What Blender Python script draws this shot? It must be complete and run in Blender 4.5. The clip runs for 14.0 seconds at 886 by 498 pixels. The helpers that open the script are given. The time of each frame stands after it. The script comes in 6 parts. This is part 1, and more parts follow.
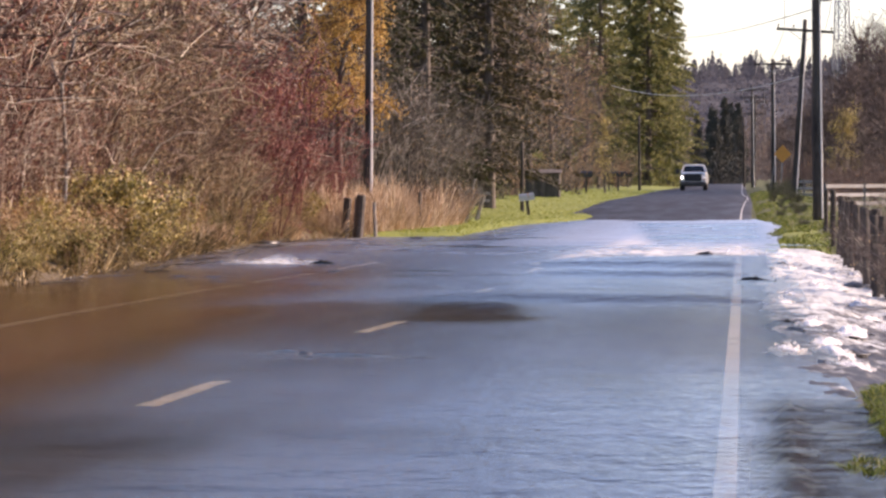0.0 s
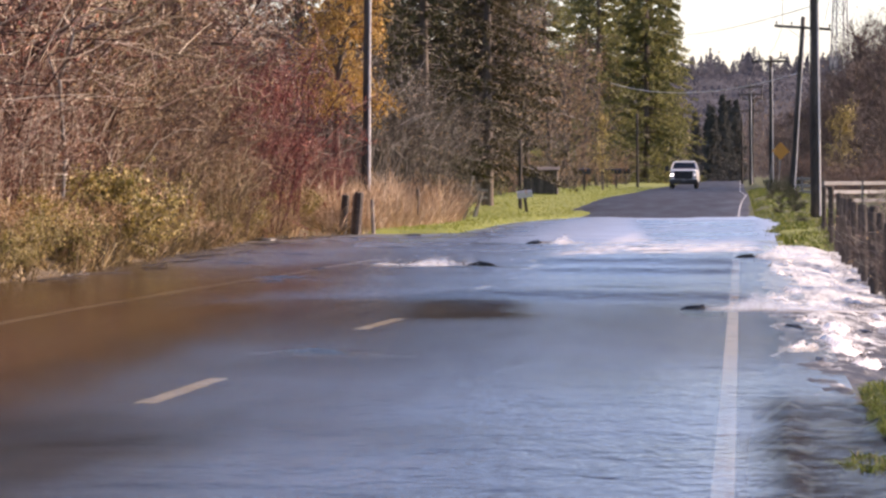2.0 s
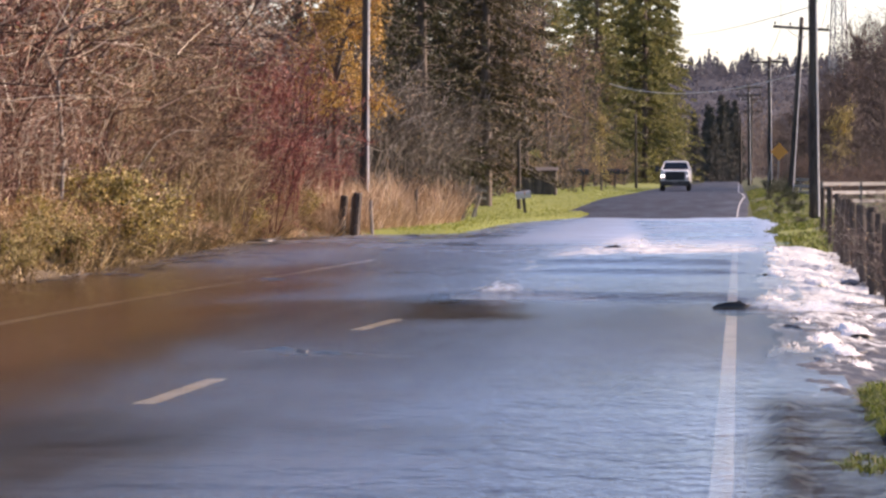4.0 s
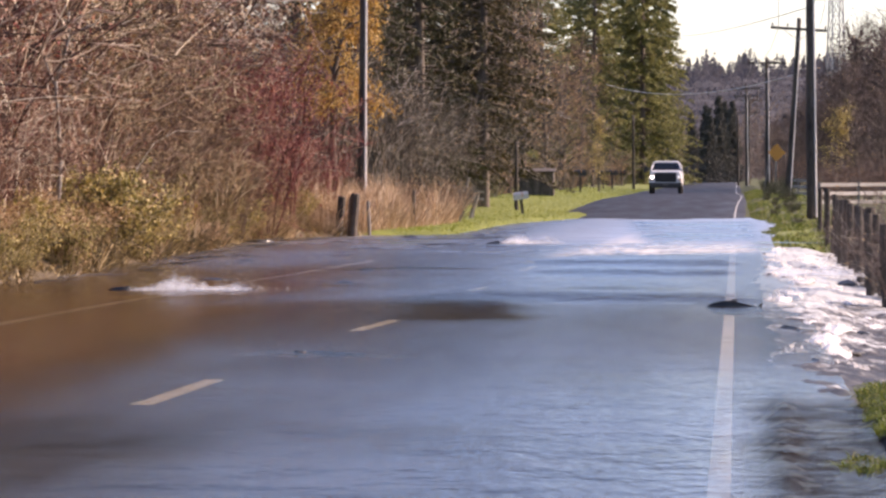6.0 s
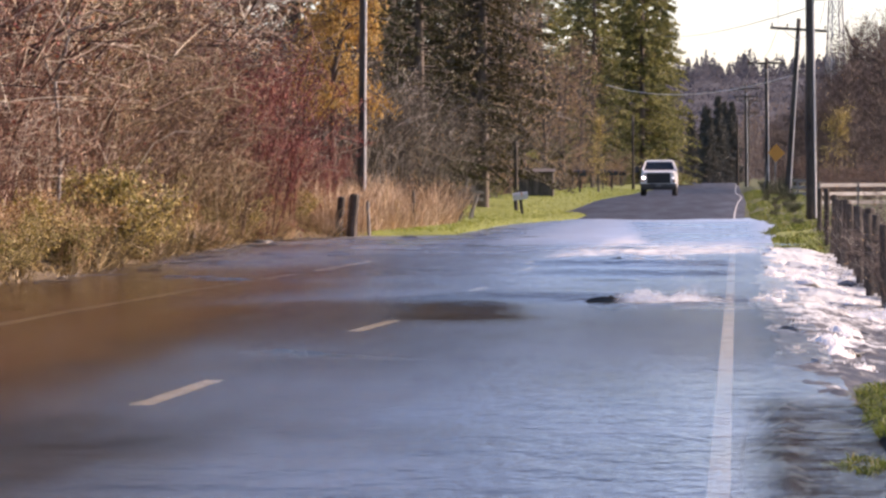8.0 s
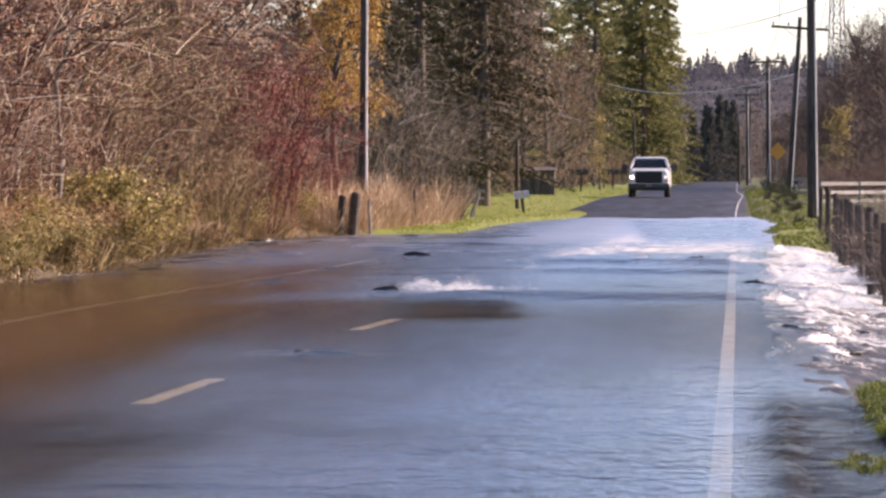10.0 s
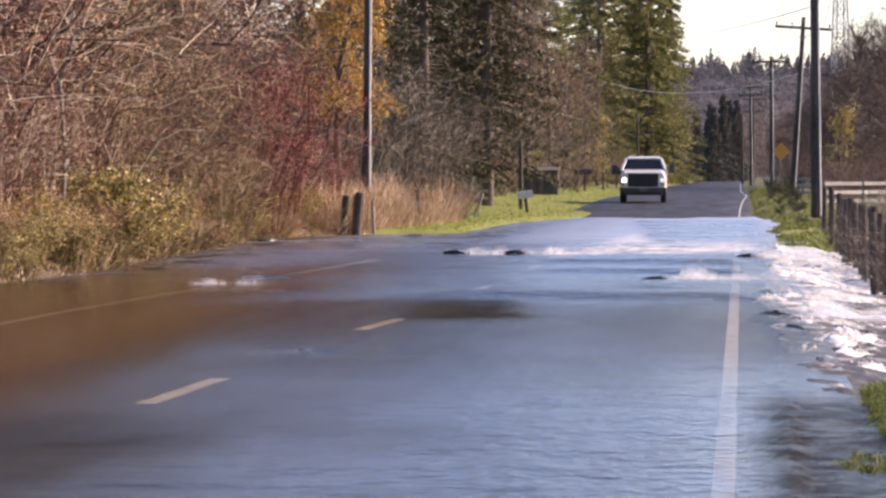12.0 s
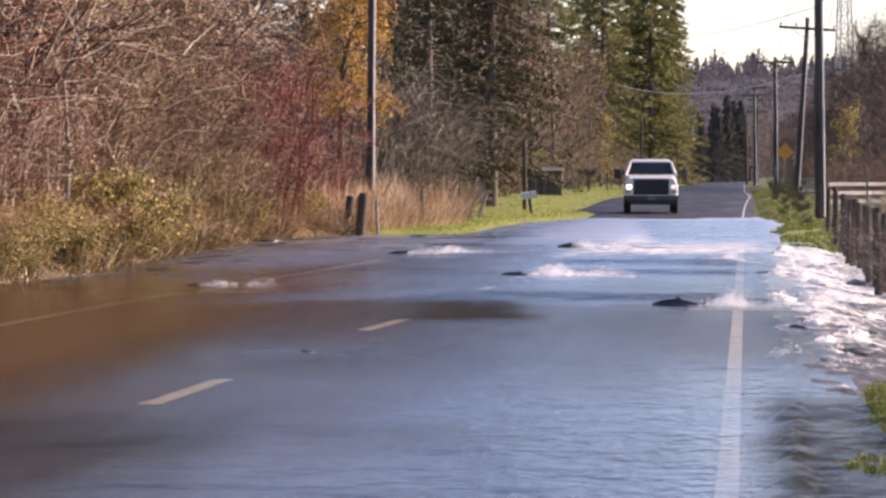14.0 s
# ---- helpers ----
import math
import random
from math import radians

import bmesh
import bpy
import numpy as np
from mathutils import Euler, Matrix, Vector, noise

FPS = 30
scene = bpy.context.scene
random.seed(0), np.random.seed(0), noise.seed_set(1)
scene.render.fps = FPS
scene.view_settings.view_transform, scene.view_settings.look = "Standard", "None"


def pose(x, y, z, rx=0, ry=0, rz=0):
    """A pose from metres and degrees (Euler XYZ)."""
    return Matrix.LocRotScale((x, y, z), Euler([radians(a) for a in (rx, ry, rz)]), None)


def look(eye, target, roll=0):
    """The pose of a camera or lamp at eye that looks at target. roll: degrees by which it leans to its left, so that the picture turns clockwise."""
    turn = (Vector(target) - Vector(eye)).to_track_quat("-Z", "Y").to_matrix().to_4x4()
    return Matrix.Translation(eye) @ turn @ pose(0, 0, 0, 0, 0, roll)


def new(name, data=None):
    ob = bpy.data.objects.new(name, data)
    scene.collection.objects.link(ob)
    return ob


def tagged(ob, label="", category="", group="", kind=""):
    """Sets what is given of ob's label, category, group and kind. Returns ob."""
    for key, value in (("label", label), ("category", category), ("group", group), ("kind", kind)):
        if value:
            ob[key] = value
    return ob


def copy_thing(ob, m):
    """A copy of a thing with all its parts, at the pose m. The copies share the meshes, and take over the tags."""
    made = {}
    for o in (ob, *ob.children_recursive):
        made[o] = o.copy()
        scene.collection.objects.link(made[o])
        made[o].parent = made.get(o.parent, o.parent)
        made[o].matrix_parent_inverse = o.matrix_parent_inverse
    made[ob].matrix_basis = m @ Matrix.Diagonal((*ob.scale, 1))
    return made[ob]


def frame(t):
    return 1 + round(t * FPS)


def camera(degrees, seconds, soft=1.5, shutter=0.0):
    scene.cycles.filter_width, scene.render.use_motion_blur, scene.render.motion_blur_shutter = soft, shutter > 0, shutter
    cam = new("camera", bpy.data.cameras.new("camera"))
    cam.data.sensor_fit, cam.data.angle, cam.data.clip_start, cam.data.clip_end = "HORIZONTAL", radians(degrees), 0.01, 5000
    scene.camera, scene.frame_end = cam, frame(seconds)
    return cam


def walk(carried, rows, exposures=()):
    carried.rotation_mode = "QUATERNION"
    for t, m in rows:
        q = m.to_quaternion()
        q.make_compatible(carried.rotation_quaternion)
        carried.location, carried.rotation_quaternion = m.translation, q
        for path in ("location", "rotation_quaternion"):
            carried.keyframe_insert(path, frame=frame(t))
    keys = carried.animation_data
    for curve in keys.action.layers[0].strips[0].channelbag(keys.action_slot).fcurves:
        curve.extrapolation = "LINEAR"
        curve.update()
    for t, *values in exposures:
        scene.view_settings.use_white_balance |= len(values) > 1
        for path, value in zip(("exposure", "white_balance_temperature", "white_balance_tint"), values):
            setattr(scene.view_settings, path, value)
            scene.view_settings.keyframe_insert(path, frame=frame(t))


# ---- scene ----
# The camera stands on the road's edge and sways a little as it is held: eye height over the water, and the
# way it points (to the left, degrees; downwards, degrees) time by time.
EYE_Z = 1.5
cam = camera(12.654, 14.0, soft=2.6)
SWAY = [
    (0.0, 4.297, 1.042), (0.5, 4.303, 1.055), (1.0, 4.295, 1.067), (1.5, 4.287, 1.078), (2.0, 4.268, 1.083),
    (2.5, 4.268, 1.080), (3.0, 4.270, 1.081), (3.7, 4.255, 1.077), (4.6, 4.237, 1.070), (5.5, 4.222, 1.066),
    (6.0, 4.212, 1.062), (6.5, 4.206, 1.064), (7.0, 4.214, 1.066), (7.5, 4.208, 1.066), (8.0, 4.206, 1.057),
    (8.8, 4.212, 1.064), (9.7, 4.222, 1.074), (10.5, 4.230, 1.078), (11.0, 4.239, 1.078), (11.5, 4.249, 1.078),
    (12.0, 4.275, 1.078), (12.5, 4.287, 1.078), (13.0, 4.299, 1.082), (13.5, 4.309, 1.080), (14.0, 4.331, 1.070)]
# the clip's picture is a little pink: one white balance throughout
walk(cam, [(t, pose(0, 0, EYE_Z, 90 - down, 0, left)) for t, left, down in SWAY], [(0.0, 0.86, 7150, 33), (14.0, 0.86, 7150, 33)])

# ---- light: low autumn sun from the right, clear pale sky ----
SUN_ELEVATION, SUN_BEARING = 27.0, 66.0   # bearing: degrees to the right of the road's direction
world = bpy.data.worlds.new("sky")
scene.world = world
world.use_nodes = True
wn, wl = world.node_tree.nodes, world.node_tree.links
sky = wn.new("ShaderNodeTexSky")
sky.sky_type, sky.sun_disc = "NISHITA", False
sky.sun_elevation, sky.sun_rotation = radians(SUN_ELEVATION), radians(SUN_BEARING)
sky.air_density, sky.dust_density, sky.ozone_density = 1.0, 0.35, 3.6
wl.new(sky.outputs["Color"], wn["Background"].inputs["Color"])
wn["Background"].inputs["Strength"].default_value = 0.122
sun = new("sun", bpy.data.lights.new("sun", "SUN"))
sun.data.energy, sun.data.angle, sun.data.color = 5.0, radians(0.6), (1.0, 0.86, 0.66)
_b, _e = radians(SUN_BEARING), radians(SUN_ELEVATION)
sun.matrix_world = look((60 * math.sin(_b), 60 * math.cos(_b) + 60, 40),
                        (60 * math.sin(_b) - 50 * math.sin(_b) * math.cos(_e), 60 * math.cos(_b) + 60 - 50 * math.cos(_b) * math.cos(_e), 40 - 50 * math.sin(_e)))


# ---- materials ----
def nodes_of(name):
    m = bpy.data.materials.new(name)
    m.use_nodes = True
    return m, m.node_tree.nodes, m.node_tree.links, m.node_tree.nodes["Principled BSDF"]


def ramp(n, l, fac, stops):
    r = n.new("ShaderNodeValToRGB")
    e = r.color_ramp.elements
    while len(e) < len(stops):
        e.new(0.5)
    for el, (pos, col) in zip(e, stops):
        el.position, el.color = pos, (*col, 1)
    l.new(fac, r.inputs["Fac"])
    return r.outputs["Color"]


def noise_tex(n, l, scale, detail=4, rough=0.6, stretch=None, coord="Object"):
    c = n.new("ShaderNodeTexCoord")
    t = n.new("ShaderNodeTexNoise")
    t.inputs["Scale"].default_value, t.inputs["Detail"].default_value, t.inputs["Roughness"].default_value = scale, detail, rough
    out = c.outputs[coord]
    if stretch:
        mp = n.new("ShaderNodeMapping")
        mp.inputs["Scale"].default_value = stretch
        l.new(out, mp.inputs["Vector"])
        out = mp.outputs["Vector"]
    l.new(out, t.inputs["Vector"])
    return t.outputs["Fac"]


def mixed(n, l, a, b, fac, how="MIX"):
    m = n.new("ShaderNodeMix")
    m.data_type, m.blend_type = "RGBA", how
    for sock, v in ((m.inputs["A"], a), (m.inputs["B"], b), (m.inputs["Factor"], fac)):
        if isinstance(v, (tuple, float, int)):
            sock.default_value = (*v, 1) if isinstance(v, tuple) else v
        else:
            l.new(v, sock)
    return m.outputs["Result"]


def maths(n, l, op, a, b=0.0, c=0.0):
    m = n.new("ShaderNodeMath")
    m.operation = op
    for sock, v in zip(m.inputs, (a, b, c)):
        if isinstance(v, (float, int)):
            sock.default_value = v
        else:
            l.new(v, sock)
    return m.outputs[0]


def rough_matter(name, dark, light, scale=6.0, rough=0.85, bump=0.3, fine=8.0, metal=0.0, stretch=None, by_object=0.25):
    """A surface of two tones: broad stains and fine grain, with relief from the grain."""
    m, n, l, b = nodes_of(name)
    broad = noise_tex(n, l, scale, 4, 0.6, stretch)
    grain = noise_tex(n, l, scale * fine, 3, 0.7, stretch)
    f = maths(n, l, "ADD", maths(n, l, "MULTIPLY", broad, 0.6), maths(n, l, "MULTIPLY", grain, 0.4))
    col = ramp(n, l, f, [(0.33, dark), (0.67, light)])
    if by_object:
        oi = n.new("ShaderNodeObjectInfo")
        hsv = n.new("ShaderNodeHueSaturation")
        l.new(maths(n, l, "MULTIPLY_ADD", oi.outputs["Random"], by_object * 2, 1 - by_object), hsv.inputs["Value"])
        l.new(col, hsv.inputs["Color"])
        col = hsv.outputs["Color"]
    l.new(col, b.inputs["Base Color"])
    b.inputs["Roughness"].default_value, b.inputs["Metallic"].default_value = rough, metal
    bp = n.new("ShaderNodeBump")
    bp.inputs["Strength"].default_value, bp.inputs["Distance"].default_value = bump, 0.02
    l.new(grain, bp.inputs["Height"])
    l.new(bp.outputs["Normal"], b.inputs["Normal"])
    return m


def leaf_matter(name, stops, rough=0.55, through_light=0.25):
    """Leaves, blades or twigs: each one has its own tone out of the stops."""
    m, n, l, b = nodes_of(name)
    g = n.new("ShaderNodeNewGeometry")
    col = ramp(n, l, g.outputs["Random Per Island"], stops)
    l.new(col, b.inputs["Base Color"])
    b.inputs["Roughness"].default_value = rough
    b.inputs["Specular IOR Level"].default_value = 0.35
    if through_light:
        tr = n.new("ShaderNodeBsdfTranslucent")
        l.new(col, tr.inputs["Color"])
        mx = n.new("ShaderNodeMixShader")
        mx.inputs[0].default_value = through_light
        l.new(b.outputs[0], mx.inputs[1])
        l.new(tr.outputs[0], mx.inputs[2])
        l.new(mx.outputs[0], n["Material Output"].inputs["Surface"])
    return m


def plain(name, col, rough=0.5, metal=0.0, grime=0.15, scale=9.0):
    return rough_matter(name, tuple(c * (1 - grime) for c in col), tuple(min(1, c * (1 + grime)) for c in col), scale, rough, 0.05, 6.0, metal, by_object=0)


def puddled_grit():
    """Dark wet grit with shallow puddles standing in it."""
    m, n, l, b = nodes_of("wet_dark_grit")
    pud = noise_tex(n, l, 3.2, 4, 0.6, (1.0, 0.30, 1))
    grain = noise_tex(n, l, 40.0, 3, 0.7)
    wet = ramp(n, l, pud, [(0.47, (0, 0, 0)), (0.56, (1, 1, 1))])
    l.new(ramp(n, l, maths(n, l, "MULTIPLY_ADD", pud, 0.5, maths(n, l, "MULTIPLY", grain, 0.5)), [(0.35, (0.008, 0.007, 0.009)), (0.65, (0.026, 0.021, 0.023))]), b.inputs["Base Color"])
    l.new(maths(n, l, "MULTIPLY_ADD", wet, -0.45, 0.75), b.inputs["Roughness"])
    b.inputs["Specular IOR Level"].default_value = 0.06
    bp = n.new("ShaderNodeBump")
    bp.inputs["Distance"].default_value = 0.02
    l.new(maths(n, l, "MULTIPLY_ADD", wet, -0.75, 0.9), bp.inputs["Strength"])
    l.new(grain, bp.inputs["Height"])
    l.new(bp.outputs["Normal"], b.inputs["Normal"])
    return m


ASPHALT = rough_matter("wet_asphalt", (0.019, 0.018, 0.022), (0.042, 0.039, 0.045), 0.9, 0.52, 0.4, 40.0, by_object=0)
_n, _l = ASPHALT.node_tree.nodes, ASPHALT.node_tree.links
_damp = noise_tex(_n, _l, 0.7, 5, 0.65, (1.6, 0.16, 1))
_l.new(maths(_n, _l, "MULTIPLY_ADD", _damp, 0.60, 0.30), _n["Principled BSDF"].inputs["Roughness"])
_n["Principled BSDF"].inputs["Specular IOR Level"].default_value = 0.25
PAINT_WHITE = rough_matter("worn_white_road_paint", (0.34, 0.33, 0.31), (0.74, 0.72, 0.68), 3.0, 0.6, 0.2, 12.0, by_object=0)
PAINT_YELLOW = rough_matter("worn_yellow_road_paint", (0.44, 0.37, 0.22), (0.82, 0.72, 0.50), 3.0, 0.6, 0.2, 12.0, by_object=0)
SOIL = rough_matter("leaf_littered_soil", (0.055, 0.040, 0.024), (0.19, 0.14, 0.075), 1.4, 0.9, 0.6, 12.0, by_object=0)
LAWN = rough_matter("mown_grass_ground", (0.095, 0.125, 0.018), (0.25, 0.28, 0.045), 0.8, 0.9, 0.6, 14.0, by_object=0)
# darker than the lawn: the shade over the verge is put into this colour
VERGE_SHADED_SOIL = rough_matter("shade_darkened_verge_soil", (0.040, 0.046, 0.014), (0.120, 0.135, 0.032), 0.8, 0.9, 0.6, 14.0, by_object=0)
BARK = rough_matter("grey_brown_bark", (0.045, 0.036, 0.030), (0.17, 0.14, 0.115), 3.0, 0.9, 0.7, 6.0, stretch=(1, 1, 0.3))
POLE_WOOD = rough_matter("creosoted_pole_wood", (0.013, 0.010, 0.009), (0.11, 0.093, 0.077), 3.0, 0.8, 0.5, 8.0, stretch=(1, 1, 0.15))
POST_WOOD = rough_matter("dark_wet_post_wood", (0.022, 0.018, 0.015), (0.14, 0.115, 0.095), 5.0, 0.8, 0.6, 8.0, stretch=(1, 1, 0.2))
GREY_WOOD = rough_matter("weathered_grey_wood", (0.16, 0.145, 0.125), (0.38, 0.35, 0.31), 5.0, 0.85, 0.5, 8.0, stretch=(1, 1, 0.25))
WHITE_BOARD = rough_matter("white_painted_boards", (0.12, 0.12, 0.12), (0.26, 0.26, 0.255), 2.0, 0.6, 0.2, 8.0)
STEEL = rough_matter("galvanised_steel", (0.28, 0.29, 0.30), (0.46, 0.47, 0.48), 2.0, 0.5, 0.1, 8.0, 0.6)
WIRE = plain("weathered_cable_sheath", (0.30, 0.30, 0.30), 0.5)
# the same sheath lightened: sunlight on the thick cable is in the colour
CABLE_SUNLIT = plain("sunlit_cable_sheath", (0.52, 0.52, 0.51), 0.5)
PORCELAIN = plain("brown_insulator", (0.10, 0.06, 0.045), 0.25)
SIGN_ORANGE = plain("orange_sign_sheet", (0.62, 0.27, 0.04), 0.5, grime=0.2)
MAILBOX_GREY = plain("pale_grey_metal", (0.52, 0.52, 0.53), 0.45, 0.2, 0.2)
MAILBOX_BLACK = plain("black_metal", (0.03, 0.03, 0.03), 0.4, 0.1)
ROCK = rough_matter("dark_wet_rock", (0.02, 0.02, 0.02), (0.09, 0.085, 0.08), 4.0, 0.35, 0.6, 6.0)

# twig and leaf tones spread wide, with highlights and gap shade put into them
TWIG_RED = leaf_matter("red_brown_twigs", [(0.0, (0.020, 0.011, 0.009)), (0.45, (0.130, 0.062, 0.044)), (0.70, (0.38, 0.215, 0.140)), (1.0, (0.80, 0.76, 0.60))], 0.6, 0.0)
TWIG_TAN = leaf_matter("tan_olive_twigs", [(0.0, (0.034, 0.025, 0.014)), (0.45, (0.18, 0.130, 0.062)), (0.74, (0.40, 0.30, 0.17)), (1.0, (0.80, 0.70, 0.50))], 0.6, 0.0)
TWIG_CRIMSON = leaf_matter("crimson_twigs", [(0.0, (0.060, 0.015, 0.015)), (0.6, (0.19, 0.058, 0.055)), (1.0, (0.459, 0.223, 0.165))], 0.6, 0.0)
TWIG_GREY = leaf_matter("grey_twigs", [(0.0, (0.026, 0.022, 0.018)), (0.55, (0.105, 0.088, 0.072)), (0.85, (0.24, 0.21, 0.185)), (1.0, (0.55, 0.51, 0.46))], 0.7, 0.0)
TWIG_BROWN = leaf_matter("brown_twigs", [(0.0, (0.040, 0.025, 0.018)), (0.6, (0.158, 0.099, 0.070)), (1.0, (0.356, 0.244, 0.177))], 0.7, 0.0)
LEAF_RUST = leaf_matter("rust_leaves", [(0.0, (0.078, 0.033, 0.018)), (0.4, (0.27, 0.11, 0.06)), (0.75, (0.40, 0.21, 0.10)), (1.0, (0.675, 0.486, 0.230))])
LEAF_RED = leaf_matter("crimson_leaves", [(0.0, (0.102, 0.018, 0.021)), (0.6, (0.28, 0.065, 0.060)), (1.0, (0.58, 0.24, 0.14))])
LEAF_YELLOW = leaf_matter("yellow_leaves", [(0.0, (0.20, 0.105, 0.025)), (0.5, (0.56, 0.33, 0.075)), (1.0, (0.86, 0.62, 0.22))])
LEAF_LIME = leaf_matter("yellow_green_leaves", [(0.0, (0.028, 0.026, 0.009)), (0.40, (0.20, 0.175, 0.048)), (0.72, (0.50, 0.42, 0.13)), (1.0, (0.84, 0.73, 0.36))])
LEAF_OLIVE = leaf_matter("olive_leaves", [(0.0, (0.045, 0.040, 0.012)), (0.40, (0.25, 0.20, 0.052)), (0.72, (0.53, 0.41, 0.12)), (1.0, (0.86, 0.72, 0.34))])
LEAF_BUFF = leaf_matter("buff_dead_leaves", [(0.0, (0.055, 0.030, 0.016)), (0.45, (0.36, 0.205, 0.10)), (1.0, (0.783, 0.567, 0.324))])
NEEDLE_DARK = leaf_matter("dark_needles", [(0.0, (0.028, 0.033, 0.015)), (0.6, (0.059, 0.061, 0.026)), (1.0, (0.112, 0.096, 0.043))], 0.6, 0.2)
# distance haze is mixed into this base colour, greyer than near needles
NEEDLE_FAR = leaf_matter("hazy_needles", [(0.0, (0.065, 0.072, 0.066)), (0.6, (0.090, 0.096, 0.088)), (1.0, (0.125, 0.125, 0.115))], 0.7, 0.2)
TWIG_DARK = leaf_matter("purple_brown_twigs", [(0.0, (0.036, 0.026, 0.026)), (0.6, (0.082, 0.057, 0.054)), (1.0, (0.155, 0.115, 0.105))], 0.7, 0.0)
WET_GRIT = puddled_grit()
# lightened so that this green also carries sun and haze
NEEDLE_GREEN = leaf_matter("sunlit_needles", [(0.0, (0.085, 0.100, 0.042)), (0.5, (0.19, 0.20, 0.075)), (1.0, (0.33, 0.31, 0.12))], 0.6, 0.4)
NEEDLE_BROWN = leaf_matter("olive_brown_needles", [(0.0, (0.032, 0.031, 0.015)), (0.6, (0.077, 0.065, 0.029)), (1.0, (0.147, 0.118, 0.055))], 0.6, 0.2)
BLADE_TAN = leaf_matter("tan_dry_grass", [(0.0, (0.18, 0.110, 0.060)), (0.5, (0.47, 0.32, 0.19)), (1.0, (0.76, 0.60, 0.42))], 0.6, 0.3)
BLADE_GREEN = leaf_matter("green_grass", [(0.0, (0.120, 0.165, 0.024)), (0.6, (0.245, 0.295, 0.042)), (1.0, (0.40, 0.41, 0.085))], 0.5, 0.3)
BLADE_VERGE = leaf_matter("rough_verge_grass", [(0.0, (0.035, 0.050, 0.010)), (0.5, (0.11, 0.155, 0.024)), (0.85, (0.24, 0.29, 0.045)), (1.0, (0.30, 0.26, 0.09))], 0.5, 0.3)
LEAF_EVERGREEN = leaf_matter("dark_evergreen_leaves", [(0.0, (0.016, 0.028, 0.014)), (0.6, (0.045, 0.066, 0.028)), (1.0, (0.10, 0.13, 0.05))], 0.4, 0.2)
BLADE_MIXED = leaf_matter("yellowing_weeds", [(0.0, (0.024, 0.018, 0.010)), (0.35, (0.10, 0.072, 0.030)), (0.65, (0.25, 0.18, 0.065)), (0.85, (0.38, 0.26, 0.12)), (1.0, (0.66, 0.54, 0.30))], 0.5, 0.3)
# down to HILL, the haze of distance is put into the base colours
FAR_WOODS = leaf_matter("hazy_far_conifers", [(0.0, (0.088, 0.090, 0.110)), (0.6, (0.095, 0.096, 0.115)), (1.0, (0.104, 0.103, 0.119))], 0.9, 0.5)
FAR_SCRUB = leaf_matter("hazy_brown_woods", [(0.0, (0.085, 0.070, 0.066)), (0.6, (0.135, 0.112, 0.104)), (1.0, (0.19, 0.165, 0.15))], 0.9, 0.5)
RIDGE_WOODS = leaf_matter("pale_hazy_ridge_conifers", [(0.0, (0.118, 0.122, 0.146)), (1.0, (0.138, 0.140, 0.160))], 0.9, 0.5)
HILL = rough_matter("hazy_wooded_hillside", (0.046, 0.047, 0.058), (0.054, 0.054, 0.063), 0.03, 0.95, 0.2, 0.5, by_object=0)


# ---- mesh helpers ----
def link_mesh(name, me, material, parent=None, label=""):
    if material:
        me.materials.append(material)
    ob = new(name, me)
    if parent:
        ob.parent = parent
    return tagged(ob, label)


def part(name, bm, material, parent=None, label="", smooth=False):
    me = bpy.data.meshes.new(name)
    bm.to_mesh(me)
    bm.free()
    if smooth:
        for p in me.polygons:
            p.use_smooth = True
    return link_mesh(name, me, material, parent, label)


def array_mesh(name, verts, faces, smooth=False):
    """A mesh out of number arrays: verts (N, 3), faces (M, 3 or 4)."""
    me = bpy.data.meshes.new(name)
    k = faces.shape[1]
    me.vertices.add(len(verts))
    me.vertices.foreach_set("co", np.asarray(verts, dtype=np.float32).ravel())
    me.loops.add(len(faces) * k)
    me.loops.foreach_set("vertex_index", np.asarray(faces, dtype=np.int32).ravel())
    me.polygons.add(len(faces))
    me.polygons.foreach_set("loop_start", np.arange(len(faces), dtype=np.int32) * k)
    if smooth:
        me.polygons.foreach_set("use_smooth", np.ones(len(faces), dtype=bool))
    me.update(calc_edges=True)
    me.validate()
    return me


def box(bm, size, at=(0, 0, 0), turn=(0, 0, 0), bevel=0.0, taper=None):
    r = bmesh.ops.create_cube(bm, size=1.0)
    if taper:
        for v in r["verts"]:
            if v.co.z > 0:
                v.co.x *= taper[0]
                v.co.y *= taper[1]
    bmesh.ops.transform(bm, matrix=pose(*at, *turn) @ Matrix.Diagonal((*size, 1)), verts=r["verts"])
    if bevel:
        es = {e for v in r["verts"] for e in v.link_edges}
        bmesh.ops.bevel(bm, geom=list(es), offset=bevel, segments=2, affect="EDGES", profile=0.6)
    return bm


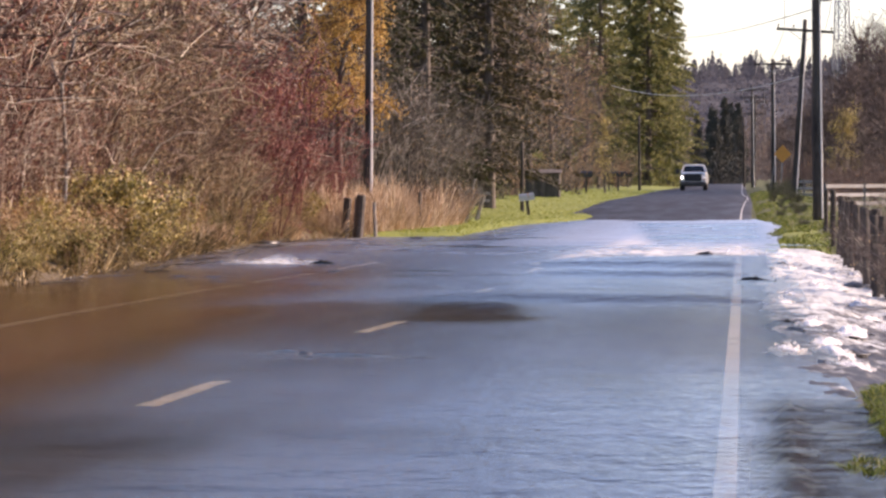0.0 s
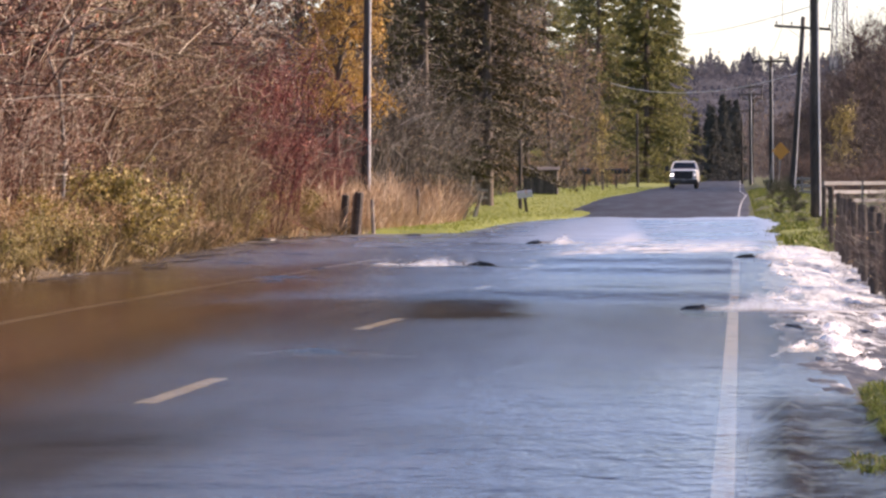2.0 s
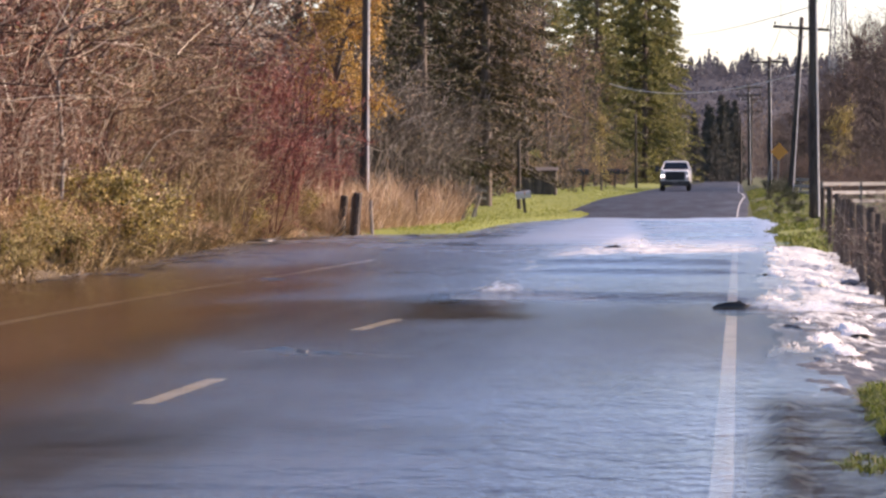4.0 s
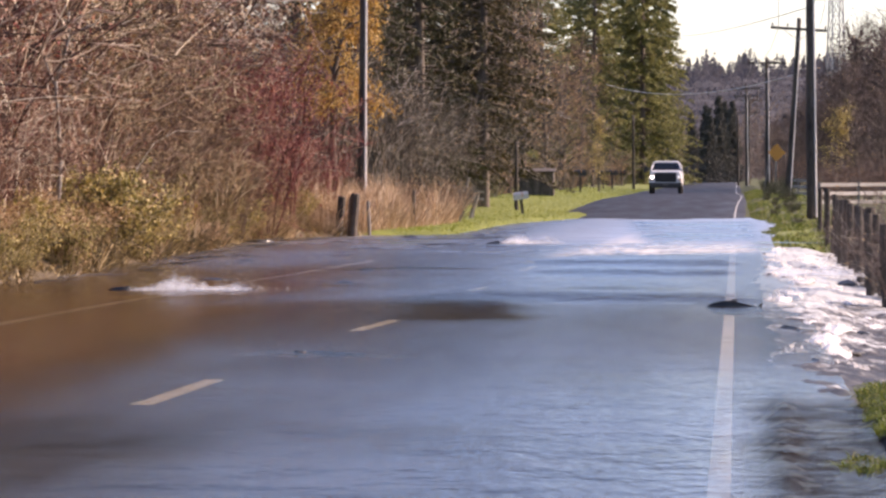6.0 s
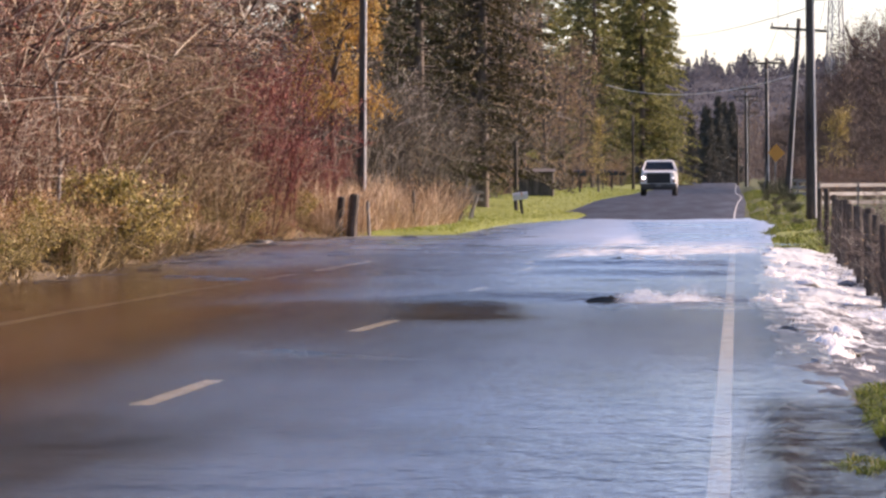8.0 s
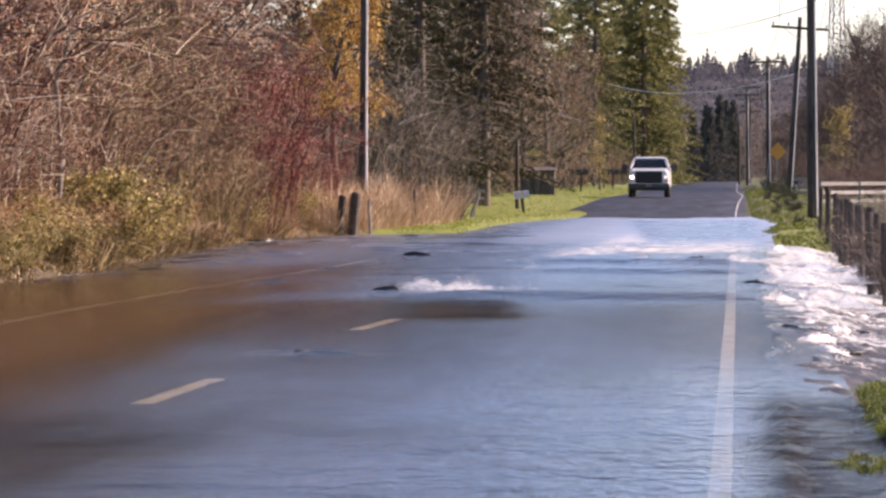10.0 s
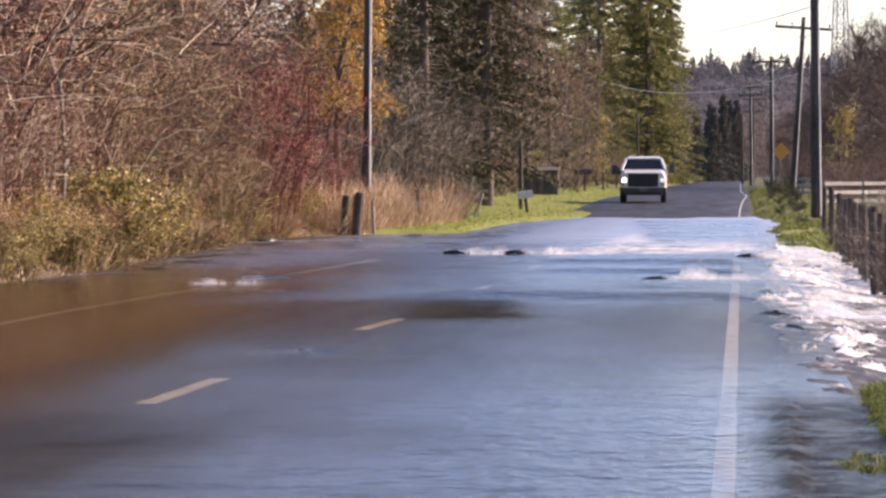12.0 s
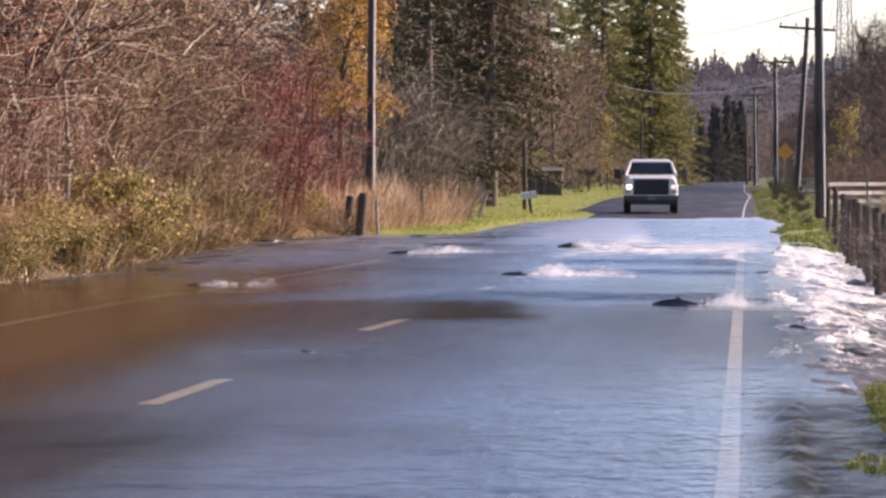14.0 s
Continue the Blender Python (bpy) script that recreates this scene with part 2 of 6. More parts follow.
def rod(bm, a, b, r0, r1=None, sides=10, rings=1, wobble=0.0, rng=None):
    """A tapered round rod from a to b, a little crooked if asked."""
    a, b = Vector(a), Vector(b)
    r1 = r0 if r1 is None else r1
    q = (b - a).to_track_quat("Z", "Y")
    prev = None
    for i in range(rings + 1):
        f = i / rings
        c = a.lerp(b, f)
        if wobble and rng is not None and 0 < i < rings:
            c += q @ Vector((rng.uniform(-wobble, wobble), rng.uniform(-wobble, wobble), 0))
        rr = r0 + (r1 - r0) * f
        ring = []
        for k in range(sides):
            ang = 2 * math.pi * k / sides
            j = 1 + (rng.uniform(-0.06, 0.06) if rng is not None else 0)
            ring.append(bm.verts.new(c + q @ Vector((math.cos(ang) * rr * j, math.sin(ang) * rr * j, 0))))
        if prev:
            for k in range(sides):
                bm.faces.new((prev[k], prev[(k + 1) % sides], ring[(k + 1) % sides], ring[k]))
        else:
            bm.faces.new(ring[::-1])
        prev = ring
    bm.faces.new(prev)
    return bm


def tubes(paths, radii, sides=3):
    """Thin tubes along many paths of equal length. paths (N, n, 3), radii (N, n)."""
    N, n, _ = paths.shape
    tang = np.gradient(paths, axis=1)
    tang /= np.linalg.norm(tang, axis=2, keepdims=True) + 1e-9
    ref = np.where(np.abs(tang[..., 2:3]) > 0.9, np.array([1.0, 0, 0]), np.array([0, 0, 1.0]))
    u = np.cross(tang, ref)
    u /= np.linalg.norm(u, axis=2, keepdims=True) + 1e-9
    w = np.cross(tang, u)
    ang = 2 * np.pi * np.arange(sides) / sides
    ring = u[:, :, None, :] * np.cos(ang)[None, None, :, None] + w[:, :, None, :] * np.sin(ang)[None, None, :, None]
    verts = paths[:, :, None, :] + ring * radii[:, :, None, None]
    idx = np.arange(N * n * sides).reshape(N, n, sides)
    a, b = idx[:, :-1, :], idx[:, 1:, :]
    faces = np.stack([a, np.roll(a, -1, axis=2), np.roll(b, -1, axis=2), b], axis=-1).reshape(-1, 4)
    return verts.reshape(-1, 3), faces


def leaves(centres, size, rng, longer=1.6, along=None, bend=0.25):
    """One bent leaf (two quads that share a rib) at each centre."""
    N = len(centres)
    d = rng.normal(size=(N, 3))
    if along is not None:
        d = d * 0.45 + along
    d /= np.linalg.norm(d, axis=1, keepdims=True) + 1e-9
    s = np.cross(d, rng.normal(size=(N, 3)))
    s /= np.linalg.norm(s, axis=1, keepdims=True) + 1e-9
    nrm = np.cross(d, s)
    L = (size * rng.uniform(0.6, 1.35, N))[:, None]
    W = L / longer
    tip, root, lift = centres + d * L * 0.5, centres - d * L * 0.5, nrm * W * bend
    lft, rgt = centres - s * W * 0.5 + lift, centres + s * W * 0.5 + lift
    verts = np.stack([root, rgt, tip, lft], axis=1).reshape(-1, 3)
    i = np.arange(N)[:, None] * 4
    faces = np.concatenate([i + np.array([0, 1, 2]), i + np.array([0, 2, 3])])
    return verts, faces


def blades(centres, height, rng, width=0.012, lean=0.35, kinks=True):
    """Grass blades: three-point strips that lean and bend over."""
    N = len(centres)
    h = (height * rng.uniform(0.45, 1.2, N))[:, None]
    a = rng.uniform(0, 2 * np.pi, N)
    dirn = np.stack([np.cos(a), np.sin(a), np.zeros(N)], axis=1)
    side = np.stack([-np.sin(a + 0.8), np.cos(a + 0.8), np.zeros(N)], axis=1) * width
    k = (lean * rng.uniform(0.1, 1.6, N))[:, None]
    up = np.array([0, 0, 1.0])
    mid = centres + up * h * 0.6 + dirn * h * k * 0.35
    tip = centres + up * h * (1 - 0.35 * k) + dirn * h * k
    verts = np.stack([centres - side, centres + side, mid + side * 0.8, mid - side * 0.8, tip], axis=1).reshape(-1, 3)
    i = np.arange(N)[:, None] * 5
    faces = np.concatenate([i + np.array([0, 1, 2]), i + np.array([0, 2, 3]), i + np.array([3, 2, 4])])
    return verts, faces


def smooth01(x):
    x = np.clip(x, 0, 1)
    return x * x * (3 - 2 * x)


# ---- the lie of the land ----
def road_z(y):
    """Height of the road's crown line: under shallow water near the eye, then a slow rise to dry land."""
    return np.interp(y, [-50, 118, 138, 148, 155, 163, 172, 179, 192, 250, 300, 5000], [-0.10, -0.10, 0.005, 0.06, 0.11, 0.17, 0.25, 0.31, 0.355, 0.37, 0.42, 0.42])


def shore_x(y):
    """Where the flood meets the bank on the far side of the road."""
    return np.interp(y, [0, 50, 58, 75, 90, 96, 98.5, 100.5, 122, 130, 136, 146], [-10.6, -10.4, -9.8, -10.4, -10.9, -10.0, -8.6, -6.9, -6.8, -6.1, -5.4, -5.4])


def ground_z(x, y):
    rz = road_z(y)
    base = rz - 0.06
    wet = np.where(y < 118, -0.28, rz - 0.16)
    bank = np.where(y < 97, 0.35, 0.10 + np.maximum(rz, 0) * 0.9)
    steep = smooth01((y - 97) / 3)
    left = wet + (bank - wet) * smooth01((shore_x(y) + 0.9 - 0.4 * steep - x) / (2.2 - 1.2 * steep))
    left = np.where(y > 147, rz - 0.03 + 0.16 * smooth01((-6.5 - x) / 3.0), left)
    left = left + 0.5 * smooth01((-12 - x) / 12)
    gully = smooth01((y - 24) / 4) * smooth01((96 - y) / 8)
    right = (rz - 0.03) * 1.0 + gully * (-0.12 - 0.35 * smooth01((x - 0.6) / 2.2)) + (1 - gully) * np.where(y < 60, 0.0, 0.17 * smooth01((x - np.interp(y, [60, 110, 126, 140], [0.30, 0.40, 0.8, 0.35])) / 0.8))
    right = right + 0.25 * smooth01((x - 5) / 10)
    z = np.where(x < np.interp(y, [0, 96, 100, 122, 136, 146, 147.5], [-7.6, -7.6, -6.3, -6.2, -4.8, -4.8, -6.3]), left, np.where(x > 0.35, right, base))
    return z


def make_ground():
    xs = np.unique(np.concatenate([np.linspace(-3000, -60, 14), np.linspace(-60, -16, 23), np.arange(-16, 6, 0.3), np.linspace(6, 60, 25), np.linspace(60, 3000, 14)]))
    ys = np.unique(np.concatenate([np.linspace(-2000, -10, 10), np.linspace(-10, 15, 11), np.arange(15, 150, 0.8), np.linspace(150, 500, 90), np.linspace(500, 4500, 18)]))
    X, Y = np.meshgrid(xs, ys)
    Z = ground_z(X, Y)
    rs = np.random.RandomState(3)
    off_road = (X < -8.2) | (X > 0.7)
    Z = Z + np.where(off_road, rs.normal(0, 0.012, X.shape), 0)
    nx, ny = len(xs), len(ys)
    idx = np.arange(nx * ny).reshape(ny, nx)
    f = np.stack([idx[:-1, :-1], idx[:-1, 1:], idx[1:, 1:], idx[1:, :-1]], axis=-1).reshape(-1, 4)
    me = array_mesh("ground", np.stack([X, Y, Z], -1).reshape(-1, 3), f, True)
    me.materials.append(SOIL)
    me.materials.append(LAWN)
    me.materials.append(VERGE_SHADED_SOIL)
    cx = X[:-1, :-1].ravel() + 0.15
    cy = Y[:-1, :-1].ravel()
    grassy = ((cy > 98) & (cx < -5) & (cx > -14 - (cy - 100) * 0.05)) | ((cy > 88) & (cx > 0.2)) | ((cy < 25) & (cx > 0.85)) | (cx > 3)
    darkened_side = ((cy > 114) & (cx > 0.2)) | ((cy > 88) & (cx > 2.0))
    me.polygons.foreach_set("material_index", np.where(darkened_side, 2, grassy.astype(np.int32)).astype(np.int32))
    return tagged(new("ground", me), "brown littered soil and short green grass beside the road", "ground", kind="structure")


def strip(name, x_of, width, y0, y1, lift, material, parent, step=1.0, label="", worn=0.0):
    n = max(2, int((y1 - y0) / step) + 1)
    y = np.linspace(y0, y1, n)
    x = x_of(y)
    z = road_z(y) + lift
    rs = np.random.RandomState(int(y0 * 10))
    lo, hi = x - width / 2 + worn * rs.uniform(-0.2, 1, n), x + width / 2 - worn * rs.uniform(-0.2, 1, n)
    v = np.concatenate([np.stack([lo, y, z], -1), np.stack([hi, y, z], -1)])
    i = np.arange(n - 1)
    f = np.stack([i, i + n, i + n + 1, i + 1], -1)
    return link_mesh(name, array_mesh(name, v, f), material, parent, label)


def road_bend(y):
    """The road swings a little to the right beyond the flood."""
    return 0.32 * np.exp(-((np.asarray(y, dtype=float) - 205) / 32) ** 2)


def left_edge(y):
    """The far edge of the asphalt, which draws in past the flood."""
    return np.interp(y, [-60, 40, 62, 100, 145, 170, 330, 900], [-8.1, -8.1, -7.6, -7.1, -6.6, -6.45, -6.25, -6.2])


def make_road():
    y = np.unique(np.concatenate([np.linspace(-60, 15, 10), np.arange(15, 200, 1.0), np.linspace(200, 900, 80)]))
    share = np.array([-0.03, 0.0, 0.28, 0.52, 0.76, 0.985, 1.0])
    drop = np.array([-0.10, -0.012, 0.0, 0.012, 0.0, -0.012, -0.10])
    rs = np.random.RandomState(5)
    far, near = left_edge(y) + rs.normal(0, 0.05, len(y)), np.interp(y, [108, 128, 140, 200], [0.5, 0.8, 0.35, 0.3]) + road_bend(y) + rs.normal(0, 0.03, len(y))
    X = far[:, None] + (near - far)[:, None] * share[None, :]
    Z = road_z(y)[:, None] + drop[None, :]
    Y = np.repeat(y[:, None], len(share), 1)
    idx = np.arange(X.size).reshape(X.shape)
    f = np.stack([idx[:-1, :-1], idx[:-1, 1:], idx[1:, 1:], idx[1:, :-1]], axis=-1).reshape(-1, 4)
    road = link_mesh("road", array_mesh("road", np.stack([X, Y, Z], -1).reshape(-1, 3), f, True), ASPHALT)
    tagged(road, "dark wet asphalt country road under shallow flood water", "road", kind="structure")
    strip("edge_line", lambda q: -0.09 + road_bend(q), 0.125, 8, 118, 0.004, PAINT_WHITE, road, 0.25, "worn white edge line", 0.006)
    strip("edge_line", lambda q: -0.09 + road_bend(q), 0.065, 119, 600, 0.004, PAINT_WHITE, road, 0.5, "worn white edge line", 0.012)
    strip("edge_line", lambda q: np.interp(q, [8, 40, 46.5, 55, 63.4, 74], [-7.93, -7.90, -7.80, -7.55, -7.13, -6.76]), 0.17, 8, 74, 0.006, PAINT_WHITE, road, label="worn white edge line")
    for a, b, xa, xb in ((14.1, 17.6, -4.2, -4.17), (27.3, 30.7, -4.10, -4.03), (40.4, 43.5, -3.87, -3.72), (52.8, 56.4, -3.66, -3.55), (66.0, 69.5, -3.55, -3.5)):
        strip("dash", lambda q, a=a, b=b, xa=xa, xb=xb: xa + (xb - xa) * (q - a) / (b - a), 0.17, a, b, 0.016, PAINT_YELLOW, road, 0.12, "worn pale yellow centre dash", 0.018)
    return road


# ---- water ----
def water_matter():
    """Muddy flood water: a clear thin sheet, mirror-calm in the lee by the bank and ruffled where it runs over the crown."""
    m, n, l, b = nodes_of("flood_water")
    n.remove(b)
    c = n.new("ShaderNodeTexCoord")
    sep = n.new("ShaderNodeSeparateXYZ")
    l.new(c.outputs["Object"], sep.inputs[0])
    x, y = sep.outputs["X"], sep.outputs["Y"]
    wob = noise_tex(n, l, 0.5, 3, 0.6, (1.2, 0.35, 1))
    xw = maths(n, l, "MULTIPLY_ADD", maths(n, l, "SUBTRACT", wob, 0.5), 1.6, x)
    yw = maths(n, l, "MULTIPLY_ADD", maths(n, l, "SUBTRACT", wob, 0.5), 5.0, y)

    def ease(v, a, bb):
        r = n.new("ShaderNodeMapRange")
        r.interpolation_type = "SMOOTHSTEP"
        l.new(v, r.inputs["Value"])
        r.inputs["From Min"].default_value, r.inputs["From Max"].default_value = a, bb
        return r.outputs["Result"]
    # a broad ruffled patch by the near edge of the road; a thin smooth film on its far side
    xs_ = maths(n, l, "MULTIPLY_ADD", maths(n, l, "SUBTRACT", noise_tex(n, l, 2.0, 4, 0.7, (1.0, 0.5, 1)), 0.5), 0.30, x)
    patch = maths(n, l, "MULTIPLY", ease(xw, -3.6, -1.6), ease(yw, 37.0, 24.0))
    brink = maths(n, l, "MULTIPLY", ease(maths(n, l, "MULTIPLY_ADD", maths(n, l, "SUBTRACT", wob, 0.5), 0.5, x), -0.10, 0.34), ease(yw, 29.0, 25.0))
    # a bar of brown grit just under the surface, and reflection streaks painted over the shoulder by gloss
    stain = maths(n, l, "MULTIPLY", maths(n, l, "MULTIPLY", ease(xs_, 0.15, 0.25), ease(xs_, 0.45, 0.33)), ease(yw, 28.0, 25.0))
    streak = ease(noise_tex(n, l, 2.6, 4, 0.65, (0.9, 1.25, 1)), 0.40, 0.60)
    # a smooth swell of deeper water by the far brink of the flood
    swell = maths(n, l, "MULTIPLY", maths(n, l, "MULTIPLY", ease(maths(n, l, "MULTIPLY_ADD", yw, 0.035, x), 0.65, 1.35), ease(x, 0.9, 0.2)), maths(n, l, "MULTIPLY", ease(yw, 86.0, 93.0), ease(y, 133.0, 126.0)))
    glassy = maths(n, l, "MULTIPLY", maths(n, l, "MULTIPLY", ease(yw, 84.0, 92.0), ease(xw, -6.0, -4.4)), maths(n, l, "SUBTRACT", 1.0, swell))
    patch = maths(n, l, "MULTIPLY", patch, maths(n, l, "SUBTRACT", 1.0, brink))
    # mask for a dark reflection painted into the gloss on the far left
    dark_mirror_side = maths(n, l, "MULTIPLY", ease(xw, -2.6, -4.6), ease(y, 52.0, 62.0))
    film = maths(n, l, "MULTIPLY", ease(xw, -2.1, -3.8), maths(n, l, "MULTIPLY", ease(yw, 26.0, 21.5), maths(n, l, "MULTIPLY_ADD", ease(noise_tex(n, l, 1.7, 5, 0.7, (0.9, 0.8, 1)), 0.38, 0.62), 0.25, 0.75)))
    # the tongue of calm water that reaches out to the centre dashes
    tongue = maths(n, l, "MULTIPLY", ease(yw, 34.0, 43.0), 1.5)
    lee = ease(maths(n, l, "SUBTRACT", xw, tongue), -3.3, -5.1)
    calm = maths(n, l, "MULTIPLY", lee, ease(maths(n, l, "MULTIPLY_ADD", yw, 0.35, maths(n, l, "MULTIPLY", y, 0.65)), 50.5, 43.5))
    # a still pool in the lee of the crown, by the centre line
    pool = maths(n, l, "MULTIPLY", maths(n, l, "MULTIPLY", ease(xw, -4.1, -3.3), ease(xw, -2.0, -2.7)), maths(n, l, "MULTIPLY", ease(y, 39.5, 42.5), ease(y, 48.2, 46.8)))
    near_bank = maths(n, l, "MULTIPLY", ease(xw, -4.4, -7.2), ease(y, 74.0, 50.0))
    calm = maths(n, l, "MAXIMUM", maths(n, l, "MULTIPLY", calm, maths(n, l, "MULTIPLY_ADD", ease(xw, -4.3, -5.9), 0.48, 0.52)), maths(n, l, "MAXIMUM", near_bank, pool))
    slick = noise_tex(n, l, 0.9, 4, 0.6, (0.45, 0.22, 1))
    rough_r = maths(n, l, "MULTIPLY_ADD", slick, 0.22, 0.02)
    rough = maths(n, l, "MULTIPLY_ADD", calm, -1.0, 1.0)
    rough = maths(n, l, "MULTIPLY_ADD", rough, rough_r, 0.07)
    rough = maths(n, l, "MULTIPLY", rough, maths(n, l, "MULTIPLY_ADD", ease(y, 50.0, 95.0), 0.35, 1.0))
    rough = maths(n, l, "MULTIPLY_ADD", patch, 0.02, maths(n, l, "MULTIPLY_ADD", glassy, 0.14, rough))
    fine = noise_tex(n, l, 4.2, 3, 0.6, (2.0, 1.0, 1))
    fine2 = noise_tex(n, l, 1.5, 3, 0.6, (1.5, 1.0, 1))
    hgt = maths(n, l, "MULTIPLY_ADD", fine2, 1.5, fine)
    bp = n.new("ShaderNodeBump")
    bp.inputs["Distance"].default_value = 0.028
    l.new(maths(n, l, "MULTIPLY_ADD", patch, 0.45, maths(n, l, "MULTIPLY_ADD", glassy, -0.75, maths(n, l, "MULTIPLY_ADD", calm, -0.85, 1.0))), bp.inputs["Strength"])
    l.new(hgt, bp.inputs["Height"])
    gl = n.new("ShaderNodeBsdfGlossy")
    gl.inputs["Color"].default_value = (0.93, 0.96, 1.0, 1)
    l.new(rough, gl.inputs["Roughness"])
    l.new(bp.outputs["Normal"], gl.inputs["Normal"])
    clear = n.new("ShaderNodeBsdfTransparent")
    clear.inputs["Color"].default_value = (0.86, 0.80, 0.70, 1)
    mud = n.new("ShaderNodeBsdfDiffuse")
    mud.inputs["Color"].default_value = (0.112, 0.060, 0.030, 1)
    body = n.new("ShaderNodeMixShader")
    # silt hangs thicker in the calm water, and its brown stands in for mirrored bushes
    l.new(maths(n, l, "MULTIPLY", maths(n, l, "MULTIPLY_ADD", maths(n, l, "MULTIPLY", calm, ease(xw, -3.9, -6.2)), 0.54, 0.06), maths(n, l, "MULTIPLY_ADD", film, -0.85, 1.0)), body.inputs[0])
    l.new(clear.outputs[0], body.inputs[1])
    l.new(mud.outputs[0], body.inputs[2])
    fr = n.new("ShaderNodeFresnel")
    fr.inputs["IOR"].default_value = 1.33
    l.new(bp.outputs["Normal"], fr.inputs["Normal"])
    mx = n.new("ShaderNodeMixShader")
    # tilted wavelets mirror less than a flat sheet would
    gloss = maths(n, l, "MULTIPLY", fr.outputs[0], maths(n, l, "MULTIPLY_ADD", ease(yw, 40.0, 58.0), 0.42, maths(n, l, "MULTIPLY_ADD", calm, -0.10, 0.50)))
    # the ruffled patch mirrors extra strongly, its bright sky reflection painted in
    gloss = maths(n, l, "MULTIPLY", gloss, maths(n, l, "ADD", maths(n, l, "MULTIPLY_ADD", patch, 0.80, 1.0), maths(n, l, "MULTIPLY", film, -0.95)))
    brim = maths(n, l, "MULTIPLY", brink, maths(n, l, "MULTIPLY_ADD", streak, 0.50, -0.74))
    # gloss is cut along the near edge to paint in mirrored dark things
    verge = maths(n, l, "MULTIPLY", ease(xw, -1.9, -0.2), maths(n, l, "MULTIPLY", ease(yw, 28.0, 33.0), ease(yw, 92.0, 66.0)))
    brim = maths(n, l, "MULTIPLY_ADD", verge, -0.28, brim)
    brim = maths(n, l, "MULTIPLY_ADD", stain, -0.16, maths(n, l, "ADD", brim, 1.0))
    gloss = maths(n, l, "MULTIPLY", gloss, maths(n, l, "MULTIPLY_ADD", dark_mirror_side, -0.22, brim))
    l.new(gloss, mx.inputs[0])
    l.new(body.outputs[0], mx.inputs[1])
    l.new(gl.outputs[0], mx.inputs[2])
    # a thin run of broken foam where the sheet shoots over the far crown
    lace = noise_tex(n, l, 1.6, 5, 0.7, (1.0, 0.30, 1))
    bow = maths(n, l, "MULTIPLY_ADD", x, -1.2, y)
    run = maths(n, l, "MULTIPLY", ease(bow, 75.5, 78.5), ease(bow, 96.0, 80.0))
    run = maths(n, l, "MULTIPLY", run, maths(n, l, "MULTIPLY", ease(xw, -3.9, -2.6), ease(x, 0.7, 0.0)))
    # the rim is glare along the swell's left side, painted as white foam
    side = maths(n, l, "MULTIPLY_ADD", y, 0.019, maths(n, l, "MULTIPLY", x, -1.0))
    rim = maths(n, l, "MULTIPLY", maths(n, l, "MULTIPLY", ease(side, 3.3, 3.9), ease(side, 4.9, 4.2)), maths(n, l, "MULTIPLY", ease(y, 78.0, 86.0), ease(y, 136.0, 112.0)))
    run = maths(n, l, "MAXIMUM", run, maths(n, l, "MULTIPLY", rim, 0.7))
    run = maths(n, l, "MULTIPLY", run, maths(n, l, "MULTIPLY_ADD", swell, -0.9, 1.0))
    white = n.new("ShaderNodeBsdfDiffuse")
    white.inputs["Color"].default_value = (0.80, 0.78, 0.74, 1)
    cap = n.new("ShaderNodeMixShader")
    l.new(maths(n, l, "MULTIPLY", maths(n, l, "MULTIPLY", run, 0.85), ease(lace, 0.30, 0.72)), cap.inputs[0])
    l.new(mx.outputs[0], cap.inputs[1])
    l.new(white.outputs[0], cap.inputs[2])
    l.new(cap.outputs[0], n["Material Output"].inputs["Surface"])
    return m


def foam_matter():
    m, n, l, b = nodes_of("churned_foam")
    a = noise_tex(n, l, 2.2, 5, 0.65, (0.55, 0.75, 1))
    g = noise_tex(n, l, 12.0, 3, 0.6, (1.0, 0.28, 1))
    f = maths(n, l, "MULTIPLY_ADD", g, 0.34, maths(n, l, "MULTIPLY", a, 0.86))
    # thicker foam where the fall is steepest
    sp = n.new("ShaderNodeSeparateXYZ")
    tc = n.new("ShaderNodeTexCoord")
    l.new(tc.outputs["Object"], sp.inputs[0])
    mr = n.new("ShaderNodeMapRange")
    mr.inputs["From Min"].default_value, mr.inputs["From Max"].default_value = 30.0, 58.0
    mr.inputs["To Min"].default_value, mr.inputs["To Max"].default_value = -0.17, 0.10
    l.new(sp.outputs["Y"], mr.inputs["Value"])
    f = maths(n, l, "ADD", f, mr.outputs["Result"])
    # the crests break white, the hollows between them stay dark
    rise = maths(n, l, "MULTIPLY_ADD", sp.outputs["X"], 0.115, maths(n, l, "ADD", sp.outputs["Z"], 0.0))
    f = maths(n, l, "MULTIPLY_ADD", rise, 1.1, f)
    l.new(ramp(n, l, f, [(0.49, (0.045, 0.040, 0.036)), (0.56, (0.14, 0.128, 0.112)), (0.68, (0.58, 0.595, 0.575))]), b.inputs["Base Color"])
    b.inputs["Roughness"].default_value = 0.5
    b.inputs["Specular IOR Level"].default_value = 0.22
    bp = n.new("ShaderNodeBump")
    bp.inputs["Strength"].default_value, bp.inputs["Distance"].default_value = 0.6, 0.03
    l.new(f, bp.inputs["Height"])
    l.new(bp.outputs["Normal"], b.inputs["Normal"])
    return m


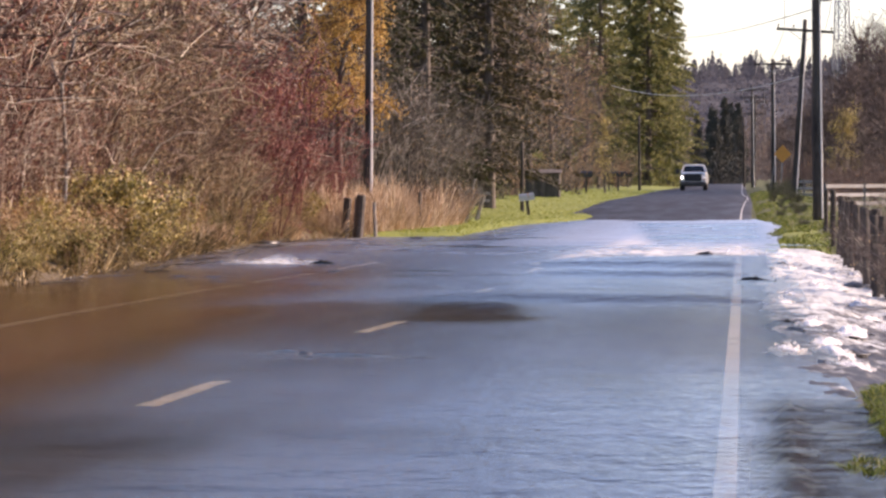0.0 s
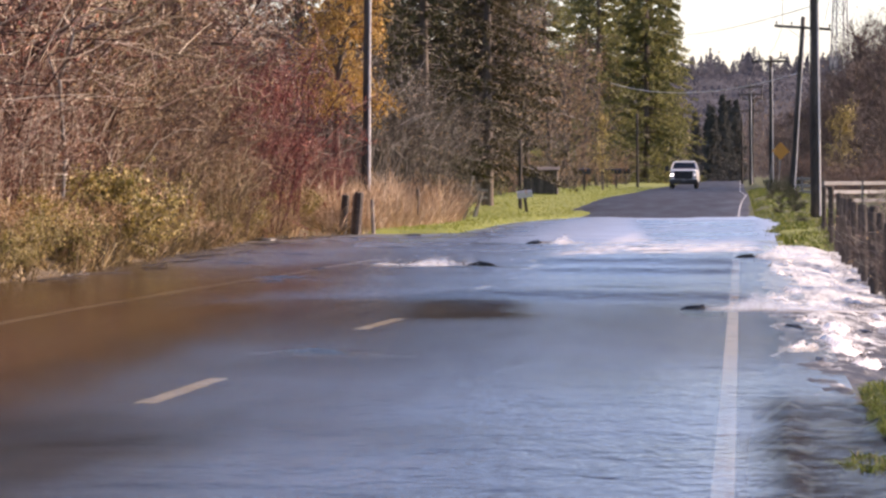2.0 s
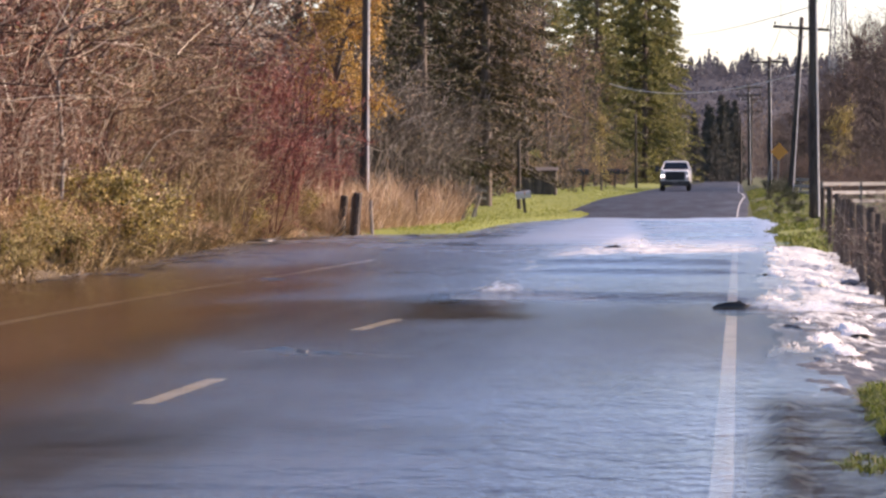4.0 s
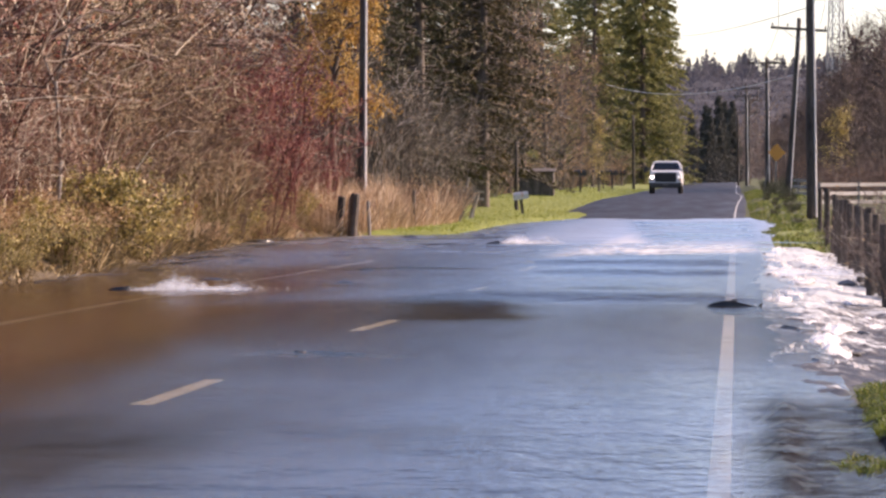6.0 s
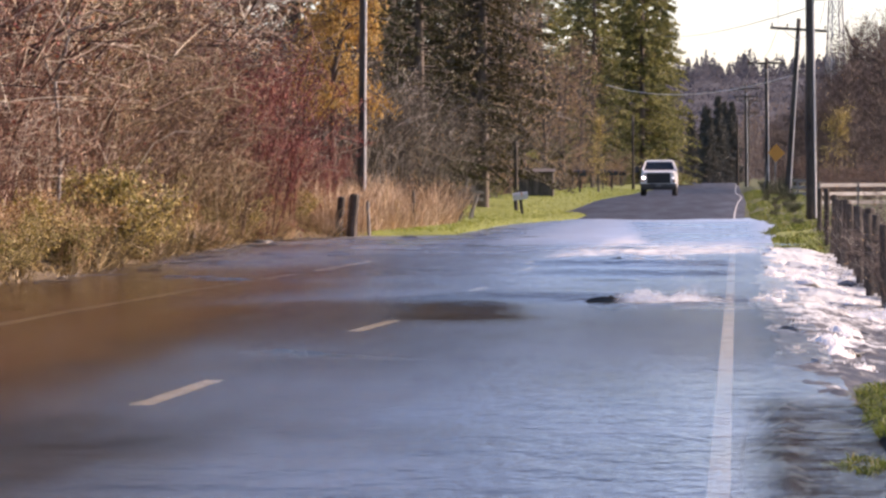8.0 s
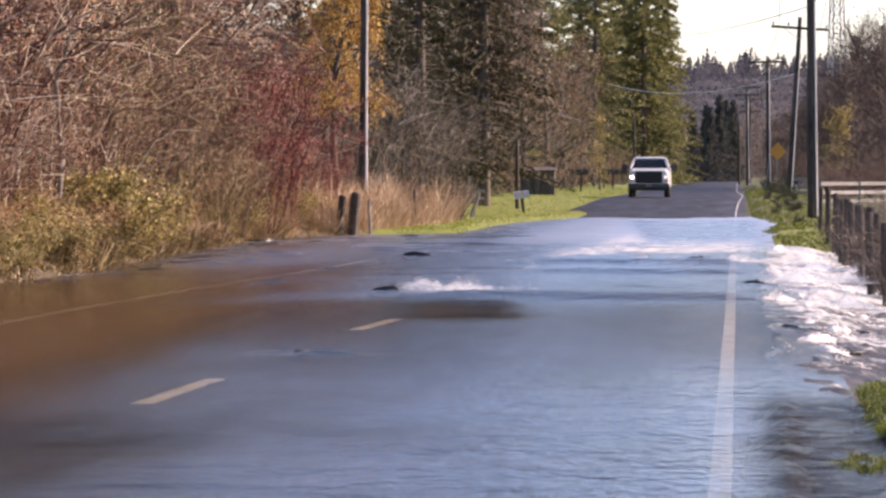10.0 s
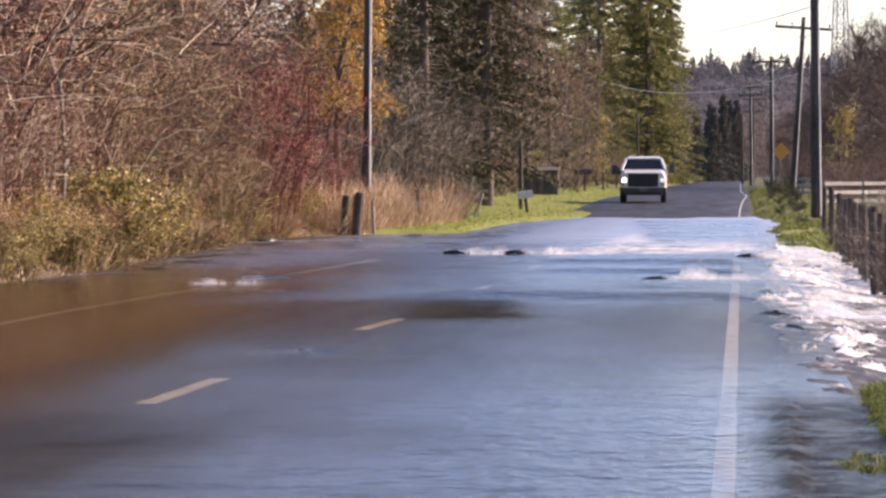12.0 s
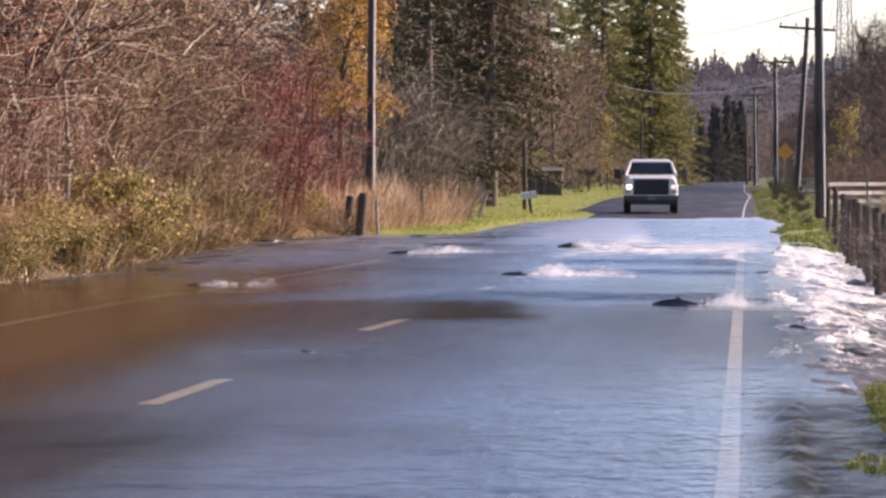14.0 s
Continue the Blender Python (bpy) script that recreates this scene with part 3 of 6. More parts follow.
def running_matter():
    m, n, l, b = nodes_of("running_water")
    n.remove(b)
    bp = n.new("ShaderNodeBump")
    bp.inputs["Distance"].default_value, bp.inputs["Strength"].default_value = 0.02, 0.8
    l.new(noise_tex(n, l, 5.0, 3, 0.6, (0.7, 1.0, 1)), bp.inputs["Height"])
    gl = n.new("ShaderNodeBsdfGlossy")
    gl.inputs["Roughness"].default_value = 0.10
    l.new(bp.outputs["Normal"], gl.inputs["Normal"])
    clear = n.new("ShaderNodeBsdfTransparent")
    clear.inputs["Color"].default_value = (0.86, 0.82, 0.76, 1)
    fr = n.new("ShaderNodeFresnel")
    fr.inputs["IOR"].default_value = 1.33
    l.new(bp.outputs["Normal"], fr.inputs["Normal"])
    mx = n.new("ShaderNodeMixShader")
    l.new(maths(n, l, "MULTIPLY", fr.outputs[0], 0.75), mx.inputs[0])
    l.new(clear.outputs[0], mx.inputs[1])
    l.new(gl.outputs[0], mx.inputs[2])
    l.new(mx.outputs[0], n["Material Output"].inputs["Surface"])
    return m


WATER = water_matter()
RUNNING = running_matter()
FOAM = foam_matter()
SPRAY = plain("white_spray", (0.80, 0.785, 0.755), 0.4, grime=0.05)


def fractal(x, y, seed, octaves=4, sx=1.0, sy=1.0):
    """Smooth waves out of many sines with mixed bearings."""
    rs = np.random.RandomState(seed)
    out = np.zeros_like(x)
    amp = 1.0
    k = 1.0
    for _ in range(octaves):
        for _ in range(4):
            a = rs.uniform(0, 2 * np.pi)
            out += amp * np.sin(k * (np.cos(a) * x * sx + np.sin(a) * y * sy) + rs.uniform(0, 6.28)) / 4
        amp *= 0.55
        k *= 2.1
    return out


def water_height(X, Y):
    calm = smooth01((-3.4 - X) / 1.2) * smooth01((48 - Y) / 2)
    z = 0.010 * fractal(X, Y, 11, 4, 1.2, 2.2) * (1 - 0.85 * calm)
    # standing waves that lie across the road
    for y0, amp, wid, xl, xr in ((48.3, 0.085, 0.55, -4.6, 0.4), (56.0, 0.022, 0.7, -6.5, 0.4), (60.5, 0.085, 0.6, -3.8, 0.3), (66.5, 0.10, 0.7, -4.4, 0.3),
                                 (72.0, 0.045, 0.9, -3.6, 0.6), (79.0, 0.030, 1.2, -4.5, 0.6), (90.0, 0.04, 1.5, -4.5, 0.5), (104.0, 0.02, 3.0, -3.0, 0.6)):
        crest = Y - y0 - 0.25 * np.sin(X * 0.9 + y0) - 0.1 * np.sin(X * 2.3 + 2 * y0)
        z += amp * np.exp(-(crest / wid) ** 2) * smooth01((X - xl) / 1.5) * smooth01((xr - X) / 0.6)
    # it slides over the edge of the road
    z -= 0.05 * smooth01((X - 0.2) / 0.7) * smooth01((Y - 25) / 4) * smooth01((95 - Y) / 6)
    return z


def make_water():
    parts = []
    xs = np.arange(-12.0, 0.82, 0.1)
    ys = np.arange(14.0, 140.0, 0.13)
    X, Y = np.meshgrid(xs, ys)
    X = -12 + (X + 12) * (12 + np.interp(Y, [95, 108], [0.81, 1.40])) / 12.81
    Z = water_height(X, Y)
    idx = np.arange(X.size).reshape(X.shape)
    f = np.stack([idx[:-1, :-1], idx[:-1, 1:], idx[1:, 1:], idx[1:, :-1]], axis=-1).reshape(-1, 4)
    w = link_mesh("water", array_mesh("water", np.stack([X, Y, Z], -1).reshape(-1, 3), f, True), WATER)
    tagged(w, "shallow muddy flood water running across the road", "flood water", kind="structure")
    # the rest of the flood, out of sight round the eye
    bm = bmesh.new()
    for x0, x1, y0, y1 in ((-40, -12.0, 14, 118), (-40, 0.6, -40, 14)):
        bm.faces.new([bm.verts.new(p) for p in ((x0, y0, 0), (x1, y0, 0), (x1, y1, 0), (x0, y1, 0))])
    part("calm_sheet", bm, WATER, w)
    return w


def rapid_z(X, Y):
    fall = -0.03 - 0.24 * smooth01((X - 0.35) / 2.0)
    turb = 0.085 * fractal(X, Y, 21, 4, 3.4, 1.2) * smooth01((X - 0.25) / 0.4)
    return fall + turb * (0.75 + 0.25 * smooth01((Y - 30) / 30))


def make_rapids():
    xs = np.arange(0.2, 4.0, 0.05)
    ys = np.arange(26.6, 92.0, 0.11)
    X, Y = np.meshgrid(xs, ys)
    rs = np.random.RandomState(8)
    edge = 0.33 + 0.45 * smooth01((Y - 60) / 30) + 0.16 * fractal(Y * 0.0, Y, 4, 4, 1, 1.9)
    Xs = edge + (X - 0.2) * (4.0 - edge) / 3.8
    Z = rapid_z(Xs, Y) + rs.normal(0, 0.006, X.shape)
    close = smooth01((Y - 26.5) / 0.9) * smooth01((92 - Y) / 5)
    Z = -0.35 + (Z + 0.35) * close
    idx = np.arange(X.size).reshape(X.shape)
    f = np.stack([idx[:-1, :-1], idx[:-1, 1:], idx[1:, 1:], idx[1:, :-1]], axis=-1).reshape(-1, 4)
    w = link_mesh("rapids", array_mesh("rapids", np.stack([Xs, Y, Z], -1).reshape(-1, 3), f, True), FOAM)
    return tagged(w, "white churning water tumbling off the road's edge", "rapids", kind="structure")


def make_shoulder():
    """The gritty strip between asphalt and grass, awash with puddles."""
    xs, ys = np.concatenate([np.arange(-0.02, 0.9, 0.016), np.arange(0.9, 3.0, 0.06)]), np.arange(6.0, 28.2, 0.12)
    X, Y = np.meshgrid(xs, ys)
    bar = 0.05 * fractal(0 * X, Y, 62, 3, 1, 0.6)
    Z = -0.118 + 0.075 * smooth01((X - 0.02 - bar) / 0.3) + 0.03 * np.exp(-((X - 0.30 - bar) / 0.08) ** 2) + 0.004 * fractal(X, Y, 61, 4, 9.0, 0.9) * smooth01((X - 0.05) / 0.2) + 0.11 * smooth01((X - 0.72 - bar) / 0.3)
    Z = Z - 0.16 * smooth01((Y - 26.6) / 1.5)
    idx = np.arange(X.size).reshape(X.shape)
    f = np.stack([idx[:-1, :-1], idx[:-1, 1:], idx[1:, 1:], idx[1:, :-1]], axis=-1).reshape(-1, 4)
    w = link_mesh("road_shoulder", array_mesh("road_shoulder", np.stack([X, Y, Z], -1).reshape(-1, 3), f, True), WET_GRIT)
    return tagged(w, "dark wet gritty road shoulder with puddles", "road shoulder", kind="structure")


def make_wavelet(seed, length, height, width):
    """A low travelling ridge of running water, lying across the road."""
    X, Y = np.meshgrid(np.linspace(-1, 1, 41), np.linspace(-1, 1, 15))
    bend = 0.35 * np.sin(2.4 * X + seed) + 0.12 * np.sin(7 * X + seed * 2)
    Z = height * np.exp(-(Y * 1.7) ** 2) * (1 - X ** 2) * (0.8 + 0.3 * np.sin(5 * X + seed)) - 0.018
    idx = np.arange(X.size).reshape(X.shape)
    f = np.stack([idx[:-1, :-1], idx[:-1, 1:], idx[1:, 1:], idx[1:, :-1]], axis=-1).reshape(-1, 4)
    P = np.stack([X * length / 2, (Y + bend) * width / 2, Z], -1).reshape(-1, 3)
    w = link_mesh("wavelet", array_mesh("wavelet", P, f, True), RUNNING)
    return tagged(w, "low ripple of flood water running over the asphalt", "ripple", "ripples on the flood")


# ---- plants ----
def stems_of(rng, count, height, spread, base, n=6, upright=0.55, arch=0.35):
    """Arching stems from a crown of roots. Returns (count, n, 3)."""
    a = rng.uniform(0, 2 * np.pi, count)
    r0 = base * np.sqrt(rng.uniform(0, 1, count))
    out = spread * rng.uniform(0.15, 1.0, count)
    h = height * rng.uniform(upright, 1.0, count)
    t = np.linspace(0, 1, n)
    rad = r0[:, None] + out[:, None] * t[None, :] ** 1.5
    z = h[:, None] * (t[None, :] * (1 + arch) - arch * t[None, :] ** 2.5)
    p = np.stack([np.cos(a)[:, None] * rad, np.sin(a)[:, None] * rad, z], -1)
    return p + np.cumsum(rng.normal(0, height * 0.022, p.shape), axis=1) * np.array([1, 1, 0.5]) * (t > 0)[None, :, None]


def twigs_of(rng, stems, per, length, n=4, rise=0.35, t0=0.3):
    """Side twigs off every stem."""
    N, m, _ = stems.shape
    k = rng.randint(0, N, N * per)
    f = t0 + (0.98 - t0) * rng.uniform(0, 1, N * per)
    i = np.minimum((f * (m - 1)).astype(int), m - 2)
    g = (f * (m - 1) - i)[:, None]
    root = stems[k, i] * (1 - g) + stems[k, i + 1] * g
    along = stems[k, i + 1] - stems[k, i]
    along /= np.linalg.norm(along, axis=1, keepdims=True) + 1e-9
    d = along * 0.35 + rng.normal(0, 0.65, root.shape) + np.array([0, 0, rise])
    d /= np.linalg.norm(d, axis=1, keepdims=True) + 1e-9
    L = (length * rng.uniform(0.4, 1.3, len(k)))[:, None]
    t = np.linspace(0, 1, n)
    p = root[:, None, :] + d[:, None, :] * L[:, None, :] * t[None, :, None]
    droop = rng.normal(0, 0.12, (len(k), 1, 3)) * L[:, None, :] * (t ** 2)[None, :, None]
    return p + droop


def along_paths(rng, paths, count, jitter):
    N, m, _ = paths.shape
    k = rng.randint(0, N, count)
    f = rng.uniform(0.25, 1, count) * (m - 1.001)
    i = f.astype(int)
    g = (f - i)[:, None]
    return paths[k, i] * (1 - g) + paths[k, i + 1] * g + rng.normal(0, jitter, (count, 3))


def taper(paths, r0, r1):
    n = paths.shape[1]
    return np.repeat(np.linspace(r0, r1, n)[None, :], len(paths), 0)


def make_shrub(seed, height, spread, stems, per, n_leaves, twig_mat, leaf_mat, leaf=0.06, stem_r=0.022, twig_r=0.007, name="shrub", label="", category="shrub", arch=0.35, long_twigs=0.22, base=0.7):
    rng = np.random.RandomState(seed)
    root = new(name)
    s = stems_of(rng, stems, height, spread, base, arch=arch)
    tw = twigs_of(rng, s, per, height * long_twigs, t0=0.08)
    tw2 = twigs_of(rng, tw, 1, height * long_twigs * 0.45, 3, 0.2, 0.2)
    v, f = tubes(s, taper(s, stem_r, stem_r * 0.35), 4)
    tagged(link_mesh("stem_mass", array_mesh("stem_mass", v, f), twig_mat, root), kind="stuff")
    va, fa = tubes(tw, taper(tw, twig_r, twig_r * 0.5), 3)
    vb, fb = tubes(tw2, taper(tw2, twig_r * 0.7, twig_r * 0.4), 3)
    tagged(link_mesh("twig_mass", array_mesh("twig_mass", np.concatenate([va, vb]), np.concatenate([fa, fb + len(va)])), twig_mat, root), kind="stuff")
    if n_leaves:
        c = along_paths(rng, tw, n_leaves, 0.05)
        v, f = leaves(c, leaf, rng)
        tagged(link_mesh("foliage", array_mesh("foliage", v, f), leaf_mat, root), kind="stuff")
    return tagged(root, label, category)


def make_bare_tree(seed, height, crown, twig_mat, leaf_mat, n_leaves, leaf=0.12, limbs=16, per=9, trunk_r=0.16, name="tree", label="", low=0.25, droop=False):
    rng = np.random.RandomState(seed)
    root = new(name)
    t = np.linspace(0, 1, 9)
    lean = rng.normal(0, height * 0.03, 2)
    tr = np.stack([lean[0] * t ** 2, lean[1] * t ** 2, height * 0.93 * t], -1)[None] + np.cumsum(rng.normal(0, height * 0.006, (1, 9, 3)), axis=1) * np.array([1, 1, 0])
    v, f = tubes(tr, taper(tr, trunk_r, trunk_r * 0.12), 8)
    link_mesh("trunk", array_mesh("trunk", v, f, True), BARK, root)
    k = rng.uniform(low, 0.97, limbs)
    base = np.stack([np.interp(k, t, tr[0, :, j]) for j in range(3)], -1)
    a = rng.uniform(0, 2 * np.pi, limbs)
    reach = crown * (1.05 - 0.75 * (k - low) / (1 - low)) * rng.uniform(0.55, 1.1, limbs)
    u = np.linspace(0, 1, 6)
    up = 0.75 * reach * rng.uniform(0.5, 1.2, limbs)
    lb = base[:, None, :] + np.stack([np.cos(a)[:, None] * reach[:, None] * u, np.sin(a)[:, None] * reach[:, None] * u, up[:, None] * (u ** (0.8 if not droop else 0.5) - (0.9 * u ** 2.2 if droop else 0))], -1)
    lb += np.cumsum(rng.normal(0, crown * 0.022, lb.shape), axis=1) * (u > 0)[None, :, None]
    v, f = tubes(lb, taper(lb, trunk_r * 0.36, trunk_r * 0.08), 5)
    tagged(link_mesh("limb_mass", array_mesh("limb_mass", v, f), BARK, root), kind="stuff")
    tw = twigs_of(rng, lb, per, crown * 0.45, 4, -0.5 if droop else 0.3, 0.2)
    tw2 = twigs_of(rng, tw, 3, crown * 0.22, 3, -0.4 if droop else 0.25, 0.15)
    va, fa = tubes(tw, taper(tw, trunk_r * 0.09, trunk_r * 0.04), 3)
    vb, fb = tubes(tw2, taper(tw2, trunk_r * 0.05, trunk_r * 0.03), 3)
    tagged(link_mesh("twig_mass", array_mesh("twig_mass", np.concatenate([va, vb]), np.concatenate([fa, fb + len(va)])), twig_mat, root), kind="stuff")
    if n_leaves:
        c = along_paths(rng, tw2, n_leaves, leaf * 1.2)
        v, f = leaves(c, leaf, rng, 1.7, np.array([0, 0, -0.6]) if droop else None)
        tagged(link_mesh("crown", array_mesh("crown", v, f), leaf_mat, root), kind="stuff")
    return tagged(root, label, "tree")


def make_conifer(seed, height, radius, needle_mat, tiers=26, per=7, tufts=9, tuft=0.5, name="conifer_tree", label="", skirt=0.08, ragged=0.35, trunk_r=0.22):
    """A conifer: a straight trunk, whorls of drooping boughs, each bough feathered with flat sprays of needles."""
    rng = np.random.RandomState(seed)
    root = new(name)
    t = np.linspace(0, 1, 7)
    tr = np.stack([0 * t, 0 * t, height * t], -1)[None]
    v, f = tubes(tr, taper(tr, trunk_r, 0.02), 8)
    link_mesh("trunk", array_mesh("trunk", v, f, True), BARK, root)
    N = tiers * per
    k = np.repeat(np.linspace(skirt, 0.985, tiers), per) + rng.normal(0, 0.012, N)
    a = rng.uniform(0, 2 * np.pi, N)
    reach = radius * np.clip(1.06 - k, 0.03, 1) ** 0.8 * rng.uniform(1 - ragged, 1 + ragged * 0.5, N)
    u = np.linspace(0, 1, 5)
    z = height * k[:, None] + reach[:, None] * (0.12 * u - 0.55 * u ** 2 + 0.20 * u ** 4)
    bo = np.stack([np.cos(a)[:, None] * reach[:, None] * u, np.sin(a)[:, None] * reach[:, None] * u, z], -1)
    v, f = tubes(bo, taper(bo, trunk_r * 0.18, 0.012), 3)
    tagged(link_mesh("bough_mass", array_mesh("bough_mass", v, f), BARK, root), kind="stuff")
    c = along_paths(rng, bo, N * tufts, tuft * 0.22)
    side = rng.uniform(0, 2 * np.pi, len(c))
    d = np.stack([np.cos(side), np.sin(side), -0.5 - 0.5 * rng.uniform(0, 1, len(c))], -1)
    v, f = leaves(c, tuft, rng, 2.6, d, 0.35)
    tagged(link_mesh("needle_mass", array_mesh("needle_mass", v, f), needle_mat, root), kind="stuff")
    return tagged(root, label, "tree")


def set_at(ob, x, y, turn=0.0, size=1.0, dz=0.0):
    ob.matrix_basis = pose(x, y, float(ground_z(np.array(x), np.array(y))) + dz, 0, 0, turn) @ Matrix.Scale(size, 4)
    return ob


def spread_copies(sources, places, group, dz=-0.05):
    """places: rows of x, y, size. The first of each source is set down itself, the rest are copies."""
    rng = random.Random(len(places) * 7 + len(sources))
    used = set()
    for i, (x, y, s) in enumerate(places):
        src = sources[i % len(sources)]
        z = float(ground_z(np.array(x), np.array(y))) + dz
        m = pose(x, y, z, 0, 0, rng.uniform(0, 360))
        if i % len(sources) in used:
            ob = copy_thing(src, m)
        else:
            used.add(i % len(sources))
            ob = src
            ob.matrix_basis = m
        ob.scale = (s, s, s * rng.uniform(0.92, 1.1))
        tagged(ob, group=group)


def make_thicket():
    """The tangle of bare red-brown bushes on the bank, taller at the back, with a crimson one at its end."""
    lab = "tall leafless red-brown bush with tangled arching twigs"
    tones = (TWIG_RED, TWIG_TAN, TWIG_RED, TWIG_BROWN, TWIG_RED)
    kinds = [make_shrub(31 + i, 4.6, 2.9, 40, 9, 1500, tones[i], (LEAF_RUST, LEAF_BUFF, LEAF_RUST, LEAF_BUFF, LEAF_RED)[i], 0.065, 0.027, 0.0125, label=lab, arch=0.95, long_twigs=0.28) for i in range(5)]
    places = []
    rng = random.Random(12)
    for y in range(47, 98, 3):
        places.append((-12.3 + rng.uniform(-0.4, 0.4) - 0.012 * (y - 50), y + rng.uniform(-0.8, 0.8), rng.uniform(0.8, 0.98)))
    for y in range(49, 96, 2):
        places.append((-11.5 + rng.uniform(-0.3, 0.3) - 0.008 * (y - 50), y + rng.uniform(-0.8, 0.8), rng.uniform(0.38, 0.62)))
    for y in range(50, 104, 4):
        places.append((-15.0 + rng.uniform(-0.6, 0.6), y + rng.uniform(-1, 1), rng.uniform(1.15, 1.4)))
    for y in range(62, 112, 5):
        places.append((-18.3 + rng.uniform(-0.6, 0.6), y + rng.uniform(-1, 1), rng.uniform(1.5, 1.8)))
    for y in (85, 87, 98):
        places.append((-11.2 + rng.uniform(-0.2, 0.25), y + rng.uniform(-0.6, 0.6), rng.uniform(0.36, 0.5)))
    # an olive-tan stretch in the middle of the red-brown ones
    tan = [p for p in places if 73 < p[1] < 90 and p[0] > -16]
    spread_copies([kinds[1], kinds[3]], tan, "bushes of the thicket")
    spread_copies([kinds[0], kinds[2], kinds[4]], [p for p in places if p not in tan], "bushes of the thicket")
    for k in (1, 3):
        tagged(kinds[k], "tall leafless olive-tan bush with tangled arching twigs")
    lab = "crimson-stemmed bush with a few dark red leaves"
    reds = [make_shrub(51 + i, 3.5, 1.3, 46, 10, 2200, TWIG_CRIMSON, LEAF_RED, 0.055, 0.018, 0.009, label=lab, arch=0.3) for i in range(2)]
    spread_copies(reds, [(-11.3, 91.0, 1.12), (-11.35, 95.0, 1.2), (-12.6, 90.0, 1.3), (-12.4, 97.0, 1.35), (-10.9, 103.0, 0.62), (-11.5, 107.0, 0.8)], "crimson bushes")


def make_dead_sapling():
    """A bleached, broken sapling that sticks out of the thicket."""
    rng = random.Random(61)
    d = new("dead_sapling")
    bm = bmesh.new()
    knees = [(0, 0, -0.2), (0.12, 0.0, 1.4), (0.05, -0.1, 2.7), (0.30, -0.15, 3.45), (0.72, -0.2, 3.62)]
    for i, (p, q) in enumerate(zip(knees, knees[1:])):
        rod(bm, p, q, 0.045 - 0.007 * i, 0.038 - 0.007 * i, 8, 3, 0.01, rng)
    part("stem", bm, GREY_WOOD, d, smooth=True)
    for p, q in (((0.10, 0, 1.5), (-0.45, -0.1, 2.2)), ((0.05, -0.1, 2.6), (-0.25, 0.1, 3.3)), ((0.30, -0.15, 3.4), (0.28, -0.1, 3.9))):
        bm = bmesh.new()
        rod(bm, p, q, 0.022, 0.008, 6, 3, 0.015, rng)
        part("branch", bm, GREY_WOOD, d, smooth=True)
    tagged(d, "bleached broken sapling sticking out of the thicket", "dead tree")
    set_at(d, -11.2, 65.0)


def make_bank_weeds():
    """Yellowing weeds and brambles along the foot of the thicket."""
    rng = np.random.RandomState(71)
    lab = "low yellow-green bramble clump at the water's edge"
    kinds = [make_shrub(75 + i, 1.15, 0.75, 44, 6, 2800, TWIG_TAN, (LEAF_BUFF, LEAF_OLIVE, LEAF_LIME, LEAF_RUST, LEAF_LIME)[i], 0.062, 0.008, 0.005, "bramble_clump", ("low buff bramble clump at the water's edge", lab, lab, "low russet bramble clump at the water's edge", lab)[i], "weeds", 0.6, 0.3, 0.45) for i in range(5)]
    places = []
    r = random.Random(5)
    for i in range(92):
        y = 49 + i * 0.52
        back = r.uniform(0, 1.2)
        clump = 0.62 + 0.30 * math.sin(y * 0.85 + 0.6) + 0.22 * math.sin(y * 2.3) + 0.50 * math.exp(-((y - 66) / 3.6) ** 2) + 0.4 * math.exp(-((y - 88) / 3.0) ** 2) - 0.2 * math.exp(-((y - 77) / 3.5) ** 2)
        if clump < 0.2:
            continue
        places.append((float(shore_x(np.array(y))) - 0.3 - back, y + r.uniform(-0.3, 0.3), max(0.25, 0.76 * clump * r.uniform(0.75, 1.05) + 0.12 * back)))
    spread_copies(kinds, places, "bramble clumps on the bank")
    n = 10000
    y = rng.uniform(48, 98, n)
    x = shore_x(y) - 0.05 - np.abs(rng.normal(0, 1.0, n))
    c = np.stack([x, y, ground_z(x, y) - 0.02], -1)
    v, f = blades(c, (0.35 + 0.25 * smooth01((y - 54) / 10)) * np.clip(0.62 + 1.1 * fractal(x, y, 19, 3, 2.0, 0.9), 0.12, 1.6), rng, 0.012, 2.0)
    tagged(link_mesh("bank_grass", array_mesh("bank_grass", v, f), BLADE_MIXED), "yellowing grass and weeds drooping over the flood", "grass", kind="stuff")


def make_bank_straw():
    rng = np.random.RandomState(73)
    n = 9000
    y = rng.uniform(60, 97, n)
    x = shore_x(y) - 0.1 - np.abs(rng.normal(0, 0.75, n))
    tuft = fractal(x, y, 23, 3, 2.2, 0.8)
    keep = tuft > 0.05
    x, y, tuft = x[keep], y[keep], tuft[keep]
    c = np.stack([x, y, ground_z(x, y) - 0.02], -1)
    v, f = blades(c, 1.15 * np.clip(0.45 + tuft, 0.3, 1.1), rng, 0.012, 1.3)
    tagged(link_mesh("bank_straw", array_mesh("bank_straw", v, f), BLADE_TAN), "pale dead grass arching over the brambles on the bank", "grass", kind="stuff")


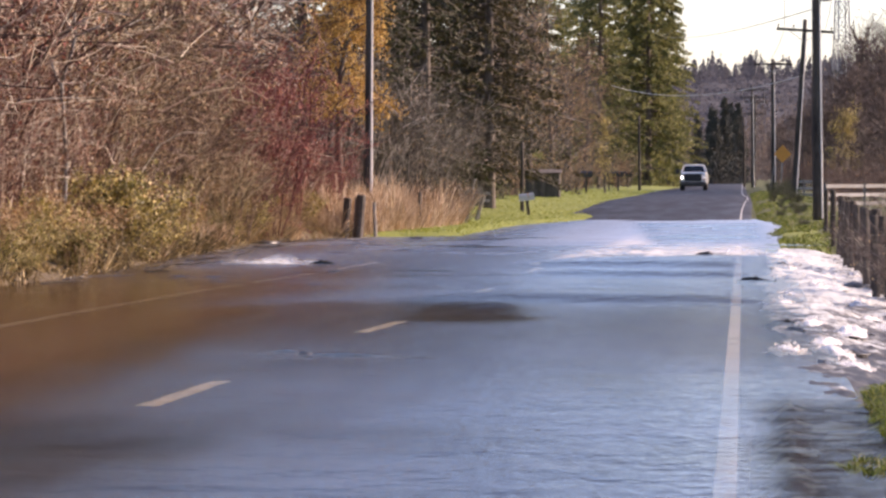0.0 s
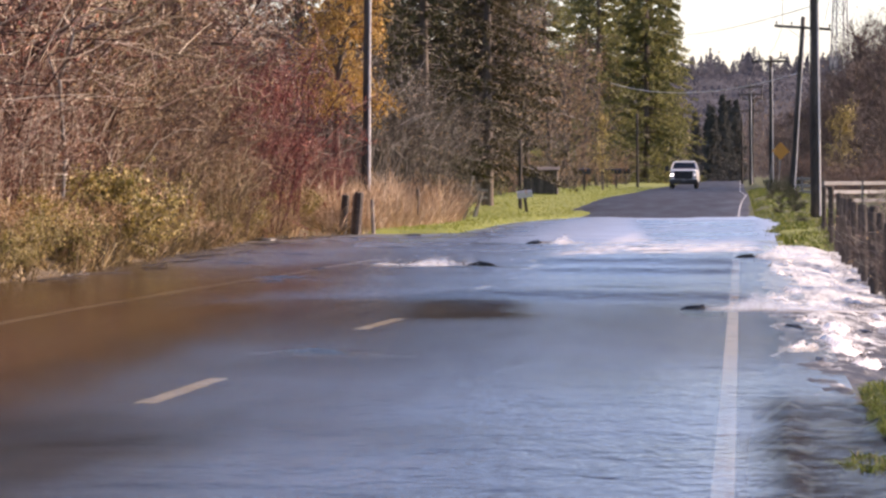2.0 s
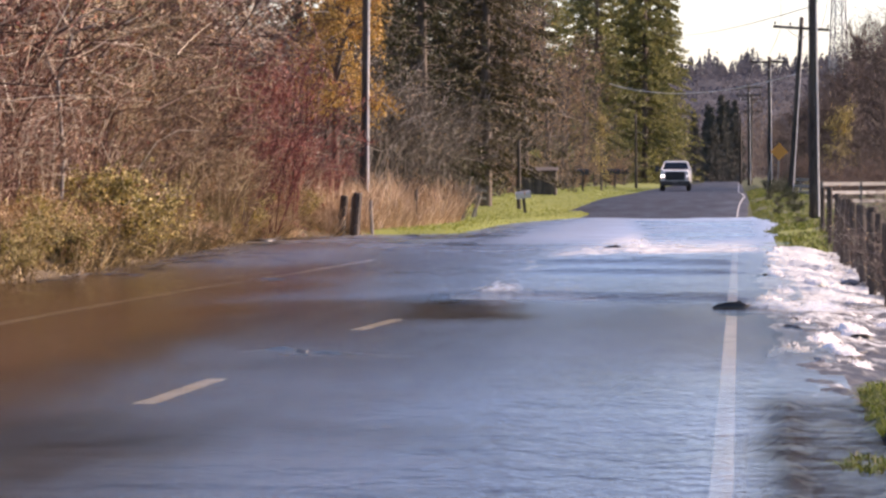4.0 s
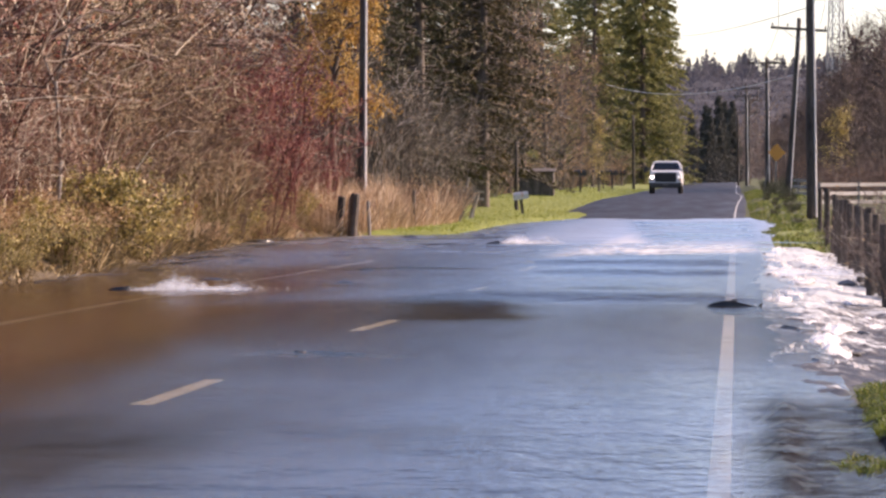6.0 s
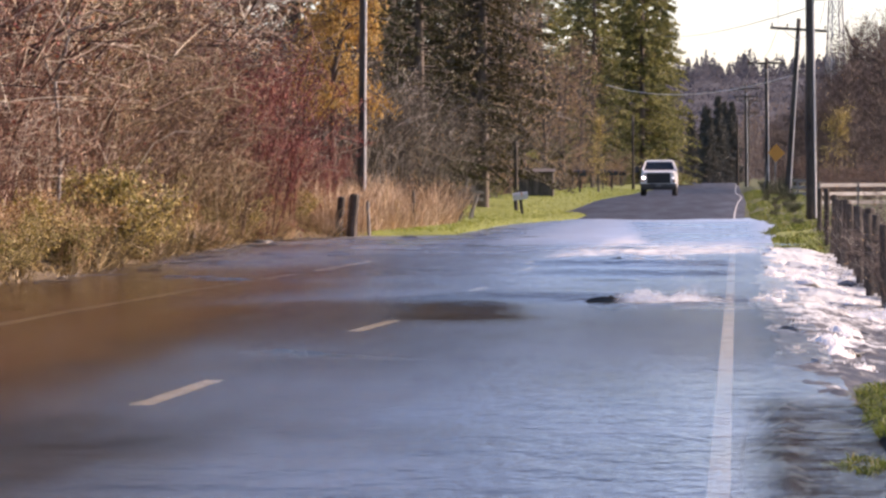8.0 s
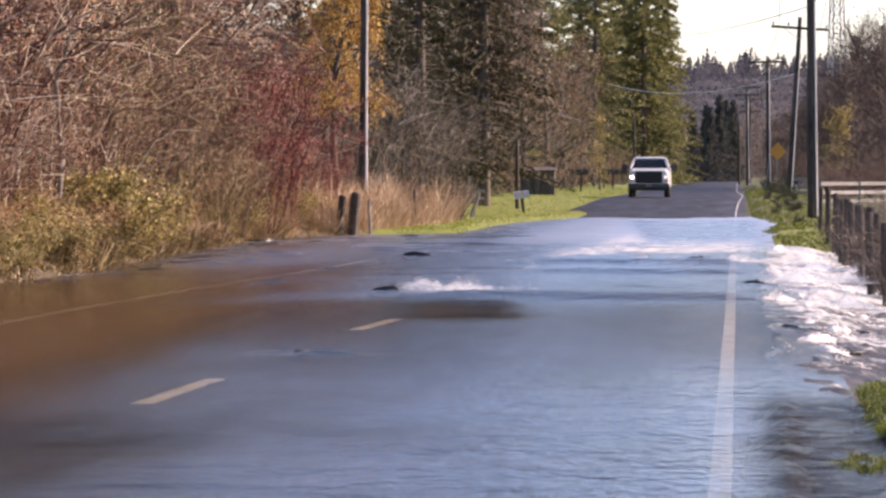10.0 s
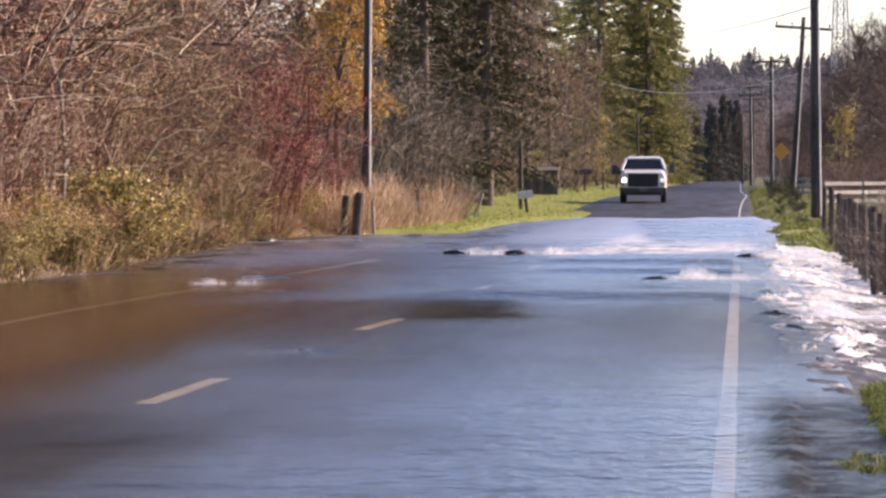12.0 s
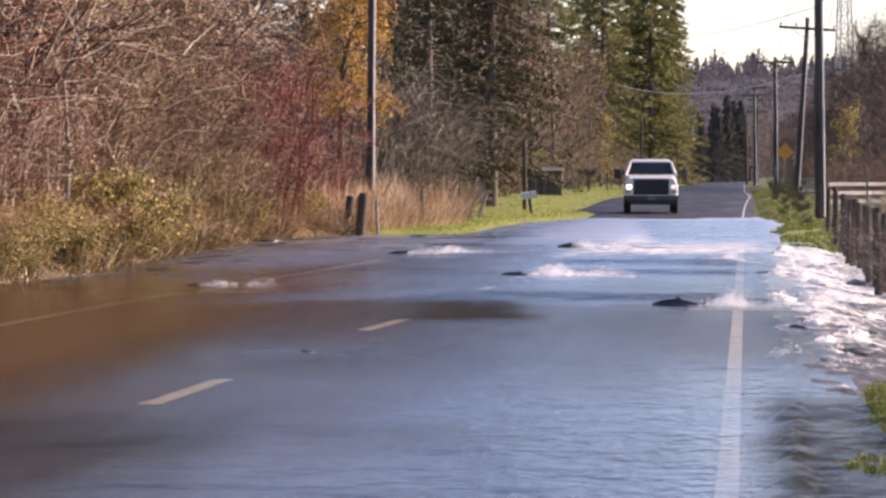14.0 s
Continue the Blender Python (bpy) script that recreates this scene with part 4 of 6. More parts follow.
def make_dry_grass():
    rng = np.random.RandomState(81)
    n = 17000
    y = rng.uniform(98, 118, n)
    x = -10.9 + (y - 98) * 0.05 + rng.uniform(-2.4, 1.9, n) * 1.0
    keep = x < np.interp(y, [98, 101, 114], [-8.9, -8.2, -7.9]) - 0.3
    x, y = x[keep], y[keep]
    patch = 0.72 + 0.75 * fractal(x, y, 9, 4, 2.6, 1.6)
    c = np.stack([x, y, ground_z(x, y) - 0.02], -1)
    v, f = blades(c, 1.35 * np.clip(patch, 0.2, 1.25), rng, 0.011, 1.0)
    tagged(link_mesh("dry_grass", array_mesh("dry_grass", v, f), BLADE_TAN), "tall tan dead grass behind the fence posts", "grass", kind="stuff")


def make_lawn():
    rng = np.random.RandomState(83)
    n = 30000
    y = 98 + 200 * rng.uniform(0, 1, n) ** 1.7
    x = np.where(y < 146, shore_x(y), -6.5) - 0.05 - rng.uniform(0, 6.5, n) ** 1.15
    c = np.stack([x, y, ground_z(x, y) - 0.01], -1)
    v, f = blades(c, 0.08, rng, 0.009, 0.7)
    tagged(link_mesh("lawn_grass", array_mesh("lawn_grass", v, f), BLADE_GREEN), "bright green mown grass of the roadside lawn", "grass", kind="stuff")
    n = 30000
    y = 88 + 170 * rng.uniform(0, 1, n) ** 1.5
    x = np.interp(y, [88, 108, 126, 138, 180], [0.58, 0.62, 0.95, 0.50, 0.42]) + rng.uniform(0, 1, n) ** 1.3 * 2.8
    tuft = fractal(x, y, 27, 3, 3.0, 0.5) > -0.3
    x, y = x[tuft], y[tuft]
    c = np.stack([x, y, ground_z(x, y) - 0.01], -1)
    v, f = blades(c, 0.10 * (1 + 0.7 * fractal(x, y, 6, 3, 2, 1)), rng, 0.012, 0.9)
    tagged(link_mesh("verge_grass", array_mesh("verge_grass", v, f), BLADE_VERGE), "rough green grass of the road verge", "grass", kind="stuff")
    n = 16000
    y = rng.uniform(18.5, 27.3, n)
    x = 0.52 + rng.uniform(0, 1, n) ** 1.2 * 0.9
    keep = (((x - 0.74) / 0.12) ** 2 + ((y - 23.9) / 0.5) ** 2 < 1) | (((x - 0.655) / 0.12) ** 2 + ((y - 20.7) / 0.6) ** 2 < 1) | ((x > 0.80) & (y > 22.6))
    keep = keep & (fractal(x, y, 33, 3, 9, 2.2) > -0.25)
    x, y = x[keep], y[keep]
    c = np.stack([x, y, -0.03 + 0.08 * smooth01((x - 0.65) / 0.3)], -1)
    v, f = blades(c, 0.075 * np.clip(0.8 + 0.6 * fractal(x, y, 34, 3, 14, 3), 0.3, 1.5), rng, 0.0045, 1.6)
    tagged(link_mesh("edge_grass", array_mesh("edge_grass", v, f), BLADE_VERGE), "tufts of green grass by the flooded road's edge", "grass", kind="stuff")


def make_trees():
    # yellow-leaved drooping tree behind the utility pole
    set_at(make_bare_tree(101, 9.5, 1.7, TWIG_BROWN, LEAF_YELLOW, 10500, 0.085, 30, 9, 0.13, "birch_tree", "slim tree with drooping golden-yellow autumn leaves", 0.34, True), -11.55, 114)
    set_at(make_bare_tree(102, 11, 1.5, TWIG_BROWN, LEAF_YELLOW, 5000, 0.09, 26, 8, 0.14, "birch_tree", "slim half-bare tree with golden-yellow leaves", 0.35, True), -12.3, 118)
    # old ragged conifers
    lab = "ragged dark olive-brown conifer with drooping boughs"
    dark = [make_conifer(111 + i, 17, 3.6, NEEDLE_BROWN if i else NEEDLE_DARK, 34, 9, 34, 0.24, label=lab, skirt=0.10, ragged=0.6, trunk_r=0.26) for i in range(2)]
    spread_copies(dark, [(-11.6, 146, 1.0), (-9.9, 156, 0.95), (-13.2, 139, 0.95), (-10.8, 166, 1.05), (-15.5, 150, 1.1), (-12.4, 175, 1.0), (-14.0, 162, 1.1), (-17.5, 158, 1.2), (-13.5, 188, 1.1), (-16.2, 178, 1.2)], "old conifers", -0.1)
    # grey bare bushes and small trees below them
    lab = "bare grey lichen-covered bush"
    grey = [make_shrub(121 + i, 4.2, 2.5, 40, 11, 500, TWIG_GREY, LEAF_BUFF, 0.06, 0.022, 0.011, label=lab, arch=0.85, long_twigs=0.30) for i in range(3)]
    spread_copies(grey, [(-11.8, 122, 1.0), (-11.2, 127, 0.95), (-11.2, 132, 0.9), (-11.0, 138, 0.85), (-12.9, 118, 1.15), (-13.5, 126, 1.25), (-11.4, 146, 0.9), (-11.0, 152, 0.8), (-14, 134, 1.3), (-11.2, 163, 0.9), (-11.8, 172, 1.0)], "grey bushes")
    lab = "bare red-brown broadleaf tree"
    brown = [make_bare_tree(131 + i, 10.5, 3.0, TWIG_GREY if i == 1 else TWIG_BROWN, LEAF_BUFF, 700, 0.14, 24, 9, 0.2, label=lab, low=0.12) for i in range(3)]
    spread_copies(brown, [(-12.6, 198, 0.9), (-12.2, 213, 0.9), (-14.5, 206, 1.2), (-12.6, 232, 0.95), (-12.0, 252, 0.9), (-14.8, 226, 1.15), (-12.4, 275, 0.9), (-14.0, 262, 1.1), (-12.8, 296, 1.0), (-16, 285, 1.25), (-11.4, 318, 0.85), (-16.5, 240, 1.3), (-13.2, 330, 1.1), (-16.5, 305, 1.3)], "bare trees by the lawn")
    set_at(make_bare_tree(138, 4.8, 0.8, TWIG_TAN, LEAF_OLIVE, 1500, 0.10, 20, 7, 0.07, "sapling", "slender sapling with pale yellow leaves by the lawn", 0.08), -8.7, 252)
    lab = "low tan-twigged bush along the back of the lawn"
    tan = [make_shrub(135 + i, 2.3, 1.6, 40, 9, 700, TWIG_BROWN if i else TWIG_GREY, LEAF_BUFF, 0.08, 0.015, 0.009, label=lab, arch=0.5) for i in range(2)]
    spread_copies(tan, [(-11.6, 186, 0.8), (-12.0, 206, 0.9), (-11.8, 222, 0.9), (-11.6, 241, 1.0), (-11.4, 262, 1.0), (-11.6, 284, 1.1), (-11.2, 306, 1.1), (-11.0, 330, 1.2), (-10.6, 350, 1.2), (-8.95, 115, 0.52), (-8.55, 119, 0.48), (-9.35, 122, 0.6), (-9.1, 126, 0.5)], "bushes behind the lawn")
    lab = "tall sunlit green conifer"
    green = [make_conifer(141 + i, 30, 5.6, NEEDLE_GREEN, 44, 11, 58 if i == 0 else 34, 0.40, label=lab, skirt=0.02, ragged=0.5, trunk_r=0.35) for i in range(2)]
    spread_copies(green, [(-9.7, 410, 1.02), (-14.4, 404, 0.98), (-11.8, 432, 1.08), (-19.5, 396, 1.05), (-8.3, 440, 0.80), (-16.6, 424, 1.12), (-23.0, 388, 1.1)], "green conifers", -0.1)
    lab = "dark far conifer at the end of the road"
    far = [make_conifer(151 + i, 17, 3.4, NEEDLE_FAR, 26, 9, 34, 0.55, label=lab, skirt=0.02) for i in range(2)]
    spread_copies(far, [(-3.9, 560, 0.64), (-2.7, 578, 0.68), (-0.8, 590, 0.70), (-4.8, 600, 0.70), (-1.9, 612, 0.66), (-6.5, 575, 0.6), (-10, 560, 0.6), (-14, 580, 0.7)], "far conifers", -0.1)
    lab = "tall bare grey-brown tree behind the thicket"
    tall = [make_bare_tree(155 + i, 12.5, 3.4, TWIG_RED if i else TWIG_GREY, LEAF_RUST, 1500, 0.10, 34, 11, 0.17, label=lab, low=0.15) for i in range(3)]
    spread_copies(tall, [(-20.5, 84, 0.85), (-21.5, 92, 0.95), (-19.5, 100, 0.9), (-22, 104, 1.05), (-18.0, 110, 0.9), (-19.5, 117, 1.0), (-17.0, 123, 0.9), (-23, 112, 1.1), (-16.6, 132, 1.0), (-19.5, 128, 1.1), (-17.5, 141, 1.1), (-21, 138, 1.2)], "bare trees behind the thicket")
    # the other side of the road
    lab = "bare purple-brown tree beyond the fences"
    right = [make_bare_tree(161 + i, 8.5, 2.9, TWIG_DARK, LEAF_BUFF, 120, 0.10, 30, 12, 0.17, label=lab, low=0.08) for i in range(3)]
    spread_copies(right, [(7.2, 262, 0.95), (9.5, 268, 1.3), (11.6, 255, 1.2), (8.6, 240, 0.75), (10.2, 290, 1.5), (6.0, 300, 0.75), (7.6, 330, 1.05), (13, 300, 1.3), (5.2, 350, 0.75), (4.6, 385, 0.8), (9.5, 370, 1.2), (6.5, 420, 1.0), (4.0, 450, 0.8), (8.4, 215, 0.55), (6.7, 228, 0.5), (8.2, 285, 1.3), (10.8, 275, 1.45), (12.6, 280, 1.5), (9.2, 310, 1.6), (11.4, 322, 1.7), (7.4, 300, 1.0), (5.8, 325, 0.95), (13.8, 330, 1.6)], "bare trees beyond the fences")
    set_at(make_bare_tree(171, 5.0, 1.7, TWIG_BROWN, LEAF_OLIVE, 2600, 0.11, 20, 8, 0.10, "tree", "small tree with thin yellow-green leaves", 0.12), 5.9, 246)
    lab = "low russet bush behind the white fence"
    rus = [make_shrub(181 + i, 2.0, 1.3, 40, 9, 500, TWIG_DARK, LEAF_RUST, 0.05, 0.014, 0.007, label=lab, arch=0.5) for i in range(2)]
    spread_copies(rus, [(5.6, 205, 0.9), (7.4, 212, 1.0), (6.4, 222, 1.0), (4.4, 226, 0.8), (5.0, 240, 1.1), (8.6, 220, 1.1), (4.2, 262, 1.1), (3.8, 290, 1.1), (3.6, 320, 1.2), (3.9, 167, 0.45), (4.6, 170, 0.5), (5.4, 174, 0.6), (6.2, 178, 0.65), (4.9, 182, 0.6), (4.0, 176, 0.5), (5.8, 188, 0.75), (6.8, 192, 0.8), (4.6, 194, 0.7)], "russet bushes")
    lab = "rounded dark green bush on the verge"
    ev = [make_shrub(191, 1.9, 0.75, 50, 8, 3000, TWIG_DARK, LEAF_EVERGREEN, 0.085, 0.01, 0.004, label=lab, arch=0.3)]
    # the last six mounds are added to darken the shaded verge
    spread_copies(ev, [(2.15, 228, 0.42), (2.9, 238, 0.5), (1.75, 196, 0.26), (1.6, 168, 0.16), (1.5, 150, 0.13), (1.9, 262, 0.4), (1.3, 136, 0.16), (1.9, 141, 0.2), (1.5, 159, 0.13), (2.0, 176, 0.24), (1.35, 183, 0.18), (1.8, 118, 0.16), (2.3, 207, 0.34), (1.95, 154, 0.2), (2.15, 147, 0.2), (2.4, 186, 0.3), (1.5, 201, 0.26), (1.25, 172, 0.16), (2.3, 170, 0.24)], "green verge bushes")
    # brambles tangled in the near fence
    lab = "bare brown bramble tangled in the fence"
    br = [make_shrub(195 + i, 1.25, 0.7, 34, 8, 60, TWIG_GREY if i else TWIG_DARK, LEAF_BUFF, 0.04, 0.007, 0.0045, "bramble_clump", lab, "weeds", 0.8, 0.4, 0.4) for i in range(2)]
    spread_copies(br, [(2.35, 52.5, 0.95), (2.3, 55, 0.9), (2.4, 58, 0.95), (2.35, 61.5, 0.85), (2.4, 65, 0.9), (2.45, 69, 0.85), (2.5, 74, 0.9), (2.5, 79, 0.9), (2.5, 85, 0.9), (2.8, 90, 1.0), (3.1, 57, 1.1), (3.2, 63, 1.1), (3.3, 71, 1.2)], "brambles along the fence", 0.05)


def make_hill():
    xs, ys = np.unique(np.concatenate([np.linspace(-900, 1100, 90), np.linspace(-200, 300, 260)])), np.linspace(1300, 2600, 200)
    X, Y = np.meshgrid(xs, ys)
    rise = smooth01((Y - 1300) / 900)
    Z = rise * (45 + 9 * np.sin(X / 170 + 1.0) + 6 * fractal(X, Y, 14, 4, 0.02, 0.012)) * (1 + 0.00012 * (X - 0))
    Z = Z + rise * 2.2 * fractal(X, Y, 16, 3, 0.30, 0.16)
    idx = np.arange(X.size).reshape(X.shape)
    f = np.stack([idx[:-1, :-1], idx[:-1, 1:], idx[1:, 1:], idx[1:, :-1]], axis=-1).reshape(-1, 4)
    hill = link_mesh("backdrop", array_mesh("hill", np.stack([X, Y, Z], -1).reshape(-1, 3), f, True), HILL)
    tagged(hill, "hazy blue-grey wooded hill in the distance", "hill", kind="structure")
    rng = np.random.RandomState(15)

    def hill_z(px, py):
        return smooth01((py - 1300) / 900) * (45 + 9 * np.sin(px / 170 + 1.0) + 6 * fractal(px, py, 14, 4, 0.02, 0.012)) * (1 + 0.00012 * px)
    # the tree cover of the slope, then the spires along its crest
    n = 80000
    x, y = rng.uniform(-190, 290, n), rng.uniform(1420, 2300, n)
    cs = [np.stack([x, y, hill_z(x, y) + rng.uniform(0, 1, n) ** 1.5 * (2.2 + 1.6 * fractal(x, y, 17, 3, 0.25, 0.1))], -1)]
    v, f = leaves(cs[0], 1.25, rng, 1.3, np.array([0, 0, 0.8]))
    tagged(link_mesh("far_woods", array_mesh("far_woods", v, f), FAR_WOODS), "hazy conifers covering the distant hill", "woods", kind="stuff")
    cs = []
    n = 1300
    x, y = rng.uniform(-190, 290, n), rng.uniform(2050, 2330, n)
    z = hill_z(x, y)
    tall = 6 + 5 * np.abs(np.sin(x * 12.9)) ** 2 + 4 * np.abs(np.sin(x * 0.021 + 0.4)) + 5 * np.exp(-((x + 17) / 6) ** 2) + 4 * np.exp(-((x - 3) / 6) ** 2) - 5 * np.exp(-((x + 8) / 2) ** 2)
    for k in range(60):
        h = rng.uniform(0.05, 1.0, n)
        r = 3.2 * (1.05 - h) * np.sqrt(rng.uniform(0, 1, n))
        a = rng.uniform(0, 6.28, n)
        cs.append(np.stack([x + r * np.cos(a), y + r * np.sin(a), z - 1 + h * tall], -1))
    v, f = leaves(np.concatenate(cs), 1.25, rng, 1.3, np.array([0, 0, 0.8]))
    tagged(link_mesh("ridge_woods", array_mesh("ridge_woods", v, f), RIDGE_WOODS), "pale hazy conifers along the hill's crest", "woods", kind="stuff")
    # leafless woods at the foot of the hill
    n = 420
    cx, cy = rng.uniform(-25, 60, n), rng.uniform(640, 1000, n)
    hgt = rng.uniform(7, 17, n) * (0.75 + 0.25 * np.sin(cx * 0.35))
    k = np.repeat(np.arange(n), 110)
    h = rng.uniform(0.05, 1, len(k))
    r = (1.1 - 0.8 * np.abs(h - 0.45)) * 2.6 * np.sqrt(rng.uniform(0, 1, len(k)))
    a = rng.uniform(0, 6.28, len(k))
    c = np.stack([cx[k] + r * np.cos(a), cy[k] + r * np.sin(a), 0.3 + h * hgt[k]], -1)
    keep = ~((np.abs(c[:, 0] + 2.5) < 5.5) & (c[:, 2] < 0.2))
    v, f = leaves(c[keep], 0.8, rng, 3.2, np.array([0, 0, 0.7]))
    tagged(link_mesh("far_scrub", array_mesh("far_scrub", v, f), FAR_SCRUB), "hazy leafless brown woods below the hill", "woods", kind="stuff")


# ---- poles, wires, fences, roadside things ----
def make_pole(height, r, arms, label, seed, lamp_box=False, name="utility_pole", lit_edge=False):
    """arms: rows of height on the pole, length."""
    rng = random.Random(seed)
    root = new(name)
    bm = bmesh.new()
    rod(bm, (0, 0, -0.3), (0, 0, height), r, r * 0.68, 12, 8, 0.012, rng)
    part("pole", bm, POLE_WOOD, root, smooth=True)
    # a pale strip added along the pole to stand in for its sunlit edge
    if lit_edge:
        bm = bmesh.new()
        rod(bm, (0.86 * r, -0.52 * r, 0.05), (0.62 * r, -0.38 * r, height * 0.92), 0.042, 0.036, 8, 6, 0.004, rng)
        part("sunlit_edge", bm, EDGE_SUNLIT, root, "pale strip standing in for a sunlit pole edge")
    for z, L in arms:
        bm = bmesh.new()
        box(bm, (L, 0.10, 0.13), (0, -r * 0.9, z), bevel=0.008)
        arm = part("crossarm", bm, POLE_WOOD, root)
        for s in (-1, 1):
            bm = bmesh.new()
            rod(bm, (s * L * 0.28, -r * 0.9 - 0.055, z - 0.05), (0, -r * 0.95, z - 0.55), 0.018, sides=6)
            part("brace", bm, STEEL, root)
        for f in (-0.47, -0.2, 0.2, 0.47):
            bm = bmesh.new()
            rod(bm, (L * f, -r * 0.9, z + 0.06), (L * f, -r * 0.9, z + 0.16), 0.02, sides=6)
            rod(bm, (L * f, -r * 0.9, z + 0.14), (L * f, -r * 0.9, z + 0.25), 0.055, 0.03, 8)
            part("insulator", bm, PORCELAIN, arm)
    if lamp_box:
        bm = bmesh.new()
        rod(bm, (0.32, -0.1, lamp_box), (0.32, -0.1, lamp_box + 0.75), 0.19, 0.19, 12)
        rod(bm, (0.32, -0.1, lamp_box + 0.75), (0.32, -0.1, lamp_box + 0.85), 0.15, 0.05, 12)
        part("transformer", bm, STEEL, root, "grey transformer can")
    return tagged(root, label, "utility pole")


# pale tone of the poles' sunlit edge, put into a strip's colour
EDGE_SUNLIT = plain("pale_sunlit_edge", (0.66, 0.65, 0.62), 0.5, grime=0.25)
RIGHT_POLES = [(2.38, 128.5, 11.0, 0.0, 0.6), (2.5, 199, 8.8, 1.0, -3.7), (1.95, 262, 8.65, 0.0, 0.3), (0.85, 362, 9.2, 0.0, 0.5), (1.15, 402, 9.0, 0.0, -0.4), (0.1, 430, 7.6, 0.0, 0.4)]


def make_poles():
    lab = "weathered brown wooden utility pole with crossarm"
    specs = [([(10.6, 2.4)], 7.0), ([(8.25, 2.8)], False), ([(8.3, 2.5)], False), ([(8.8, 2.6), (8.1, 2.2)], False), ([(8.4, 2.4), (7.2, 2.2)], False), ([], False)]
    for i, ((x, y, h, lean_y, lean), (arms, can)) in enumerate(zip(RIGHT_POLES, specs)):
        p = make_pole(h, 0.17 if i == 0 else 0.15, arms, lab if arms else "plain weathered wooden utility pole", 200 + i, can, lit_edge=i < 4)
        z = float(ground_z(np.array(x), np.array(y)))
        p.matrix_basis = pose(x, y, z, -lean_y, -lean, 4 if i else 0)
        tagged(p, group="utility poles along the verge")
    lp = make_pole(11.0, 0.12, [], "slim dark wooden utility pole among autumn bushes", 230, lit_edge=True)
    lp.matrix_basis = pose(-10.55, 112.0, 0.3, 0, 0.5, 0)
    lp = make_pole(5.6, 0.11, [], "short grey service pole by the lawn", 231)
    lp.matrix_basis = pose(-7.75, 300.0, 0.4, 0, -0.5, 0)
    lp = make_pole(2.75, 0.085, [], "dark post standing at the lawn's edge", 232, name="wooden_post")
    lp.matrix_basis = pose(-8.4, 152.0, 0.05, 0, 0, 0)


def make_wire(name, a, b, sag, r, label, material=WIRE):
    a, b = Vector(a), Vector(b)
    cu = bpy.data.curves.new(name, "CURVE")
    cu.dimensions, cu.bevel_depth, cu.bevel_resolution = "3D", r, 1
    sp = cu.splines.new("POLY")
    sp.points.add(24)
    for i, p in enumerate(sp.points):
        f = i / 24
        q = a.lerp(b, f)
        p.co = (q.x, q.y, q.z - 4 * sag * f * (1 - f), 1)
    cu.materials.append(material)
    return tagged(new(name, cu), label, "cable", "overhead cables")


def make_wires():
    tops = [(x, y, z) for x, y, z in ((2.3, 128.4, 10.9), (3.03, 199, 8.8), (2.0, 262, 8.95), (0.9, 362, 9.4), (1.1, 402, 9.2))]
    for p, q in zip(tops, tops[1:]):
        for off in (-1.0, 1.0):
            make_wire("power_cable", (p[0] + off, p[1], p[2]), (q[0] + off, q[1], q[2]), 0.7, 0.012, "thin dark power cable between utility poles")
    make_wire("telephone_cable", (2.9, 199, 6.5), (-9.3, 285, 7.95), 0.85, 0.026, "thick sunlit grey telephone cable sagging across the road", CABLE_SUNLIT)
    make_wire("telephone_cable", (2.38, 128.5, 6.9), (-8.5, 400, 15.6), 0.55, 0.015, "thin grey cable crossing high over the road")


def make_fence_posts():
    """The row of dark posts beside the rapids, strung with wire."""
    rng = random.Random(41)
    ys = [50.5, 52.7, 55.2, 57.2, 59.6, 62.0, 64.6, 67.4, 70.0, 73.0, 76.0, 79.6, 83.4, 88.0, 93.0, 98.5, 105.0]
    fence = new("wire_fence")
    tagged(fence, "row of dark weathered fence posts strung with wire", "fence")
    tops = []
    for i, y in enumerate(ys):
        x = 1.93 + rng.uniform(-0.06, 0.06) + 0.0045 * (y - 50)
        h = rng.uniform(0.86, 1.0) + 0.004 * (y - 50)
        bm = bmesh.new()
        r = rng.uniform(0.055, 0.085)
        rod(bm, (0, 0, -0.5), (rng.uniform(-0.05, 0.05), rng.uniform(-0.04, 0.04), h), r, r * 0.9, 9, 4, 0.008, rng)
        bmesh.ops.bevel(bm, geom=[e for e in bm.edges if all(v.co.z > h - 0.05 for v in e.verts)], offset=0.012, segments=1, affect="EDGES")
        p = part("post", bm, POST_WOOD, fence)
        p.matrix_basis = pose(x, y, -0.06 + 0.001 * (y - 50))
        tops.append((x, y, h - 0.06))
    for drop in (0.12, 0.42, 0.70):
        for p, q in zip(tops, tops[1:]):
            bm = bmesh.new()
            rod(bm, (p[0] - 0.07, p[1], p[2] - drop), (q[0] - 0.07, q[1], q[2] - drop), 0.003, sides=5)
            part("fence_wire", bm, POST_WOOD, fence)
    return fence


